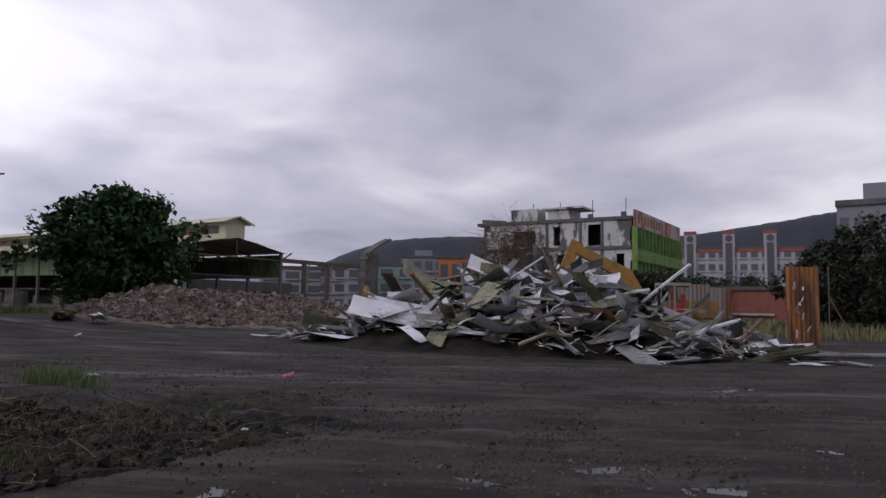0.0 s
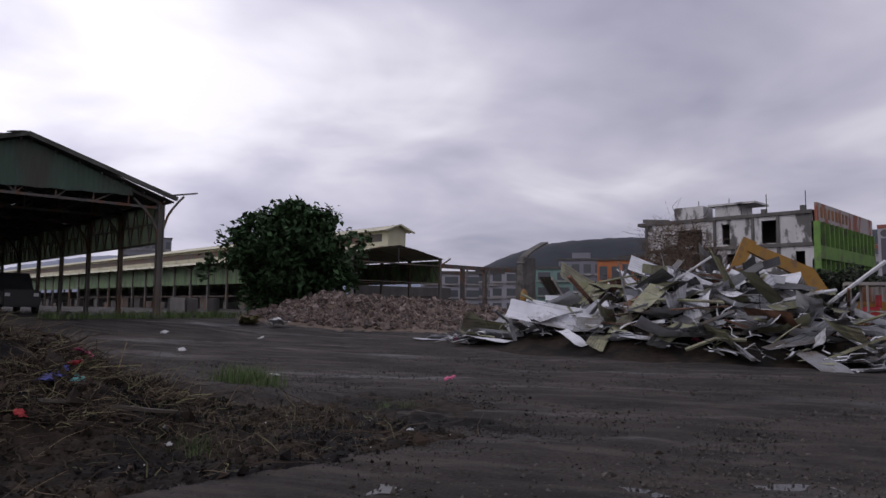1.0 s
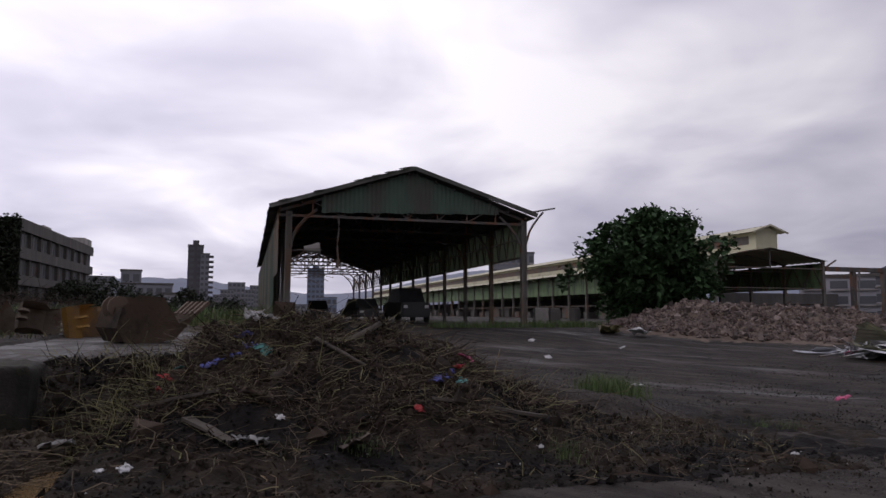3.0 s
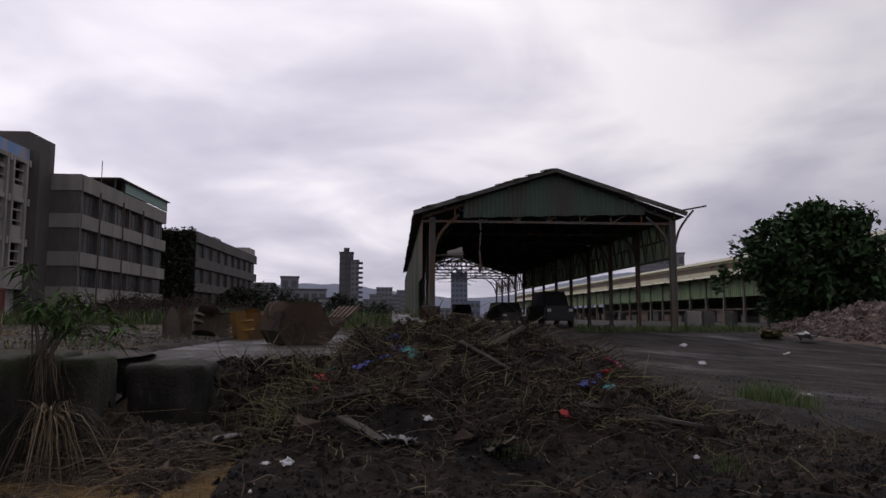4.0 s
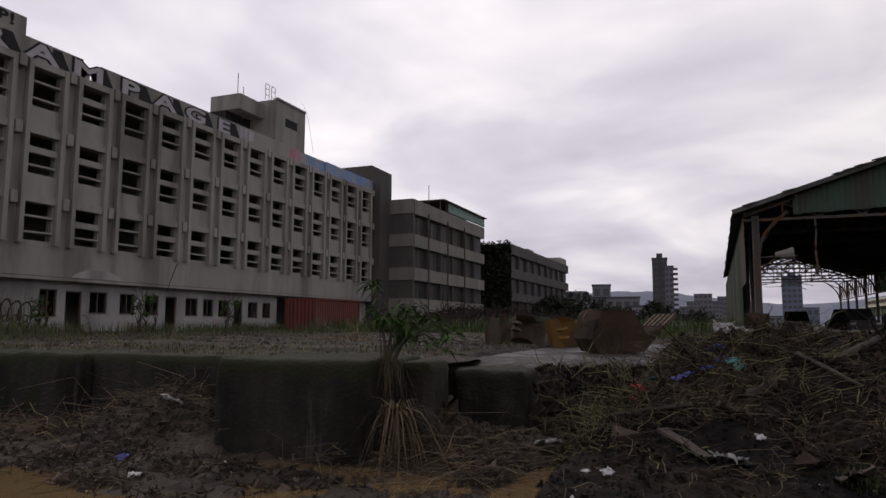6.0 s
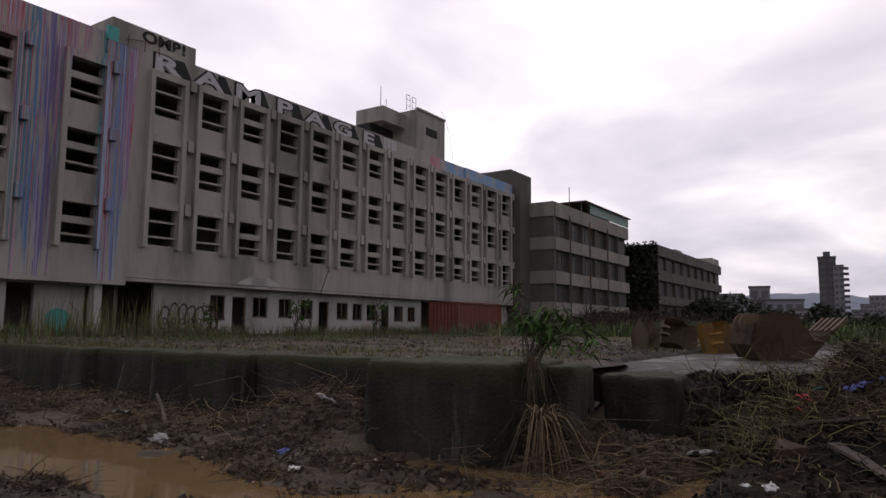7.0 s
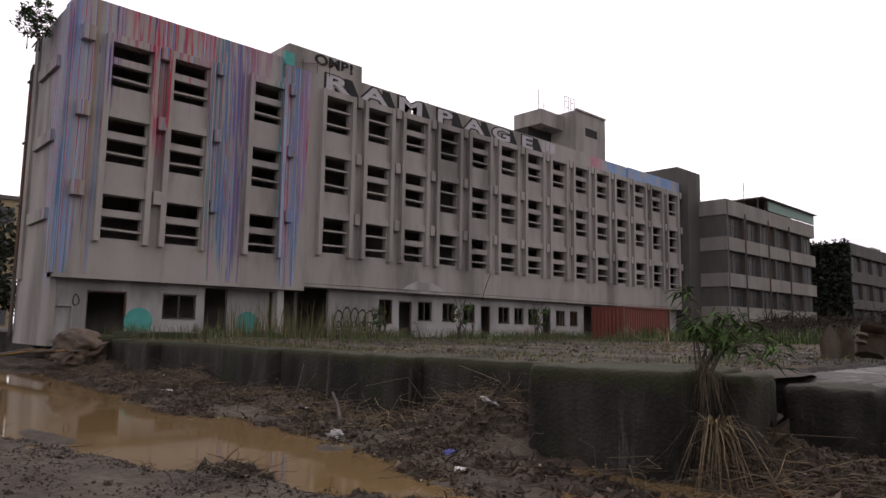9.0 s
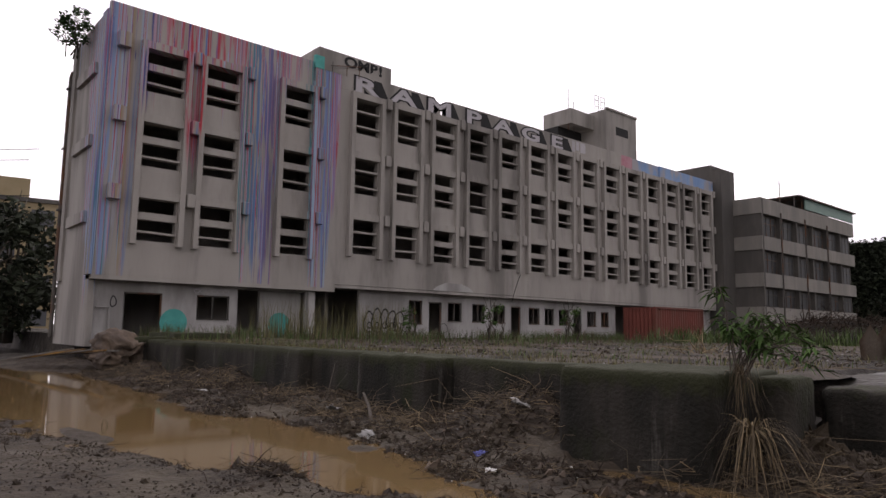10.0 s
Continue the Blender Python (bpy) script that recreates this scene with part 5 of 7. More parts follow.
# ---- heaps of soil ----
M["bankmud"] = material("sodden_grey_brown_mud", (0.019, 0.015, 0.0115), (0.066, 0.052, 0.04), 6, 0.8, 0.9, 20, (0.05, 0.037, 0.022), 0.7, 0.36, 0.3, rough2=0.55, spec=0.2)
def heap(name, x0, x1, y0, y1, step, hf, mat, label, cat, kind=""):
    xs, ys = np.arange(x0, x1 + step, step), np.arange(y0, y1 + step, step)
    V = [(x, y, hf(x, y)) for y in ys for x in xs]
    n = len(xs)
    F = [(j * n + i, j * n + i + 1, (j + 1) * n + i + 1, (j + 1) * n + i) for j in range(len(ys) - 1) for i in range(n - 1)]
    me = bpy.data.meshes.new(name); me.from_pydata(V, [], F); me.materials.append(mat); me.shade_smooth()
    return tagged(new(name, me), label, cat, kind=kind)
def gz(x, y):
    return float(ground_z(np.float64(x), np.float64(y)))
def fr(x, y, s, seed=0.0, o=4):
    return noise.fractal((x * s, y * s, seed), 1.0, 2.0, o)
def gauss(x, y, cx, cy, rx, ry=None):
    return math.exp(-((x - cx) / rx) ** 2 - ((y - cy) / (ry or rx)) ** 2)
def mound_z(x, y):
    ridge = float(np.interp(x, (-2.3, -1.9, -1.2, -0.7, 0.1, 0.55, 1.35, 2.2, 3.0, 3.5, 4.6, 5.4, 6.6), (0, 0.1, 0.8, 1.25, 1.42, 1.5, 1.46, 1.32, 1.08, 0.72, 0.28, 0.1, 0)))
    s = (10.5 - y) / 4.4 if y < 10.5 else (y - 10.5) / 2.6
    m = ridge * max(0.0, 1 - s) ** 1.5
    lump = 0.2 * fr(x, y, 1.4, 2) * min(1.0, 0.25 + m)
    return m + lump + 0.05 * fr(x, y, 3.5, 7) + 0.03 * fr(x, y, 9, 3) + 0.02 - 0.8 * max(0.0, -1.55 - x) - 0.6 * max(0.0, 6.0 - y) - 0.5 * max(0.0, x - 6.3)
heap("debris_mound", -2.35, 7.0, 5.4, 14.0, 0.05, mound_z, M["earth"], "dark wet soil mound strewn with stalks and litter", "mound")
BANK_X = (-40, -29, -24.8, -17, -14.8, -12.9, -11.3, -8.3, -6.5, -5.0, -3.5, -2)
NEAR_EDGE = (1.5, 1.7, 1.9, 2.2, 2.3, 2.4, 2.5, 3.2, 3.8, 4.7, 6.2, 6.9)
FAR_EDGE = (4.0, 4.4, 6.1, 5.7, 5.4, 5.2, 6.0, 5.7, 5.4, 5.0, 6.3, 7.0)
def bank_z(x, y):
    w = 0.35 * fr(x, y, 0.8, 6, 3)
    near, far = float(np.interp(x, BANK_X, NEAR_EDGE)) + w, float(np.interp(x, BANK_X, FAR_EDGE)) + w
    if y < near:
        z = -0.03 + 0.06 * min(near - y, 1.0)
    elif y < far:
        z = -0.03 - 0.12 * min((y - near) * 2, (far - y) * 2, 1.0)
    else:
        z = -0.03 + 0.10 * min(y - far, 1.6)
    z += 0.55 * gauss(x, y, -7.3, 8.0, 1.1, 0.75) + 0.16 * gauss(x, y, -12.6, 8.0, 0.9, 0.7) + 0.3 * gauss(x, y, -18, 7.8, 1.8, 0.8) + 0.25 * gauss(x, y, -23.6, 7.6, 1.2, 0.8)
    z += 0.42 * gauss(x, y, -3.65, 8.6, 0.45, 0.3) + 0.16 * gauss(x, y, -2.6, 8.3, 0.8, 0.6)
    z -= 0.24 * gauss(x, y, -4.6, 6.85, 1.4, 0.3) * (x > -7)
    for cx, cy, rx, ry, h in ((-11.5, 2.9, 1.6, 0.25, 0.1), (-7.1, 3.7, 0.7, 0.35, 0.14), (-7.9, 4.2, 0.35, 0.15, 0.1), (-9.0, 5.0, 0.25, 0.15, 0.1), (-15.6, 4.4, 1.5, 0.25, 0.1), (-13.0, 3.6, 0.8, 0.15, 0.08), (-20, 4.2, 2.0, 0.3, 0.09), (-7.9, 5.4, 0.4, 0.2, 0.1)):
        z += h * gauss(x, y, cx, cy, rx, ry)
    far_k = min(1.0, max(0.0, (y - far) * 0.8))
    z += 0.035 * fr(x, y, 1.6, 5) + (0.02 + 0.05 * far_k) * fr(x, y, 5, 1)
    return min(z, 1.0) - 0.9 * max(0.0, x + 2.1)
heap("soil_spill", 3.6, 9.6, 4.6, 12.2, 0.06, lambda x, y: 0.05 + 0.05 * fr(x, y, 1.2, 4) + 0.05 * fr(x, y, 4.5, 6) - 0.09 * ((x - 6.6) ** 2 / 5.0 + (y - 8.3) ** 2 / 8.0), M["earth"], "black soil spilled and trodden over the yard", "soil", kind="structure")
heap("mud_bank", -34, -1.0, 1.0, 9.1, 0.07, bank_z, M["bankmud"], "dark mud bank with sodden debris below the dock", "mud", kind="structure")

# ---- scattered stalks, joined ----
def straws(name, label, n, where, length, width, mat, seed, flat=0.35, kind="stuff", bend=0.35, cat="debris"):
    """n thin crooked strips lying about; where(rnd) gives a place."""
    rnd = random.Random(seed)
    V, F = [], []
    for _ in range(n):
        x, y, z = where(rnd)
        a, e = rnd.uniform(0, 2 * math.pi), rnd.gauss(0, flat)
        L, w = length * rnd.uniform(0.2, 1.0) * rnd.choice((0.6, 1, 1, 1.7)), width * rnd.uniform(0.4, 1.5)
        d = Vector((math.cos(a) * math.cos(e), math.sin(a) * math.cos(e), abs(math.sin(e))))
        s = d.cross(Vector((0, 0, 1))).normalized() * w
        u = s.cross(d).normalized() * w
        k = len(V)
        b = Vector((rnd.uniform(-1, 1), rnd.uniform(-1, 1), rnd.uniform(-1, 0.1))) * bend * L
        c = Vector((rnd.gauss(0, 1), rnd.gauss(0, 1), rnd.gauss(0, 0.5))) * bend * 0.25 * L
        for t in (0, 0.33, 0.66, 1):
            p = Vector((x, y, z)) + d * L * t + b * t * t + c * math.sin(t * 6.3)
            wv = 1 - 0.6 * t
            V += [tuple(p + s * wv), tuple(p - s * wv), tuple(p + u * wv * 1.2)]
        for j in (0, 3, 6):
            for q in range(3):
                r = (q + 1) % 3
                F.append((k + j + q, k + j + r, k + j + 3 + r, k + j + 3 + q))
    me = bpy.data.meshes.new(name); me.from_pydata(V, [], F); me.materials.append(mat)
    return tagged(new(name, me), label, cat, kind=kind)
def clump_noise(x, y, s, seed):
    return 0.5 + noise.noise((x * s, y * s, seed))
def on_mound(r):
    while True:
        x, y = r.uniform(-2.3, 6.6), r.uniform(5.8, 12.6)
        z = mound_z(x, y)
        if r.random() < 0.03 + 1.3 * max(z - 0.12, 0) and r.random() < 2.0 * clump_noise(x, y, 1.7, 3.0) - 0.45:
            return x, y, z + r.uniform(-0.03, 0.05)
def on_bank(r):
    while True:
        x, y = -1.6 - 24 * r.random() ** 1.4, r.uniform(3.2, 8.1)
        far = float(np.interp(x, BANK_X, FAR_EDGE))
        if -6.2 < x < -3.6 and 6.5 < y:
            continue
        island = gauss(x, y, -7.1, 3.7, 0.7, 0.35) > 0.4 or gauss(x, y, -11.5, 2.9, 1.6, 0.25) > 0.5
        if (y > far - 0.15 or island) and r.random() < clump_noise(x, y, 1.2, 8.0):
            return x, y, bank_z(x, y) + r.uniform(-0.01, 0.03)
def at_near_bank(r):
    x, y = r.gauss(-2.9, 0.9), r.gauss(7.3, 0.5)
    return x, min(y, 8.6), bank_z(x, min(y, 8.6)) + 0.02
def bank_heaps(r):
    cx, cy = r.choice(((-13.1, 7.2), (-16.8, 7.3), (-8.6, 6.9), (-7.2, 7.6), (-19.5, 6.8), (-10.8, 7.0), (-23, 6.9)))
    x, y = r.gauss(cx, 0.55), min(r.gauss(cy, 0.3), 8.1)
    return x, y, bank_z(x, y) + r.uniform(0, 0.1)
M["stalk2"] = material("grey_brown_dead_stalks", (0.05, 0.038, 0.025), (0.125, 0.095, 0.058), 3, 0.9, 0, rnd=0.55)
straws("mound_stalks", "tangled dry stalks over the soil mound", 650, on_mound, 0.5, 0.0045, M["straw"], 1, 0.45)
straws("mound_stalks", "grey brown dead stalks over the soil mound", 4200, on_mound, 0.5, 0.006, M["stalk2"], 14, 0.45)
straws("mound_twigs", "tangled dark twigs over the soil mound", 7500, on_mound, 0.45, 0.009, M["twig"], 2)
straws("mound_weeds", "limp green weeds in the soil mound", 1500, on_mound, 0.5, 0.007, M["drygrass"], 3, 0.5)
straws("mound_weeds", "limp green weeds on the mound's flank", 500, lambda r: (lambda x, y: (x, y, mound_z(x, y) + 0.02))(r.gauss(-1.35, 0.25), r.gauss(9.6, 0.7)), 0.6, 0.006, M["drygrass"], 15, 0.8)
straws("bank_twigs", "sodden twigs along the mud bank", 4200, on_bank, 0.34, 0.007, M["twig"], 4)
straws("bank_stalks", "dead stalks along the mud bank", 2200, on_bank, 0.4, 0.006, M["stalk2"], 5)
straws("bank_stalks", "pale dry stalks heaped at the dock wall", 900, bank_heaps, 0.7, 0.006, M["stalk2"], 16, 0.4, bend=0.5)
straws("bank_stalks", "pale dry stalks heaped at the dock wall", 260, bank_heaps, 0.7, 0.006, M["straw"], 17, 0.4, bend=0.5)
straws("bank_stalks", "dry stalks fallen beside the dock", 420, at_near_bank, 0.8, 0.006, M["stalk2"], 6, 0.25, bend=0.4)
straws("bank_stalks", "dry stalks fallen beside the dock", 130, at_near_bank, 0.9, 0.006, M["straw"], 18, 0.2, bend=0.4)
def clods(name, label, n, where, size, mat, seed):
    """Many small angular lumps, joined."""
    rnd = random.Random(seed)
    V, F = [], []
    base = [(1, 0, 0), (-1, 0, 0), (0, 1, 0), (0, -1, 0), (0, 0, 1), (0, 0, -1)]
    tri = [(0, 2, 4), (2, 1, 4), (1, 3, 4), (3, 0, 4), (2, 0, 5), (1, 2, 5), (3, 1, 5), (0, 3, 5)]
    for _ in range(n):
        p = Vector(where(rnd)); s = size * rnd.uniform(0.3, 1.7) * (2.2 if rnd.random() < 0.05 else 1)
        q = Euler((rnd.uniform(0, 6), rnd.uniform(0, 6), rnd.uniform(0, 6))).to_matrix()
        sc = Vector((rnd.uniform(0.6, 1.3), rnd.uniform(0.5, 1.2), rnd.uniform(0.35, 0.9)))
        k = len(V)
        for b in base:
            v = q @ Vector((b[0] * sc.x, b[1] * sc.y, b[2] * sc.z)) * s * rnd.uniform(0.75, 1.25)
            V.append(tuple(p + v))
        F += [(k + a, k + b, k + c) for a, b, c in tri]
    me = bpy.data.meshes.new(name); me.from_pydata(V, [], F); me.materials.append(mat)
    return tagged(new(name, me), label, "debris", kind="stuff")
clods("soil_clods", "wet clods of dark soil on the mound", 6500, on_mound, 0.04, M["earth"], 7)
clods("soil_clods", "wet clods of mud along the bank", 7000, on_bank, 0.03, M["bankmud"], 8)
def on_yard(r):
    x, y = r.uniform(1, 18), r.uniform(0.5, 18)
    return x, y, gz(x, y) + 0.0
M["grit"] = material("grey_gravel_grit", (0.03, 0.026, 0.023), (0.09, 0.08, 0.07), 5, 0.9, 0, rnd=0.5)
clods("yard_clods", "dark wet clods trodden into the yard", 1600, on_yard, 0.014, M["earth"], 19)
def by_the_road(r):
    x, y = r.gauss(8.5, 3.0), r.gauss(2.2, 2.2)
    return x, y, gz(x, y)
clods("gravel", "loose gravel scattered over wet asphalt", 5000, by_the_road, 0.014, M["grit"], 39)
def on_spill(r):
    x, y = r.gauss(6.6, 1.5), r.gauss(8.3, 1.7)
    return x, y, 0.01
clods("soil_crumbs", "black soil crumbs spilled over the yard", 5000, on_spill, 0.010, M["earth"], 38)
def near_side(r):
    while True:
        x = -1.2 - 14 * r.random() ** 1.3
        near = float(np.interp(x, BANK_X, NEAR_EDGE))
        y = near - r.expovariate(0.9)
        if y > 0.3 and r.random() < clump_noise(x, y, 1.0, 21.0) + 0.1:
            return x, y, bank_z(x, y) if y > 1.0 else 0.0
clods("soil_clods", "wet clods of mud beside the flood water", 3500, near_side, 0.018, M["bankmud"], 41)
clods("gravel", "grit in the mud beside the flood water", 3500, near_side, 0.010, M["grit"], 42)
straws("bank_twigs", "sodden twigs beside the flood water", 420, near_side, 0.3, 0.005, M["twig"], 43)
clods("gravel", "fine gravel and grit on the yard", 18000, on_yard, 0.014, M["grit"], 9)
M["paleflake"] = material("pale_litter_flakes", (0.3, 0.3, 0.29), (0.45, 0.44, 0.42), 5, 0.8, 0, rnd=0.4)
def mound_foot(r):
    x, y = r.uniform(-2.2, 6.4), r.uniform(5.6, 9.0)
    return x, y, mound_z(x, y)
clods("soil_clods", "wet clods of dark soil before the mound", 6000, mound_foot, 0.022, M["earth"], 27)
straws("foot_stalks", "scattered broken stalks in dark soil", 500, mound_foot, 0.3, 0.004, M["stalk2"], 28, 0.3)
clods("litter_flakes", "small pale litter flakes in dark soil", 70, mound_foot, 0.012, M["paleflake"], 29)
def beside_block(r):
    x, y = r.uniform(-2.4, -0.9), r.uniform(8.2, 10.6)
    return x, y, max(gz(x, y), mound_z(x, y)) + 0.01
clods("soil_clods", "rubbly wet clods beside the broken block", 1500, beside_block, 0.04, M["earth"], 31)
straws("bank_twigs", "dark twigs beside the broken block", 700, beside_block, 0.45, 0.007, M["twig"], 32, 0.5)
straws("bank_stalks", "dead stalks beside the broken block", 260, beside_block, 0.5, 0.006, M["drygrass"], 33, 0.6)
clods("soil_clods", "rubbly wet clods between the dock blocks", 900, lambda r: (lambda x, y: (x, y, bank_z(x, y) + 0.01))(r.uniform(-3.75, -2.1), r.uniform(7.4, 9.05)), 0.045, M["bankmud"], 30)
clods("litter_flakes", "small pale litter flakes on the mound", 150, on_mound, 0.012, M["paleflake"], 10)
clods("litter_flakes", "small pale litter flakes along the bank", 220, on_bank, 0.014, M["paleflake"], 11)

clods("bark_chunks", "brown bark and timber chunks in the mound", 700, on_mound, 0.075, M["twig"], 12)
clods("bark_chunks", "brown bark and timber chunks along the bank", 600, on_bank, 0.035, M["earthbrown"], 13)
# ---- logs, planks and single pieces of litter ----
M["conc2early"] = material("grey_broken_concrete", (0.05, 0.047, 0.043), (0.10, 0.094, 0.086), 4, 0.9, 0.5, 16)
def log(a, b, r, mat, label, cat="log", name="log", r2=None):
    bm = bmesh.new()
    a, b = Vector(a), Vector(b)
    tube(bm, [a.lerp(b, t) + noise.noise_vector(a * 3 + Vector((t * 2, 0, 0))) * r * 0.8 for t in (0, 0.2, 0.4, 0.6, 0.8, 1)], r, 7, r2 or r * 0.7)
    tagged(part(name, bm, mat, smooth=True), label, cat)
def up(x, y, d=0.05):
    return (x, y, mound_z(x, y) + d)
log(up(0.35, 9.0, 0.16), up(1.95, 10.3, 0.2), 0.06, M["bark"], "long broken branch lying across the mound")
log(up(0.9, 9.5, 0.15), up(1.5, 9.0, 0.12), 0.03, M["bark"], "side limb of a broken branch")
def board(a, b, w, mat, label):
    bm = bmesh.new()
    beam(bm, a, b, w, 0.035)
    bmesh.ops.subdivide_edges(bm, edges=list(bm.edges), cuts=3, use_grid_fill=True)
    for v in bm.verts:
        v.co += noise.noise_vector(v.co * 4) * 0.025
    tagged(part("weathered_board", bm, mat), label, "board")
board(up(2.2, 8.15, 0.1), up(3.7, 8.2, 0.1), 0.12, M["bark"], "weathered dark board at the mound's foot")
board(up(-1.2, 8.75, 0.2), up(-0.3, 8.35, 0.14), 0.12, M["bark"], "dark board sticking out of the mound")
board(up(-0.62, 8.15, 0.04), up(-0.12, 7.5, 0.02), 0.13, M["bark"], "short dark board sunk in soil")
board(up(2.6, 10.5, 0.06), up(3.3, 11.2, 0.5), 0.1, M["twig"], "dark board leaning over the mound's back")
log(up(3.2, 10.5, 0.2), up(3.5, 10.2, 0.0), 0.03, M["bark"], "pale stick leaning on the mound", r2=0.02)
log(up(3.7, 10.2, 0.0), up(3.85, 10.3, 0.45), 0.012, M["straw"], "thin pale stick standing upright", r2=0.005)
board((-3.8, 8.35, 0.2), (-3.45, 8.95, 0.62), 0.2, M["conc2early"], "short broken concrete post between the blocks")
log((-9.3, 6.6, bank_z(-9.3, 6.6) + 0.03), (-10.7, 7.4, 0.42), 0.035, M["bark"], "weathered stake lying on the bank")
log((-11.5, 7.0, 0.0), (-11.9, 7.5, 0.9), 0.012, M["bark"], "thin dead sapling beside the dock pier", "twig", "dead_sapling", 0.004)
log((-11.6, 7.15, 0.25), (-11.3, 7.4, 0.75), 0.008, M["bark"], "thin dead sapling beside the dock pier", "twig", "dead_sapling", 0.003)
def rag(x, y, z, s, mat, label, seed):
    bm = bmesh.new()
    bmesh.ops.create_grid(bm, x_segments=7, y_segments=7, size=s)
    for v in bm.verts:
        v.co += noise.noise_vector(v.co * (2.2 / s) + Vector((seed, 0, 0))) * s * 0.7
        v.co.z = v.co.z * 0.8 + s * 0.35
    bmesh.ops.solidify(bm, geom=list(bm.faces), thickness=0.006)
    ob = part("crumpled_rag", bm, mat, smooth=True)
    ob.matrix_basis = pose(x, y, z, seed * 13 % 30, seed * 7 % 30, seed * 41)
    tagged(ob, label, "litter")
V_RAG, F_RAG, W_RAG = "crumpled blue violet cloth in soil", "crumpled grey plastic film", "crumpled scrap of white plastic"
for i, (x, y, s, m, l) in enumerate(((-0.89, 9.33, 0.1, RED, "crumpled red cloth in the mound"), (-0.98, 9.1, 0.07, RED, "crumpled red cloth in the mound"), (-0.8, 9.5, 0.06, TURQ, "torn turquoise plastic bag"),
        (-0.01, 10.03, 0.08, BLU, V_RAG), (-0.1, 9.6, 0.1, BLU, V_RAG), (-0.4, 9.36, 0.09, BLU, V_RAG), (0.05, 9.75, 0.07, BLU, V_RAG), (0.23, 9.7, 0.1, TURQ, "torn turquoise plastic bag"), (0.1, 10.5, 0.13, M["paleflake"], F_RAG), (0.3, 10.4, 0.1, M["paleflake"], F_RAG),
        (3.11, 9.91, 0.1, PINK, "crumpled pink cloth on the mound"), (2.79, 9.25, 0.1, RED, "crumpled red cloth on the mound"), (2.95, 9.6, 0.08, PINK, "crumpled pink cloth on the mound"), (2.47, 8.83, 0.1, BLU, V_RAG), (2.62, 9.0, 0.08, BLU, V_RAG), (2.76, 8.86, 0.07, TURQ, "torn turquoise plastic bag"),
        (1.94, 7.84, 0.06, RED, "scrap of bright red cloth"), (0.37, 7.81, 0.06, M["litter"], "crushed white plastic bottle scrap"), (0.07, 7.5, 0.12, M["paleflake"], F_RAG), (0.12, 8.31, 0.15, M["earthbrown"], "torn sheet of brown cardboard"), (1.09, 7.07, 0.14, M["earthbrown"], "flattened sheet of brown cardboard"),
        (1.12, 7.82, 0.03, M["litter"], W_RAG), (3.22, 7.61, 0.06, M["paleflake"], W_RAG), (3.12, 7.1, 0.04, M["litter"], W_RAG), (-1.05, 7.06, 0.07, M["litter"], W_RAG), (-1.25, 7.0, 0.05, M["litter"], W_RAG), (6.03, 12.1, 0.1, M["litter"], W_RAG), (5.97, 11.17, 0.12, M["litter"], W_RAG), (5.85, 9.61, 0.06, M["litter"], W_RAG),
        (5.82, 6.38, 0.05, M["litter"], "white ball of litter"), (-1.95, 8.4, 0.14, M["paleflake"], "torn white sack on soil"))):
    rag(x, y, max(mound_z(x, y), bank_z(x, y) if x < -1.5 else -9) + 0.05, s * (0.75 if m is M["litter"] else 1.15), m, l, i + 1)
for i, (x, y, s, m, l) in enumerate(((10.8, 10.6, 0.1, PINK, "pink plastic scrap on the yard"), (14, 24, 0.1, M["litter"], "white plastic litter on the yard"), (9.5, 21, 0.1, M["litter"], "white plastic litter on the yard"), (11.5, 27, 0.12, M["litter"], "white plastic litter on the yard"), (8.2, 13.4, 0.1, M["litter"], "crumpled scrap of white plastic"))):
    rag(x, y, gz(x, y) + 0.02, s, m, l, i + 40)
for i, (x, y, s, m, l) in enumerate(((-5.6, 5.6, 0.07, M["litter"], "white plastic cup in the mud"), (-6.4, 6.2, 0.07, BLU, "blue plastic scrap in the mud"), (-8.6, 6.0, 0.1, M["paleflake"], "grey stone-like plastic lump"), (-7.0, 7.6, 0.12, M["paleflake"], "torn white sack on the bank"), (-2.7, 7.2, 0.1, M["rust"], "rust coloured scrap of metal"), (-16, 6.5, 0.1, M["litter"], "scrap of white plastic litter"), (-10.9, 6.9, 0.14, M["paleflake"], "pale plastic film on the bank"))):
    rag(x, y, bank_z(x, y) + 0.02, s, m, l, i + 60)
# ---- scrap heap of bent roofing ----
SH = [material("bent_sheet_white", (0.5, 0.51, 0.53), (0.62, 0.63, 0.65), 1.5, 0.5, 0.1, 8, (0.2, 0.19, 0.18), 0.9, 0.3, 0.15),
      material("bent_sheet_grey", (0.13, 0.135, 0.14), (0.2, 0.205, 0.21), 1.5, 0.5, 0.1, 8, (0.09, 0.075, 0.06), 0.9, 0.4, 0.15),
      material("bent_sheet_olive", (0.20, 0.20, 0.12), (0.28, 0.28, 0.17), 1.5, 0.6, 0.1, 8, (0.14, 0.13, 0.09), 0.9, 0.4, 0.15),
      material("bent_sheet_rust", (0.12, 0.06, 0.035), (0.18, 0.09, 0.05), 1.5, 0.8, 0.2, 8, (0.06, 0.04, 0.03), 0.9, 0.4, 0.15),
      material("bent_sheet_dark", (0.04, 0.042, 0.042), (0.07, 0.07, 0.07), 1.5, 0.6, 0.1, 8)]
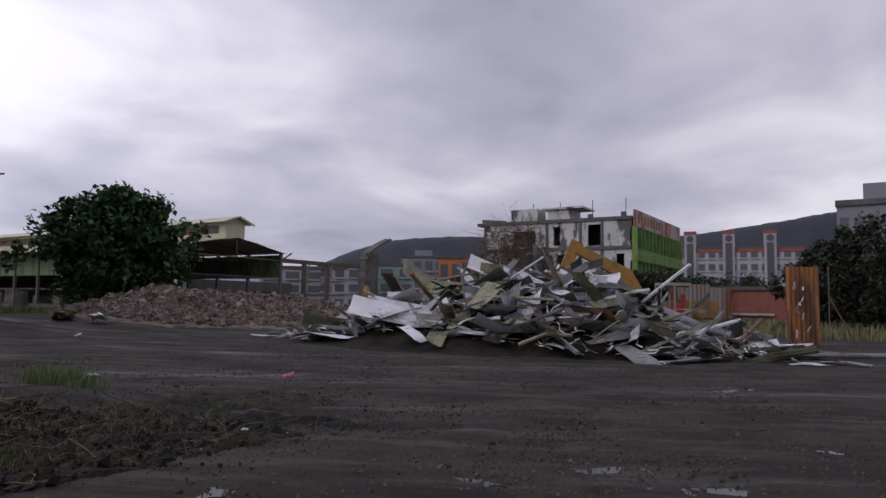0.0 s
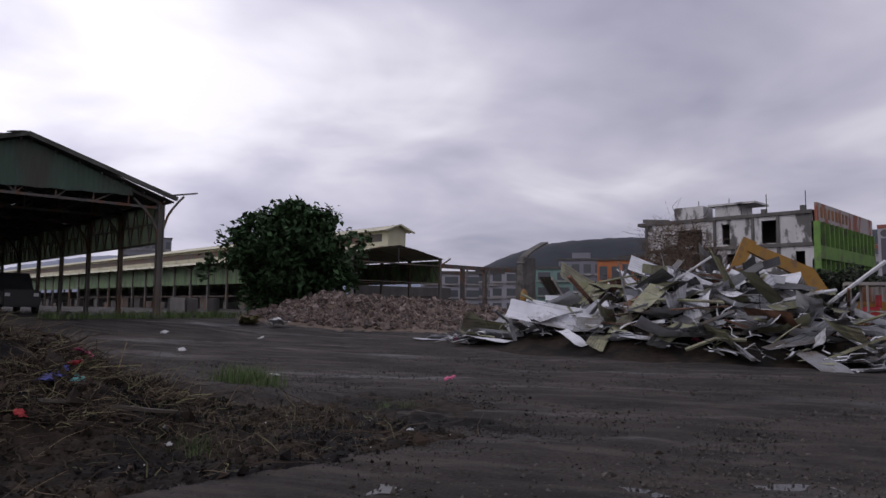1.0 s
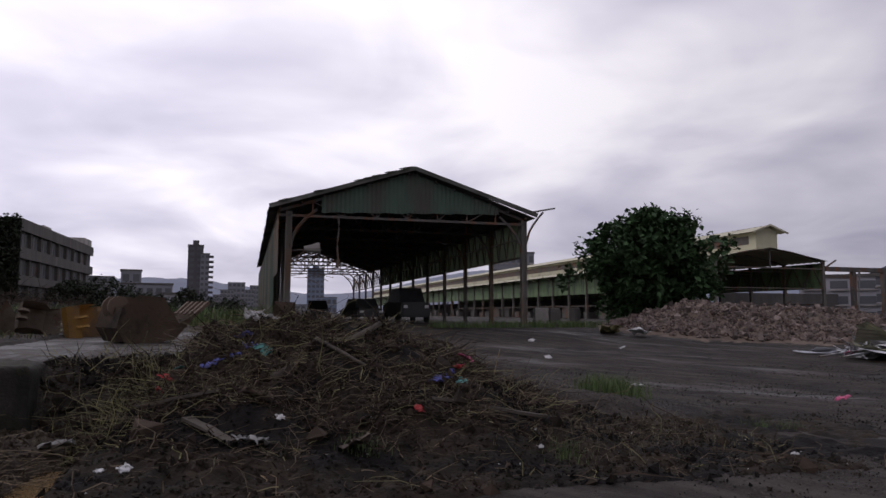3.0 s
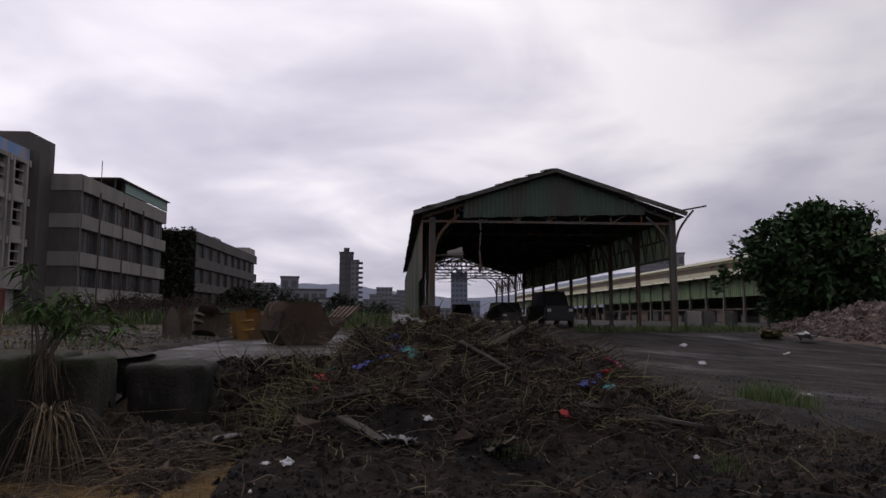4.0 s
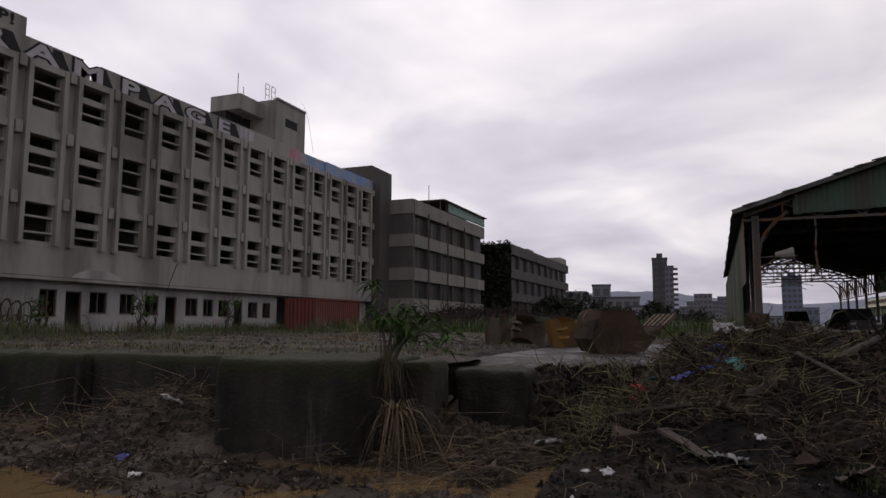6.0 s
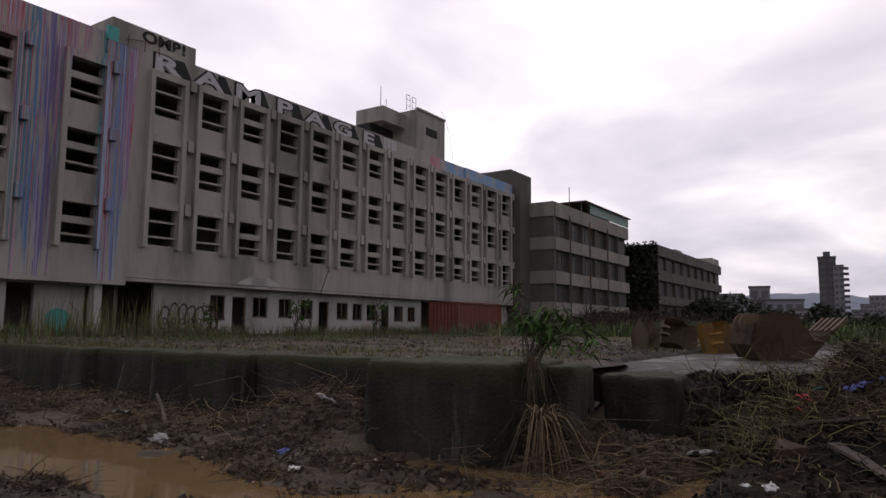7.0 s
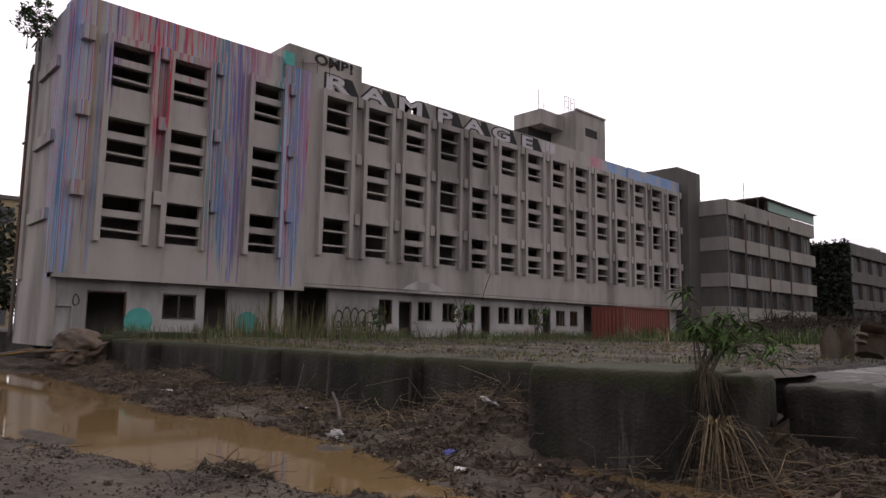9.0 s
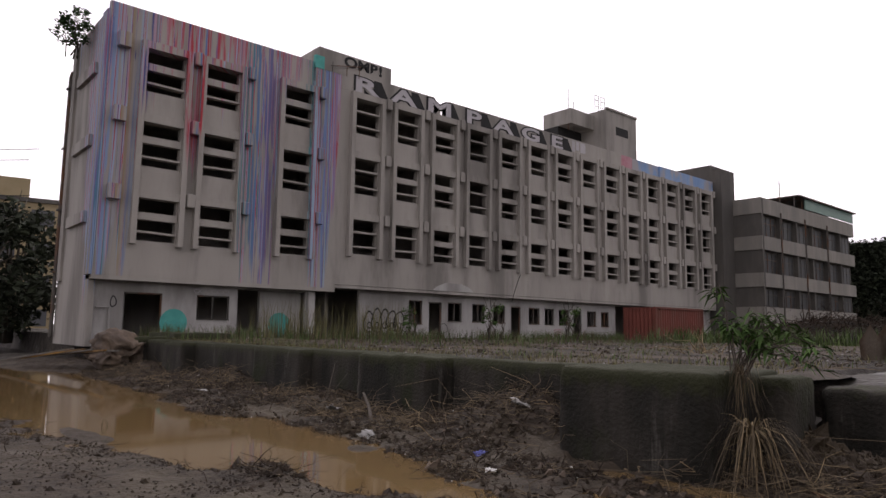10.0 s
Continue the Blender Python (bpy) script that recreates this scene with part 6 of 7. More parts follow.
def pile_h(x, y):
    u, v = (x - 26.2) * 0.97 + (y - 12.2) * 0.24, -(x - 26.2) * 0.24 + (y - 12.2) * 0.97
    a = 2.5 * math.exp(-abs(v / 6.3) ** 2.6 - abs(u / 4.6) ** 2.2) + 0.16 * math.exp(-abs(v / 10) ** 4 - abs(u / 5.5) ** 4)
    return a * (1 + 0.2 * fr(x, y, 0.4, 4)) - 0.06
def scrap_heap():
    rnd = random.Random(11)
    S = thing("scrap_heap", "tall heap of bent white grey and olive roofing sheets", "scrap heap")
    core = heap("core", 18.5, 34, 0.5, 24, 0.35, lambda x, y: pile_h(x, y) * 0.88 - 0.14, M["earth"], "", "")
    core.parent = S
    def sheet(p, L, W, q, mat, ribs, curl, twist):
        nx, ny = (14 if ribs else 4), 7
        bm = bmesh.new(); g = []
        kink = rnd.uniform(0.25, 0.75); ka = rnd.uniform(-0.9, 0.9) * curl
        for j in range(ny + 1):
            t = j / ny
            row = []
            ang = ka if t > kink else 0
            for i in range(nx + 1):
                s = i / nx - 0.5
                yy = L * (t - 0.5)
                zz = (t - kink) * L * math.sin(ang) if t > kink else 0
                zz += (0.025 if ribs and i % 2 else 0) + curl * 0.25 * W * (s * 2) ** 2 + 0.05 * noise.noise((s * 3, t * 3, p.x * 5))
                row.append(bm.verts.new((W * s * math.cos(twist * t), yy * (math.cos(ang) if t > kink else 1), zz + W * s * math.sin(twist * t))))
            g.append(row)
        for a, b in zip(g, g[1:]):
            for i in range(nx):
                bm.faces.new((a[i], a[i + 1], b[i + 1], b[i]))
        ob = part("sheet", bm, mat, S)
        ob.matrix_basis = Matrix.LocRotScale(p, q, None)
    for k in range(270):
        while True:
            x, y = rnd.uniform(20, 29.5), rnd.uniform(2.5, 22.5)
            h = pile_h(x, y)
            if h > 0.02 and rnd.random() < 0.35 + h / 3 and x < 29.5 + rnd.random() * 2:
                break
        z = h * (rnd.uniform(0.8, 1.02) if rnd.random() < 0.8 else 1.05) + 0.08
        lo = 1 - min(h / 2.5, 1)
        q = Euler((rnd.gauss(0, 0.5 * (1 - 0.6 * lo)), rnd.gauss(0, 0.55 * (1 - 0.6 * lo)) - 0.45 * (1 - lo), rnd.uniform(0, 6.3)), "YXZ").to_quaternion()
        mat = rnd.choices(SH, (0.38, 0.28, 0.2, 0.06, 0.08))[0]
        sheet(Vector((x, y, z)), rnd.uniform(1.0, 2.2) * rnd.choice((0.8, 1, 1.6)), rnd.uniform(0.25, 1.05), q, mat, rnd.random() < 0.5, rnd.uniform(0, 0.7), rnd.gauss(0, 0.35))
    # a few that stand out
    for p, L, W, e, m, r in (((21.6, 12.6, 1.9), 2.7, 0.45, (80, 12, 40), 1, False), ((21.2, 12.0, 0.5), 2.0, 0.8, (20, 30, 60), 0, True), ((21.3, 14.9, 1.0), 4.4, 1.2, (4, -26, 25), 0, False), ((21.4, 9.3, 0.75), 2.2, 0.95, (10, 42, -35), 2, True), ((22.2, 5.9, 0.9), 1.9, 0.9, (15, 45, -30), 2, True),
                             ((20.9, 17.8, 0.5), 2.2, 0.6, (5, 35, 20), 0, False), ((20.6, 16.9, 0.6), 1.2, 0.5, (75, 10, 60), 1, True), ((24.4, 10.4, 2.6), 2.6, 1.0, (35, -30, 60), 2, True), ((22.4, 8.0, 1.3), 1.7, 0.9, (10, 35, -10), 3, False), ((25.0, 16.5, 2.5), 2.6, 1.1, (30, -35, 40), 2, True), ((25.5, 13.5, 3.0), 2.2, 0.9, (20, -35, 20), 0, True)):
        sheet(Vector(p), L, W, Euler([radians(a) for a in e]).to_quaternion(), SH[m], r, 0.35, 0.15)
    for k in range(70):   # girders, pipes and battens
        x, y = rnd.uniform(20.2, 28), rnd.uniform(3.5, 20.5)
        h = pile_h(x, y)
        if h < 0.15:
            continue
        a, L = rnd.uniform(0, 6.3), rnd.uniform(1.2, 4.0)
        d = Vector((math.cos(a), math.sin(a), rnd.gauss(0, 0.3))) * L / 2
        c = Vector((x, y, h + 0.15))
        bm = bmesh.new()
        if k % 3:
            beam(bm, c - d, c + d, rnd.uniform(0.05, 0.16), rnd.uniform(0.04, 0.1))
        else:
            tube(bm, [c - d, c + Vector((0, 0, rnd.uniform(-0.1, 0.2))), c + d], rnd.uniform(0.03, 0.07), 6)
        part("batten", bm, rnd.choice(SH[:4] + [SH[1]]), S)
    for k in range(26):   # flat shreds along the foot
        x, y = rnd.uniform(20.6, 27), rnd.uniform(0.8, 7)
        sheet(Vector((x + 0.6, y, 0.1)), rnd.uniform(0.5, 1.9), rnd.uniform(0.1, 0.4), Euler((rnd.gauss(0, 0.08), rnd.gauss(0, 0.08), rnd.uniform(0, 6))).to_quaternion(), SH[rnd.choice((0, 0, 1, 3))], False, 0.2, 0.1)
    return S
scrap_heap()
def on_pile(r):
    while True:
        x, y = r.uniform(20, 29), r.uniform(2.5, 22)
        h = pile_h(x, y)
        if h > 0.05:
            return x, y, h * r.uniform(0.8, 1.1) + 0.1
straws("metal_strips", "thin bright metal strips in the scrap heap", 320, on_pile, 0.9, 0.03, SH[0], 61, 0.5)
straws("metal_strips", "dark rods and strips in the scrap heap", 420, on_pile, 1.1, 0.025, SH[4], 62, 0.5)
straws("metal_strips", "olive strips in the scrap heap", 90, on_pile, 0.8, 0.04, SH[2], 63, 0.5)
rag(21.4, 9.9, 0.5, 0.22, PINK, "crumpled pink plastic in the scrap heap", 71)
rag(20.0, 19.2, 0.25, 0.16, PINK, "crumpled pink plastic beside the scrap heap", 72)
rag(20.4, 18.5, 0.35, 0.4, M["litter"], "shiny white plastic sheet beside the scrap heap", 73)
log((24.5, 3.2, 0.12), (27.5, -1.0, 0.12), 0.09, SH[1], "long grey pipe lying before the fence panel", "pipe", "pipe", 0.09)

# ---- brick rubble ----
M["stone"] = material("pinkish_rubble_stone", (0.06, 0.036, 0.029), (0.19, 0.155, 0.135), 1.6, 0.95, 0.4, 18, rnd=0.6)
def rub_h(x, y):
    a = 1.15 * gauss(x, y, 22.4, 31.8, 2.9, 3.6) + 1.1 * gauss(x, y, 27.5, 30.5, 4.5, 4.0) + 0.7 * gauss(x, y, 34, 28, 5, 4) + 0.8 * gauss(x, y, 33, 36, 5, 5)
    return gz(x, y) + a * (1 + 0.25 * fr(x, y, 0.6, 3)) - 0.12 + 0.12 * fr(x, y, 1.5, 8)
def rubble():
    R = thing("rubble_heap", "long low heap of broken brick and concrete rubble", "rubble heap")
    h = heap("core", 14, 42, 23, 44, 0.25, rub_h, M["earthbrown"], "", ""); h.parent = R
    rnd = random.Random(3)
    kinds = []
    for k in range(5):
        bm = bmesh.new(); box(bm, -0.5, 0.5, -0.35, 0.35, -0.25, 0.25)
        for v in bm.verts:
            v.co += Vector((rnd.uniform(-0.2, 0.2), rnd.uniform(-0.15, 0.15), rnd.uniform(-0.12, 0.12)))
        kinds.append(finish("stone", bm, M["stone"]))
    def where(r):
        while True:
            x, y = r.uniform(17.3, 38), r.uniform(24, 36)
            if rub_h(x, y) > gz(x, y) + 0.08:
                return x, y, rub_h(x, y) + 0.02
    for k in range(290):
        s = rnd.uniform(0.14, 0.42)
        share("stone", kinds[k % 5], R, Matrix.Translation(where(rnd)) @ Euler((rnd.uniform(0, 6), rnd.uniform(0, 6), rnd.uniform(0, 6))).to_matrix().to_4x4() @ Matrix.Scale(s, 4))
    clods("small_rubble", "small broken brick and concrete rubble bits", 14000, where, 0.085, M["stone"], 21)
    straws("rubble_sticks", "sticks and rods among the brick rubble", 260, where, 0.8, 0.02, M["straw"], 22)
rubble()
rag(16.6, 29.6, 0.75, 0.45, M["drygrass"], "faded yellow sack at the rubble's foot", 81)
rag(17.4, 28.4, 0.7, 0.4, M["litter"], "white sheet of litter at the rubble's foot", 82)
bm = worn_block(-1.2, 1.2, -0.5, 0.5, -0.4, 0.5, 5, 0.3, 0.12)
ob = part("concrete_lump", bm, M["conclight"]); ob.matrix_basis = pose(31.5, 22.5, 1.6, 5, 10, 30); tagged(ob, "pale broken concrete lump on the rubble", "rubble")
bm = bmesh.new(); corrugated(bm, (-1.8, -0.6, 0), (0, 1.2, 0), (3.6, 0, 0), 0.25, 0.04); box(bm, -1.8, 1.8, -0.6, -0.5, -0.3, 0)
ob = part("tilted_stair_slab", bm, M["conclight"]); ob.matrix_basis = pose(44.5, 32.5, 3.2, 0, 24, 20); tagged(ob, "tilted ribbed concrete slab on the rubble", "slab")

# ---- trees and scrub ----
M["leafdark"] = material("dark_glossy_leaves", (0.02, 0.044, 0.016), (0.045, 0.086, 0.032), 2, 0.7, 0, rnd=0.45, spec=0.2)
M["farleaf"] = material("dull_far_foliage", (0.016, 0.022, 0.013), (0.03, 0.04, 0.02), 1, 0.8, 0, rnd=0.35)
def leaves(bm, c, r, n, size, rnd):
    for _ in range(n):
        d = Vector((rnd.gauss(0, 1), rnd.gauss(0, 1), rnd.gauss(0, 1))).normalized() * r * rnd.random() ** 0.4
        p = c + d
        q = Euler((rnd.gauss(0, 0.6), rnd.gauss(0, 0.6), rnd.uniform(0, 6.3))).to_matrix()
        s = size * rnd.uniform(0.6, 1.4)
        vs = [bm.verts.new(p + q @ Vector(v) * s) for v in ((-0.5, 0, 0), (0, -0.32, 0.08), (0.6, 0, -0.08), (0, 0.32, 0.08))]
        bm.faces.new(vs)
def tree(label, x, y, z, height, rx, ry, n_clump, n_leaf, size, mat, seed, low=0.15, name="tree"):
    rnd = random.Random(seed)
    T = thing(name, label, "tree", m=pose(x, y, z))
    bm = bmesh.new()
    ends = []
    for k in range(5):
        a = k * 1.26 + rnd.random()
        r = rnd.uniform(0.15, 0.6)
        p = [Vector((0.25 * math.cos(a), 0.25 * math.sin(a), -0.2))]
        for t in (0.25, 0.5, 0.75):
            p.append(Vector((math.cos(a) * rx * r * t, math.sin(a) * ry * r * t, height * t)) + Vector((rnd.gauss(0, 0.15), rnd.gauss(0, 0.15), 0)))
        tube(bm, p, 0.02 * height, 7, 0.006 * height); ends.append(p)
        for _ in range(4):
            s = p[rnd.choice((1, 2, 3))]; e = s + Vector((rnd.gauss(0, rx * 0.4), rnd.gauss(0, ry * 0.4), rnd.uniform(0.1, 0.3) * height))
            tube(bm, [s, s.lerp(e, 0.5) + Vector((0, 0, 0.1)), e], 0.008 * height, 5, 0.002 * height)
    part("trunk", bm, M["bark"], T, smooth=True)
    bm = bmesh.new()
    for k in range(n_clump):
        a, u = rnd.uniform(0, 6.3), rnd.uniform(-1, 1)
        rr = (1 - u * u) ** 0.5 * (1 + 0.18 * math.sin(3 * a + seed) + 0.10 * math.sin(7 * a + 5 * u) + 0.13 * rnd.gauss(0, 1))
        zc = height * (low + (1 - low) * 0.5 * (1 + u * 0.98)) * (0.94 + 0.06 * math.sin(2 * a + seed))
        k2 = rnd.random() ** 0.35
        leaves(bm, Vector((rx * rr * math.cos(a) * k2, ry * rr * math.sin(a) * k2, zc)), 0.11 * rx * rnd.uniform(0.5, 1.7) + size * 0.7, n_leaf, size, rnd)
    part("crown", bm, mat, T, smooth=False)
    return T
tree("broad dark green large-leaved tree beside the shed", 24.3, 38.1, 0.9, 7.4, 3.9, 3.3, 300, 52, 0.4, M["leafdark"], 5, 0.06)
for i, (az, dist, h, r) in enumerate(((-87.0, 62, 6.6, 3.0), (-90.2, 58, 8.2, 4.0), (-93.5, 62, 9.0, 5.0), (-97.5, 60, 9, 5))):
    a = radians(az); tree("dark dense roadside tree beyond the fence", -math.sin(a) * dist, math.cos(a) * dist, 0.2, h, r, r, 170, 50, 0.36, M["farleaf"], 20 + i, 0.05)
for i, (az, dist, h, r) in enumerate(((-75.5, 72, 4.6, 4), (-78.5, 84, 4.4, 4.5), (-81.5, 95, 5.0, 4.5), (-73.8, 68, 4.2, 2.5), (10.2, 110, 6.0, 4.5), (12.2, 105, 5.0, 4), (4.4, 130, 5.0, 3), (7.6, 100, 3.2, 4), (81.2, 50, 8.6, 3.4), (83.5, 46, 8, 3.5), (1.8, 120, 3.0, 4))):
    a = radians(az); tree("dull green bushy tree in the distance", -math.sin(a) * dist, math.cos(a) * dist, 0.6, h, r, r, 100, 30, 0.42, M["farleaf"], 40 + i, 0.05)
bm = bmesh.new()   # ivy over the end wall of the far block
rnd = random.Random(91)
for k in range(520):
    leaves(bm, Vector((rnd.uniform(-36, -27), 94.3 - 0.5 * rnd.random(), 1 + 12.2 * rnd.random() ** 0.8)), 0.5, 14, 0.42, rnd)
part("ivy", bm, M["farleaf"], FB, "dull green ivy")
# dry brush on the heap's far side
M["drybrush"] = material("dry_brown_brushwood", (0.055, 0.036, 0.024), (0.11, 0.075, 0.05), 3, 0.9, 0, rnd=0.5)
def brush(r):
    a, q = r.uniform(0, 6.3), r.random() ** 0.5
    x, y = 36 + 2.6 * q * math.cos(a), 17.6 + 2.6 * q * math.sin(a)
    return x, y, 6.2 * (1 - 0.55 * q ** 3) * r.uniform(0.5, 1.0)
straws("dry_brushwood", "tall tangle of dry brown brushwood", 3000, brush, 1.5, 0.016, M["drybrush"], 31, 0.7)
heap("brush_core", 32, 40, 13.6, 21.6, 0.4, lambda x, y: 5.4 * gauss(x, y, 36, 17.6, 2.5, 2.4) - 0.4, M["earthbrown"], "dark earth under the dry brushwood", "mound")

# ---- grasses ----
def blades(name, label, n, where, h, w, mat, seed, lean=0.35):
    rnd = random.Random(seed)
    V, F = [], []
    for _ in range(n):
        x, y, z = where(rnd)
        a = rnd.uniform(0, 6.3); L = h * rnd.uniform(0.4, 1.5); s = Vector((math.cos(a + 1.57), math.sin(a + 1.57), 0)) * w
        d = Vector((math.cos(a), math.sin(a), 0)) * L * abs(rnd.gauss(0, lean))
        k = len(V)
        for t in (0, 0.5, 0.85):
            p = Vector((x, y, z - 0.02)) + d * t * t + Vector((0, 0, L * (t - 0.25 * t * t)))
            V += [tuple(p - s * (1 - t)), tuple(p + s * (1 - t))]
        V.append(tuple(Vector((x, y, z)) + d * 1.2 + Vector((0, 0, L * 0.74))))
        F += [(k, k + 1, k + 3, k + 2), (k + 2, k + 3, k + 5, k + 4), (k + 4, k + 5, k + 6)]
    me = bpy.data.meshes.new(name); me.from_pydata(V, [], F); me.materials.append(mat)
    return tagged(new(name, me), label, "grass", kind="stuff")
def tufts(spots, r):
    def f(rnd):
        x, y = rnd.choice(spots)
        x, y = x + rnd.gauss(0, r), y + rnd.gauss(0, r)
        z = gz(x, y)
        return x, y, max(z, mound_z(x, y) if -2.3 < x < 7 and 5.6 < y < 14 else z)
    return f
blades("grass_tuft", "bright green grass tuft at the mound's edge", 900, tufts([(6.3, 11.2), (6.6, 11.7), (6.0, 10.7), (6.9, 12.1)], 0.3), 0.34, 0.007, M["grass"], 1)
blades("grass_tuft", "small green grass tufts on the yard", 500, tufts([(7.3, 8.1), (7.0, 8.3), (3.4, 7.0), (1.2, 7.2)], 0.13), 0.15, 0.005, M["grass"], 2)
blades("sparse_grass", "sparse yellow grass on dark soil", 2600, lambda r: (lambda x, y: (x, y, mound_z(x, y)))(r.uniform(2.6, 6.8), r.uniform(7.0, 12.2)), 0.11, 0.004, M["drygrass"], 3, 0.9)
def platform_edge(r):
    x = r.uniform(-31, -3.8); return x, 8.6 + r.expovariate(1.6), 1.09
blades("edge_grass", "rank grass along the dock edge", 2600, platform_edge, 0.16, 0.008, M["drygrass"], 4, 0.7)
def wall_foot(r):
    while True:
        x, y = r.uniform(-30.2, -27.0) if r.random() < 0.7 else r.uniform(-28, -17), r.uniform(8.5, 58)
        if r.random() < 2.2 * clump_noise(x * 0.6, y, 0.55, 12.0) - 0.8:
            return x, y, 1.08
blades("weeds", "rank weeds along the factory foot", 7000, wall_foot, 0.6, 0.014, M["grass"], 5, 0.5)
blades("weeds", "dry weeds along the factory foot", 4200, wall_foot, 0.7, 0.012, M["stalk2"], 6, 0.5)
blades("tall_reeds", "tall reeds before the factory passage", 420, lambda r: (r.gauss(-29, 0.8), r.uniform(14, 22), 1.05), 2.0, 0.02, M["drygrass"], 7, 0.25)
blades("field_grass", "rank grass field behind the dock", 9000, lambda r: (r.uniform(-24, 1.5), 36 + 60 * r.random() ** 1.5, 0.95), 1.1, 0.045, M["grass"], 8, 0.4)
blades("field_grass", "yellow grass beyond the fence", 5000, lambda r: (r.uniform(42, 75), r.uniform(-6, 16), 0.0), 0.9, 0.045, M["drygrass"], 9, 0.4)
def hanging_grass():
    """A tussock whose long dead blades arch over and hang down to the mud."""
    rnd = random.Random(10)
    for root, n, spread, drop, mat, lab in (((-3.42, 7.25, 0.6), 80, 0.75, 0.72, "straw", "pale dead grass tussock hanging beside the dock pier"), ((-3.42, 7.25, 0.56), 110, 0.8, 0.7, "stalk2", "brown dead grass tussock hanging beside the dock pier"), ((-3.68, 7.5, 1.14), 45, 0.3, 0.6, "stalk2", "dead grass hanging from the dock edge"), ((-3.62, 7.5, 1.14), 16, 0.3, 0.5, "straw", "dead grass hanging from the dock edge")):
        V, F = [], []
        for _ in range(n):
            a = rnd.uniform(0, 6.3)
            o = Vector((math.cos(a), math.sin(a) * 0.7, 0)) * spread * rnd.uniform(0.25, 1.2)
            up_h, dr, w = rnd.uniform(0.0, 0.22), drop * rnd.uniform(0.6, 1.15), rnd.uniform(0.003, 0.008)
            side = o.cross(Vector((0, 0, 1))).normalized() * w
            k = len(V)
            kink = rnd.gauss(0, 0.06)
            for i in range(7):
                t = i / 6
                p = Vector(root) + o * t ** 0.75 + Vector((kink * t * t + rnd.gauss(0, 0.006), rnd.gauss(0, 0.006), up_h * math.sin(math.pi * min(t * 1.6, 1)) - dr * t ** 2.0))
                p.z = max(p.z, -0.02 + 0.03 * rnd.random())
                V += [tuple(p - side * (1 - 0.8 * t)), tuple(p + side * (1 - 0.8 * t))]
            F += [(k + 2 * i, k + 2 * i + 1, k + 2 * i + 3, k + 2 * i + 2) for i in range(6)]
        me = bpy.data.meshes.new("hanging_grass"); me.from_pydata(V, [], F); me.materials.append(M[mat])
        tagged(new("hanging_grass", me), lab, "grass", kind="stuff")
hanging_grass()
def shed_foot(r):
    return r.choice(((r.uniform(9, 18), r.uniform(33, 35)), (r.uniform(14, 22), r.uniform(34, 40)))) + (0.9,)
blades("shed_weeds", "low weeds around the shed posts", 2500, shed_foot, 0.4, 0.02, M["grass"], 11, 0.5)
def on_dock(r):
    return r.uniform(-30, -3.9), 8.9 + 26 * r.random() ** 1.4, 1.1
def dock_clumps(r):
    while True:
        x, y, z = on_dock(r)
        if r.random() < 1.8 * clump_noise(x, y, 0.5, 5.0) - 0.75:
            return x, y, z
blades("dock_grass", "short yellow grass clumps on the muddy dock", 4500, dock_clumps, 0.16, 0.010, M["drygrass"], 12, 0.8)
blades("dock_grass", "short green weeds on the muddy dock", 1800, dock_clumps, 0.2, 0.012, M["grass"], 13, 0.8)
clods("dock_mud", "brown mud and litter on the dock", 5000, on_dock, 0.035, M["bankmud"], 33)
clods("dock_litter", "pale litter flakes on the dock", 160, on_dock, 0.03, M["paleflake"], 36)
straws("dock_stalks", "dead stalks lying on the dock", 900, dock_clumps, 0.6, 0.01, M["stalk2"], 34, 0.3)
straws("dock_stalks", "pale bent reeds standing on the dock", 26, lambda r: (r.gauss(-8.9, 0.25), r.gauss(16.3, 0.25), 1.1), 1.3, 0.012, M["straw"], 35, 1.2)
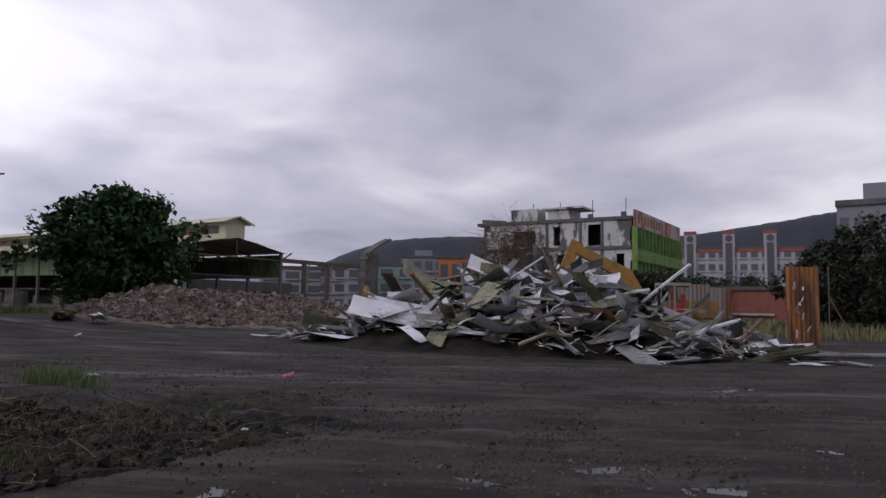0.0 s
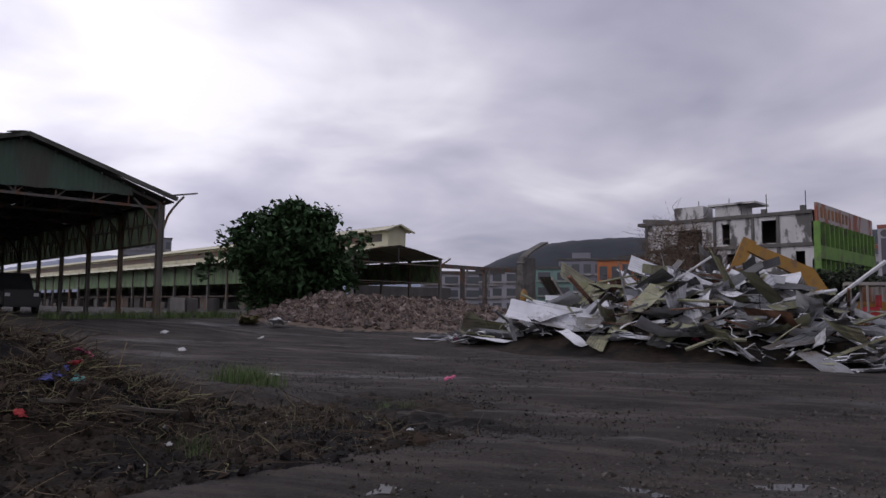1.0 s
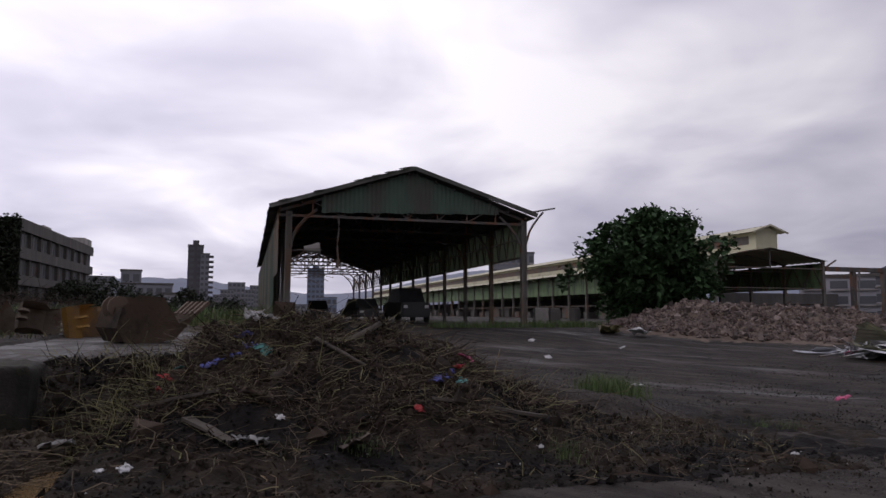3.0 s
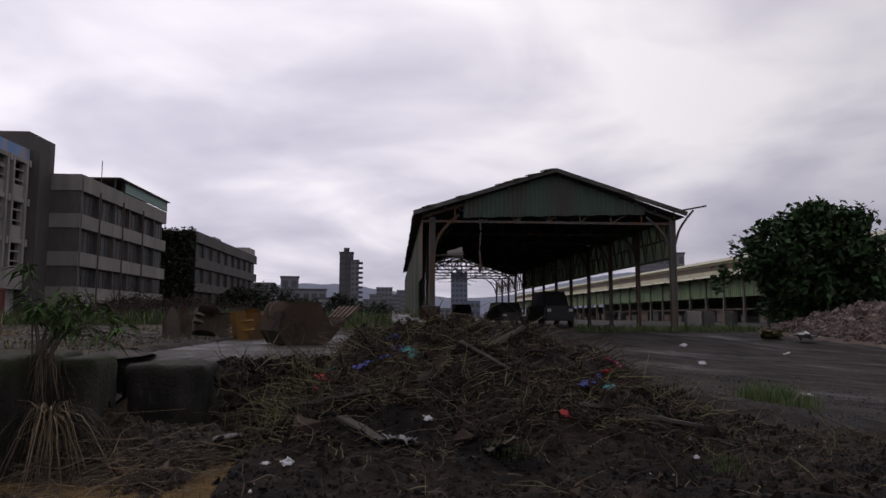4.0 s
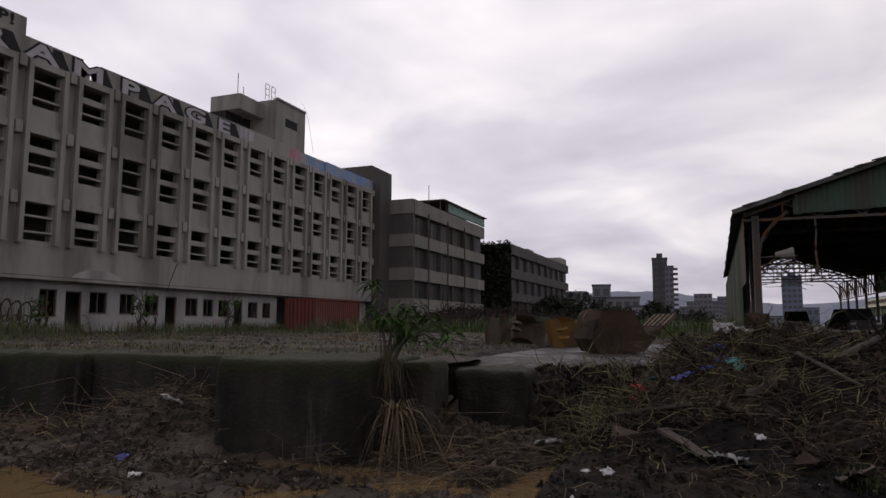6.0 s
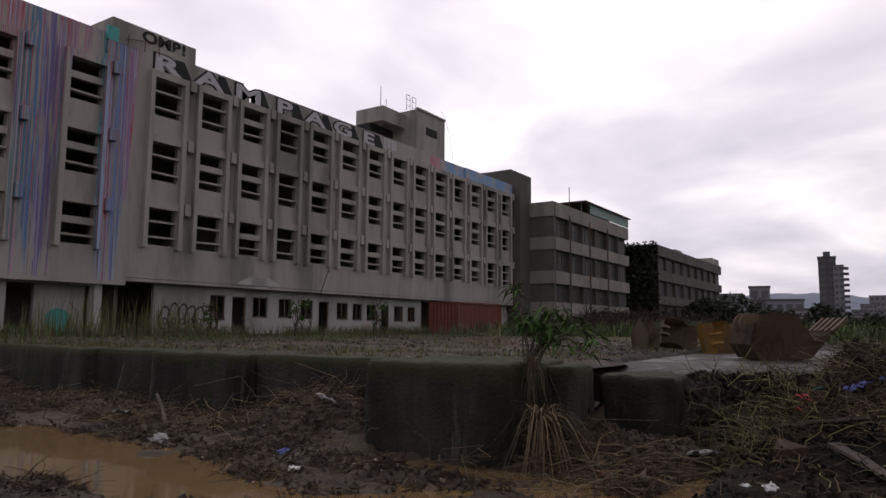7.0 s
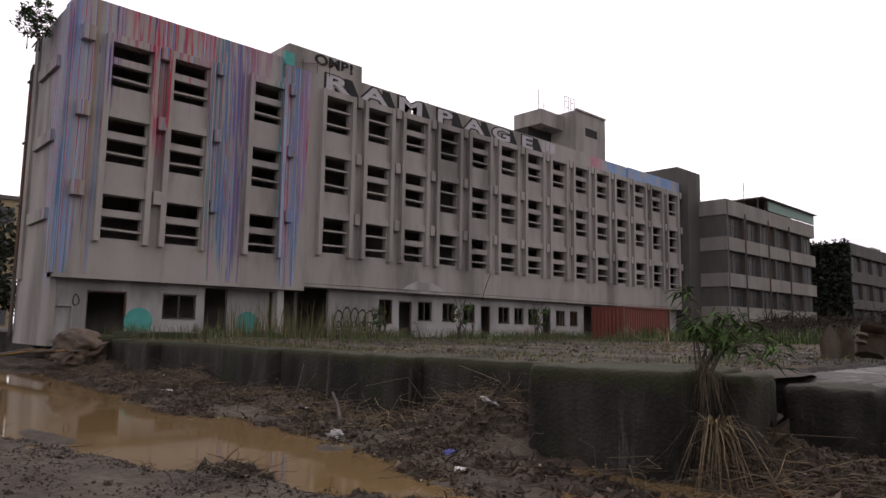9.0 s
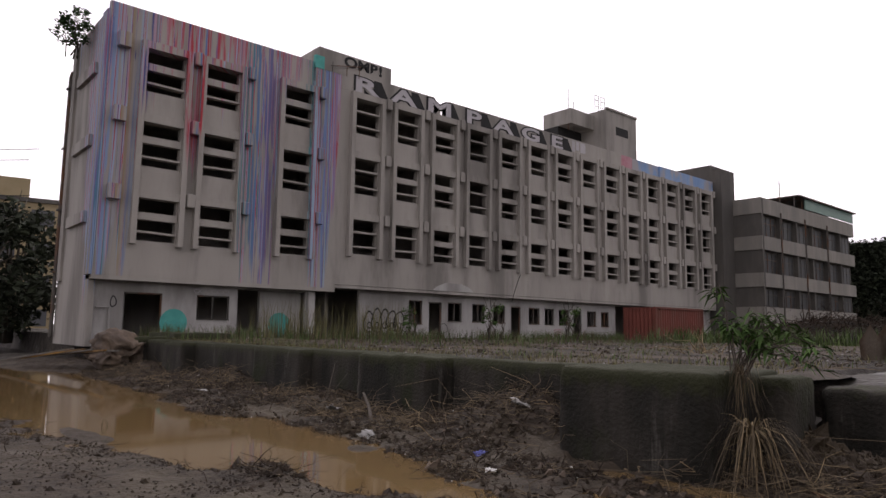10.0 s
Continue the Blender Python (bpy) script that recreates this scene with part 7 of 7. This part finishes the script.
# leafy shrub on the dock corner
def shrub():
    rnd = random.Random(9)
    T = thing("leafy_shrub", "green leafy shrub rooted on the mossy dock corner", "shrub", m=pose(-3.84, 7.75, 1.12))
    bl = bmesh.new()
    tips = [(0.95, 0.0, 0.12), (0.85, 0.2, 0.35), (0.75, -0.15, 0.5), (0.55, 0.1, 0.62), (0.4, -0.2, 0.66), (0.25, 0.15, 0.6), (0.6, 0.3, 0.45), (1.0, -0.1, 0.28), (0.3, 0.0, 0.45), (-0.25, 0.05, 0.95), (-0.2, 0.1, 0.6), (0.05, -0.1, 0.5), (0.7, 0.05, 0.25), (0.45, 0.25, 0.3)]
    for k, e in enumerate(tips):
        e = Vector(e)
        pts = [Vector((rnd.uniform(-0.05, 0.15), 0, -0.06)), Vector((e.x * 0.3, e.y * 0.4, max(e.z, 0.4) * 0.75)), Vector((e.x * 0.7, e.y * 0.8, e.z + 0.12)), e]
        bm = bmesh.new(); tube(bm, pts, 0.011, 5, 0.004); part("stem", bm, M["bark"], T)
        for t in range(20):
            u = 0.3 + 0.75 * rnd.random()
            p = pts[1].lerp(pts[2], u * 2 - 0.6) if u < 0.65 else pts[2].lerp(pts[3], (u - 0.6) * 2.6)
            a = rnd.uniform(0, 6.3)
            d = Vector((math.cos(a), math.sin(a), rnd.uniform(-0.7, 0.35))).normalized()
            L, sg = rnd.uniform(0.12, 0.24), Vector((0, 0, -rnd.uniform(0.02, 0.09)))
            s = d.cross(Vector((0, 0, 1))).normalized() * L * 0.13
            mid, tip = p + d * L * 0.45, p + d * L + sg
            lift = Vector((0, 0, 0.012))
            a0, l0, r0, m0, t0 = [bl.verts.new(v) for v in (p, mid + s + lift, mid - s + lift, mid, tip)]
            bl.faces.new((a0, l0, m0)); bl.faces.new((a0, m0, r0)); bl.faces.new((l0, t0, m0)); bl.faces.new((m0, t0, r0))
    part("foliage", bl, M["leafbright"], T)
M["leafbright"] = material("fresh_green_leaves", (0.045, 0.09, 0.025), (0.075, 0.13, 0.04), 3, 0.85, 0, rnd=0.4, spec=0.1)
shrub()
for x, y, h in ((-24.5, 24.5, 2.2), (-24.0, 30.0, 2.2), (-26, 20.5, 1.6)):
    tree("slim sapling with yellow green leaves", x, y, 1.05, h, 0.55, 0.55, 12, 16, 0.13, M["leafbright"], int(-x), 0.4, "sapling")
tree("small fig tree growing on the roof edge", -34.3, 6.9, 14.0, 1.9, 1.5, 0.7, 30, 34, 0.15, M["leafdark"], 77, 0.3, "rooftop_tree")
# ---- red container before the factory ----
M["redsteel"] = material("faded_red_container_steel", (0.14, 0.035, 0.025), (0.19, 0.05, 0.036), 1.5, 0.7, 0.1, 10, (0.14, 0.05, 0.035), 0.8, 0.4, 0.2, streak=3)
def container():
    C = thing("shipping_container", "faded red ribbed shipping container", "container", m=pose(-26.2, 40.0, 0.85))
    for nm, o, u in (("side_panel", (1.2, 0, 0.15), (0, 6.0, 0)), ("end_panel", (-1.2, 0, 0.15), (2.4, 0, 0)), ("end_panel", (1.2, 6.0, 0.15), (-2.4, 0, 0)), ("side_panel", (-1.2, 6.0, 0.15), (0, -6.0, 0))):
        bm = bmesh.new(); corrugated(bm, o, u, (0, 0, 2.2), 0.28, 0.03); part(nm, bm, M["redsteel"], C)
    bm = bmesh.new(); box(bm, -1.22, 1.22, -0.02, 6.02, 2.35, 2.45); part("roof", bm, M["redsteel"], C)
    for x in (-1.22, 1.14):
        for y in (-0.04, 5.96):
            bm = bmesh.new(); box(bm, x, x + 0.12, y, y + 0.12, 0, 2.47); part("corner_post", bm, M["redsteel"], C)
    for z in (0.05, 2.36):
        bm = bmesh.new(); box(bm, 1.16, 1.27, 0, 6, z, z + 0.12); part("rail", bm, M["redsteel"], C)
container()

# ---- rusty hoarding ----
def hoarding():
    P = thing("hoarding_panel", "tall rusty orange ribbed hoarding panel with pale graffiti", "fence panel")
    bm = bmesh.new(); corrugated(bm, (34.6, 3.35, 0.05), (0.9, -1.25, 0), (0, 0, 3.5), 0.22, 0.045); part("sheet", bm, M["rust"], P)
    bm = bmesh.new(); rnd = random.Random(8)
    for i in range(12):
        t = rnd.uniform(0.1, 0.6); z = rnd.uniform(0.3, 2.6)
        beam(bm, (34.48 + 0.9 * t, 3.28 - 1.25 * t, z), (34.48 + 0.9 * t + rnd.uniform(-0.1, 0.1), 3.28 - 1.25 * t + rnd.uniform(-0.2, 0.2), z + rnd.uniform(0.1, 0.4)), 0.07, 0.012)
    part("graffiti_strokes", bm, M["litter"], P)
    for a, b in (((35.7, 1.75, 0), (35.7, 1.75, 3.6)), ((35.7, 1.75, 2.2), (36.4, 0.7, 0)), ((34.9, 3.3, 0), (34.9, 3.3, 3.4))):
        bm = bmesh.new(); beam(bm, a, b, 0.05); part("post", bm, M["steel"], P)
    Q = thing("hoarding_panel", "lower rusty grey hoarding run beyond the heap", "fence panel")
    for i in range(3):
        bm = bmesh.new(); corrugated(bm, (46 + i * 0.5, 11.4 - i * 1.2, 0.05), (0.5, -1.2, 0), (0, 0, 2.9 + 0.2 * (i % 2)), 0.22, 0.045); part("sheet", bm, M["rustgrey"], Q)
    bm = bmesh.new(); beam(bm, (47.6, 7.8, 0), (47.6, 7.8, 3.5), 0.09); part("post", bm, M["rust"], Q)
M["rustgrey"] = material("rusted_grey_sheet", (0.17, 0.15, 0.14), (0.24, 0.21, 0.19), 1.5, 0.85, 0.2, 12, (0.14, 0.06, 0.03), 0.9, 0.5, 0.15, streak=4)
hoarding()

# ---- excavator behind the heap ----
def excavator():
    E = thing("excavator", "yellow tracked excavator working behind the scrap heap", "excavator", m=pose(37.7, 9.2, 0.0, 0, 0, 32))
    def quad_arm(name, pts, w):
        bm = bmesh.new()
        a = [bm.verts.new((-w / 2, y, z)) for y, z in pts]; b = [bm.verts.new((w / 2, y, z)) for y, z in pts]
        bm.faces.new(a); bm.faces.new(b[::-1])
        for i in range(len(pts)):
            j = (i + 1) % len(pts); bm.faces.new((a[i], b[i], b[j], a[j]))
        return part(name, bm, M["yellow"], E)
    quad_arm("boom", [(1.0, 1.6), (2.2, 3.6), (5.0, 4.9), (5.2, 4.5), (2.7, 3.1), (1.6, 1.4)], 0.5)
    quad_arm("stick", [(4.7, 4.9), (5.3, 5.2), (6.5, 2.4), (6.2, 2.3)], 0.35)
    quad_arm("bucket", [(6.0, 2.5), (6.7, 2.4), (6.9, 1.5), (6.2, 1.1), (5.9, 1.6)], 0.9)
    bm = bmesh.new(); box(bm, -0.4, 1.2, -2.4, 0.6, 1.0, 2.0); bmesh.ops.bevel(bm, geom=list(bm.edges), offset=0.12, segments=2, affect="EDGES"); part("engine_housing", bm, M["yellow"], E)
    bm = bmesh.new(); box(bm, -1.3, -0.4, -0.6, 1.0, 1.0, 1.3); box(bm, -1.3, -0.4, -0.6, 1.0, 2.75, 2.9)
    for x in (-1.3, -0.48):
        for y in (-0.6, 0.2, 0.92):
            box(bm, x, x + 0.08, y, y + 0.08, 1.3, 2.75)
    cab = part("cab", bm, M["conclight"], E)
    bm = bmesh.new(); box(bm, -1.1, -0.6, -0.3, 0.25, 1.3, 1.75); box(bm, -1.1, -0.6, -0.4, -0.3, 1.7, 2.3); part("seat", bm, RED, cab, "red seat")
    bm = bmesh.new(); bmesh.ops.create_cone(bm, cap_ends=True, segments=12, radius1=0.06, radius2=0.06, depth=2.2, matrix=Matrix.Translation((0, 2.0, 2.4)) @ Matrix.Rotation(radians(-35), 4, "X")); part("hydraulic_ram", bm, SH[0], E)
    for x in (-1.4, 0.8):
        bm = bmesh.new(); box(bm, x, x + 0.55, -2.0, 1.9, 0.05, 0.85); bmesh.ops.bevel(bm, geom=list(bm.edges), offset=0.2, segments=3, affect="EDGES"); part("track", bm, M["steel"], E)
excavator()

# ---- loose digger buckets on the dock ----
M["rustbucket"] = material("muddy_rust_brown_steel", (0.085, 0.058, 0.04), (0.13, 0.092, 0.064), 3, 0.85, 0.3, 15, (0.04, 0.03, 0.024), 1.5, 0.4, 0.2)
M["rustgrey2"] = material("scuffed_pale_brown_steel", (0.13, 0.105, 0.08), (0.2, 0.165, 0.13), 3, 0.8, 0.3, 15, (0.08, 0.05, 0.03), 1.5, 0.4, 0.2)
def digger_bucket(m, mat, label, s):
    B = thing("digger_bucket", label, "bucket", "loose digger buckets", m=m)
    prof = [(-0.62, 0.62), (-0.72, 0.3), (-0.6, 0.06), (-0.25, 0.0), (0.2, 0.03), (0.68, 0.5)]
    W = 0.5
    bm = bmesh.new()
    a = [bm.verts.new((x * s, -W * s, z * s)) for x, z in prof]; b = [bm.verts.new((x * s, W * s, z * s)) for x, z in prof]
    for i in range(len(prof) - 1):
        bm.faces.new((a[i], a[i + 1], b[i + 1], b[i]))
    bmesh.ops.solidify(bm, geom=list(bm.faces), thickness=0.03); part("shell", bm, mat, B)
    for sy in (-W, W):
        bm = bmesh.new(); vs = [bm.verts.new((x * s, sy * s, z * s)) for x, z in prof] + [bm.verts.new((0.28 * s, sy * s, 0.3 * s)), bm.verts.new((0.05 * s, sy * s, 0.74 * s)), bm.verts.new((-0.36 * s, sy * s, 0.8 * s))]
        bm.faces.new(vs); bmesh.ops.solidify(bm, geom=list(bm.faces), thickness=0.035); part("side_plate", bm, mat, B)
    for k in range(5):
        bm = bmesh.new(); y = (-W + 0.1 + k * 0.2) * s; beam(bm, (0.6 * s, y, 0.42 * s), (0.85 * s, y, 0.62 * s), 0.09 * s, 0.05 * s); part("tooth", bm, mat, B)
    for y in (-0.14, 0.14):
        bm = bmesh.new(); bmesh.ops.create_cone(bm, cap_ends=True, segments=14, radius1=0.18 * s, radius2=0.18 * s, depth=0.05, matrix=Matrix.Translation((-0.55 * s, y * s, 0.62 * s)) @ Matrix.Rotation(radians(90), 4, "X")); part("hinge_lug", bm, mat, B)
digger_bucket(pose(-1.75, 14.2, 1.04, 0, -4, 28), M["rustbucket"], "mud-brown steel digger bucket lying on the dock", 1.12)
digger_bucket(pose(-3.75, 17.2, 1.3, 80, 0, 70), M["yellow"], "yellow digger bucket standing on its back", 0.75)
digger_bucket(pose(-4.5, 17.3, 1.35, 70, 10, 20), M["rustgrey2"], "brown digger bucket tipped on its side", 0.62)
bm = bmesh.new()
for x in (-0.18, 0.14):
    vs = [bm.verts.new(p) for p in ((x, -0.3, 0), (x, 0.35, 0), (x, 0.4, 0.45), (x, 0.0, 0.8), (x, -0.3, 0.5))]
    bm.faces.new(vs)
bmesh.ops.solidify(bm, geom=list(bm.faces), thickness=0.05); box(bm, -0.18, 0.2, -0.3, 0.35, 0, 0.06)
ob = part("coupler_bracket", bm, M["rustgrey2"]); ob.matrix_basis = pose(-4.95, 16.3, 1.05, 0, 0, 50)
tagged(ob, "pale worn steel digger coupler bracket", "machine part")
M["wet"] = material("wet_rippled_concrete", (0.035, 0.031, 0.027), (0.075, 0.067, 0.06), 2.2, 0.7, 1.0, 7, (0.032, 0.029, 0.026), 1.2, 0.45, 0.25, rough2=0.42, spec=0.15)
def wet_z(x, y):
    e = min(x + 7.5, 0.2 - x, y - 10.1, 21 - y, 1.2) + 0.3 * noise.noise((x * 0.6, y * 0.6, 2.0))
    return 1.04 + 0.018 * noise.noise((x * 0.8, y * 3.0, 1.0)) + 0.012 * fr(x, y, 3.0, 2) - 0.25 * max(0.0, 0.5 - e)
heap("wet_slab", -7.5, 0.2, 10.1, 21.0, 0.12, wet_z, M["wet"], "thin sheet of rain water over dock concrete", "ground", kind="structure")

# ---- parked vehicles in the shed ----
M["carpaint"] = material("dark_grey_car_paint", (0.02, 0.02, 0.022), (0.03, 0.03, 0.032), 2, 0.35, 0)
def car(m, body, label, h, L, W):
    C = thing("parked_car" if h < 1.7 else "parked_truck", label, "vehicle", m=m)
    bm = bmesh.new(); box(bm, -W / 2, W / 2, -L / 2, L / 2, 0.35, h * 0.58); bmesh.ops.bevel(bm, geom=list(bm.edges), offset=0.12, segments=2, affect="EDGES"); part("body", bm, body, C)
    bm = bmesh.new(); vs = box(bm, -W / 2 + 0.08, W / 2 - 0.08, -L * 0.3, L * 0.3, h * 0.58, h)
    for v in vs:
        if v.co.z > h * 0.8:
            v.co.x *= 0.82; v.co.y *= 0.75
    cab = part("cabin", bm, body, C)
    bm = bmesh.new(); vs = [bm.verts.new(p) for p in ((-W * 0.4, -L * 0.3 - 0.01, h * 0.61), (W * 0.4, -L * 0.3 - 0.01, h * 0.61), (W * 0.34, -L * 0.23 - 0.02, h * 0.96), (-W * 0.34, -L * 0.23 - 0.02, h * 0.96))]
    bm.faces.new(vs); part("windscreen", bm, M["glass"], cab)
    for x in (-W / 2, W / 2):
        for y in (-L * 0.32, L * 0.32):
            bm = bmesh.new(); bmesh.ops.create_cone(bm, cap_ends=True, segments=16, radius1=0.32, radius2=0.32, depth=0.2, matrix=Matrix.Translation((x, y, 0.32)) @ Matrix.Rotation(radians(90), 4, "Y")); part("wheel", bm, M["black"], C)
    for x in (-W * 0.36, W * 0.36):
        bm = bmesh.new(); box(bm, x - 0.12, x + 0.12, -L / 2 - 0.02, -L / 2 + 0.05, h * 0.42, h * 0.5); part("headlight", bm, M["litter"], C)
car(pose(7.0, 44, 1.0, 0, 0, 8), M["carpaint"], "black parked car under the shed roof", 1.5, 4.2, 1.7)
car(pose(9.9, 44, 1.0, 0, 0, 4), M["carpaint"], "dark small truck parked under the shed roof", 2.2, 4.6, 1.9)
car(pose(5.0, 52, 1.0, 0, 0, -5), M["carpaint"], "dark parked car deep in the shed", 1.5, 4.2, 1.7)
for i, (x, y) in enumerate(((16.8, 38.0), (17.9, 38.6), (19.4, 38.8))):
    bm = worn_block(-0.45, 0.45, -0.2, 0.2, 0, 1.0, i + 3, 0.25, 0.03)
    ob = part("road_barrier", bm, M["conclight"] if i == 0 else M["conc2"]); ob.matrix_basis = pose(x, y, 0.95, 0, 0, 20 * i)
    tagged(ob, "short concrete road barrier near the shed", "barrier", "barriers near the shed")

# ---- heap of branches before the office block ----
heap("brushwood_mound", -24, -6, 36, 58, 0.5, lambda x, y: 0.95 + 1.7 * gauss(x, y, -17, 47, 4.5, 5) + 1.0 * gauss(x, y, -11, 46, 3, 4) + 0.15 * fr(x, y, 0.6, 2) - 0.15, M["earth"], "dark soil heap before the office block", "mound")
def on_branch(r):
    x, y = r.gauss(-15.5, 3.8), r.gauss(46, 3.2)
    return x, y, 1.0 + 1.6 * gauss(x, y, -17, 47, 4.5, 5) + 0.9 * gauss(x, y, -11, 46, 3, 4)
straws("branch_tangle", "tangle of dead branches before the office block", 1500, on_branch, 1.3, 0.03, M["twig"], 51, 0.5)
for i in range(5):   # yellow planks and scrap by the factory end
    bm = bmesh.new(); beam(bm, (-30 + i * 0.7, 4.6 + 0.5 * i, 0.25 + 0.1 * i), (-27 + i * 0.6, 6.2 + 0.2 * i, 0.75), 0.16, 0.05)
    tagged(part("loose_plank", bm, M["yellow"] if i % 2 else M["postwood"]), "loose weathered plank beside the factory end", "plank", "planks by the factory end")
# overhead wires beyond the factory end
bm = bmesh.new()
for z, y in ((9.3, 6.0), (9.9, 6.4), (7.6, 6.2)):
    tube(bm, [(-37 - 8 * t, y - 6 * t, z + 1.2 * t * t) for t in (0, 0.25, 0.5, 0.75, 1, 2, 3)], 0.02, 4)
tagged(part("overhead_wire", bm, M["black"]), "thin black overhead wires strung from the factory end", "wire")
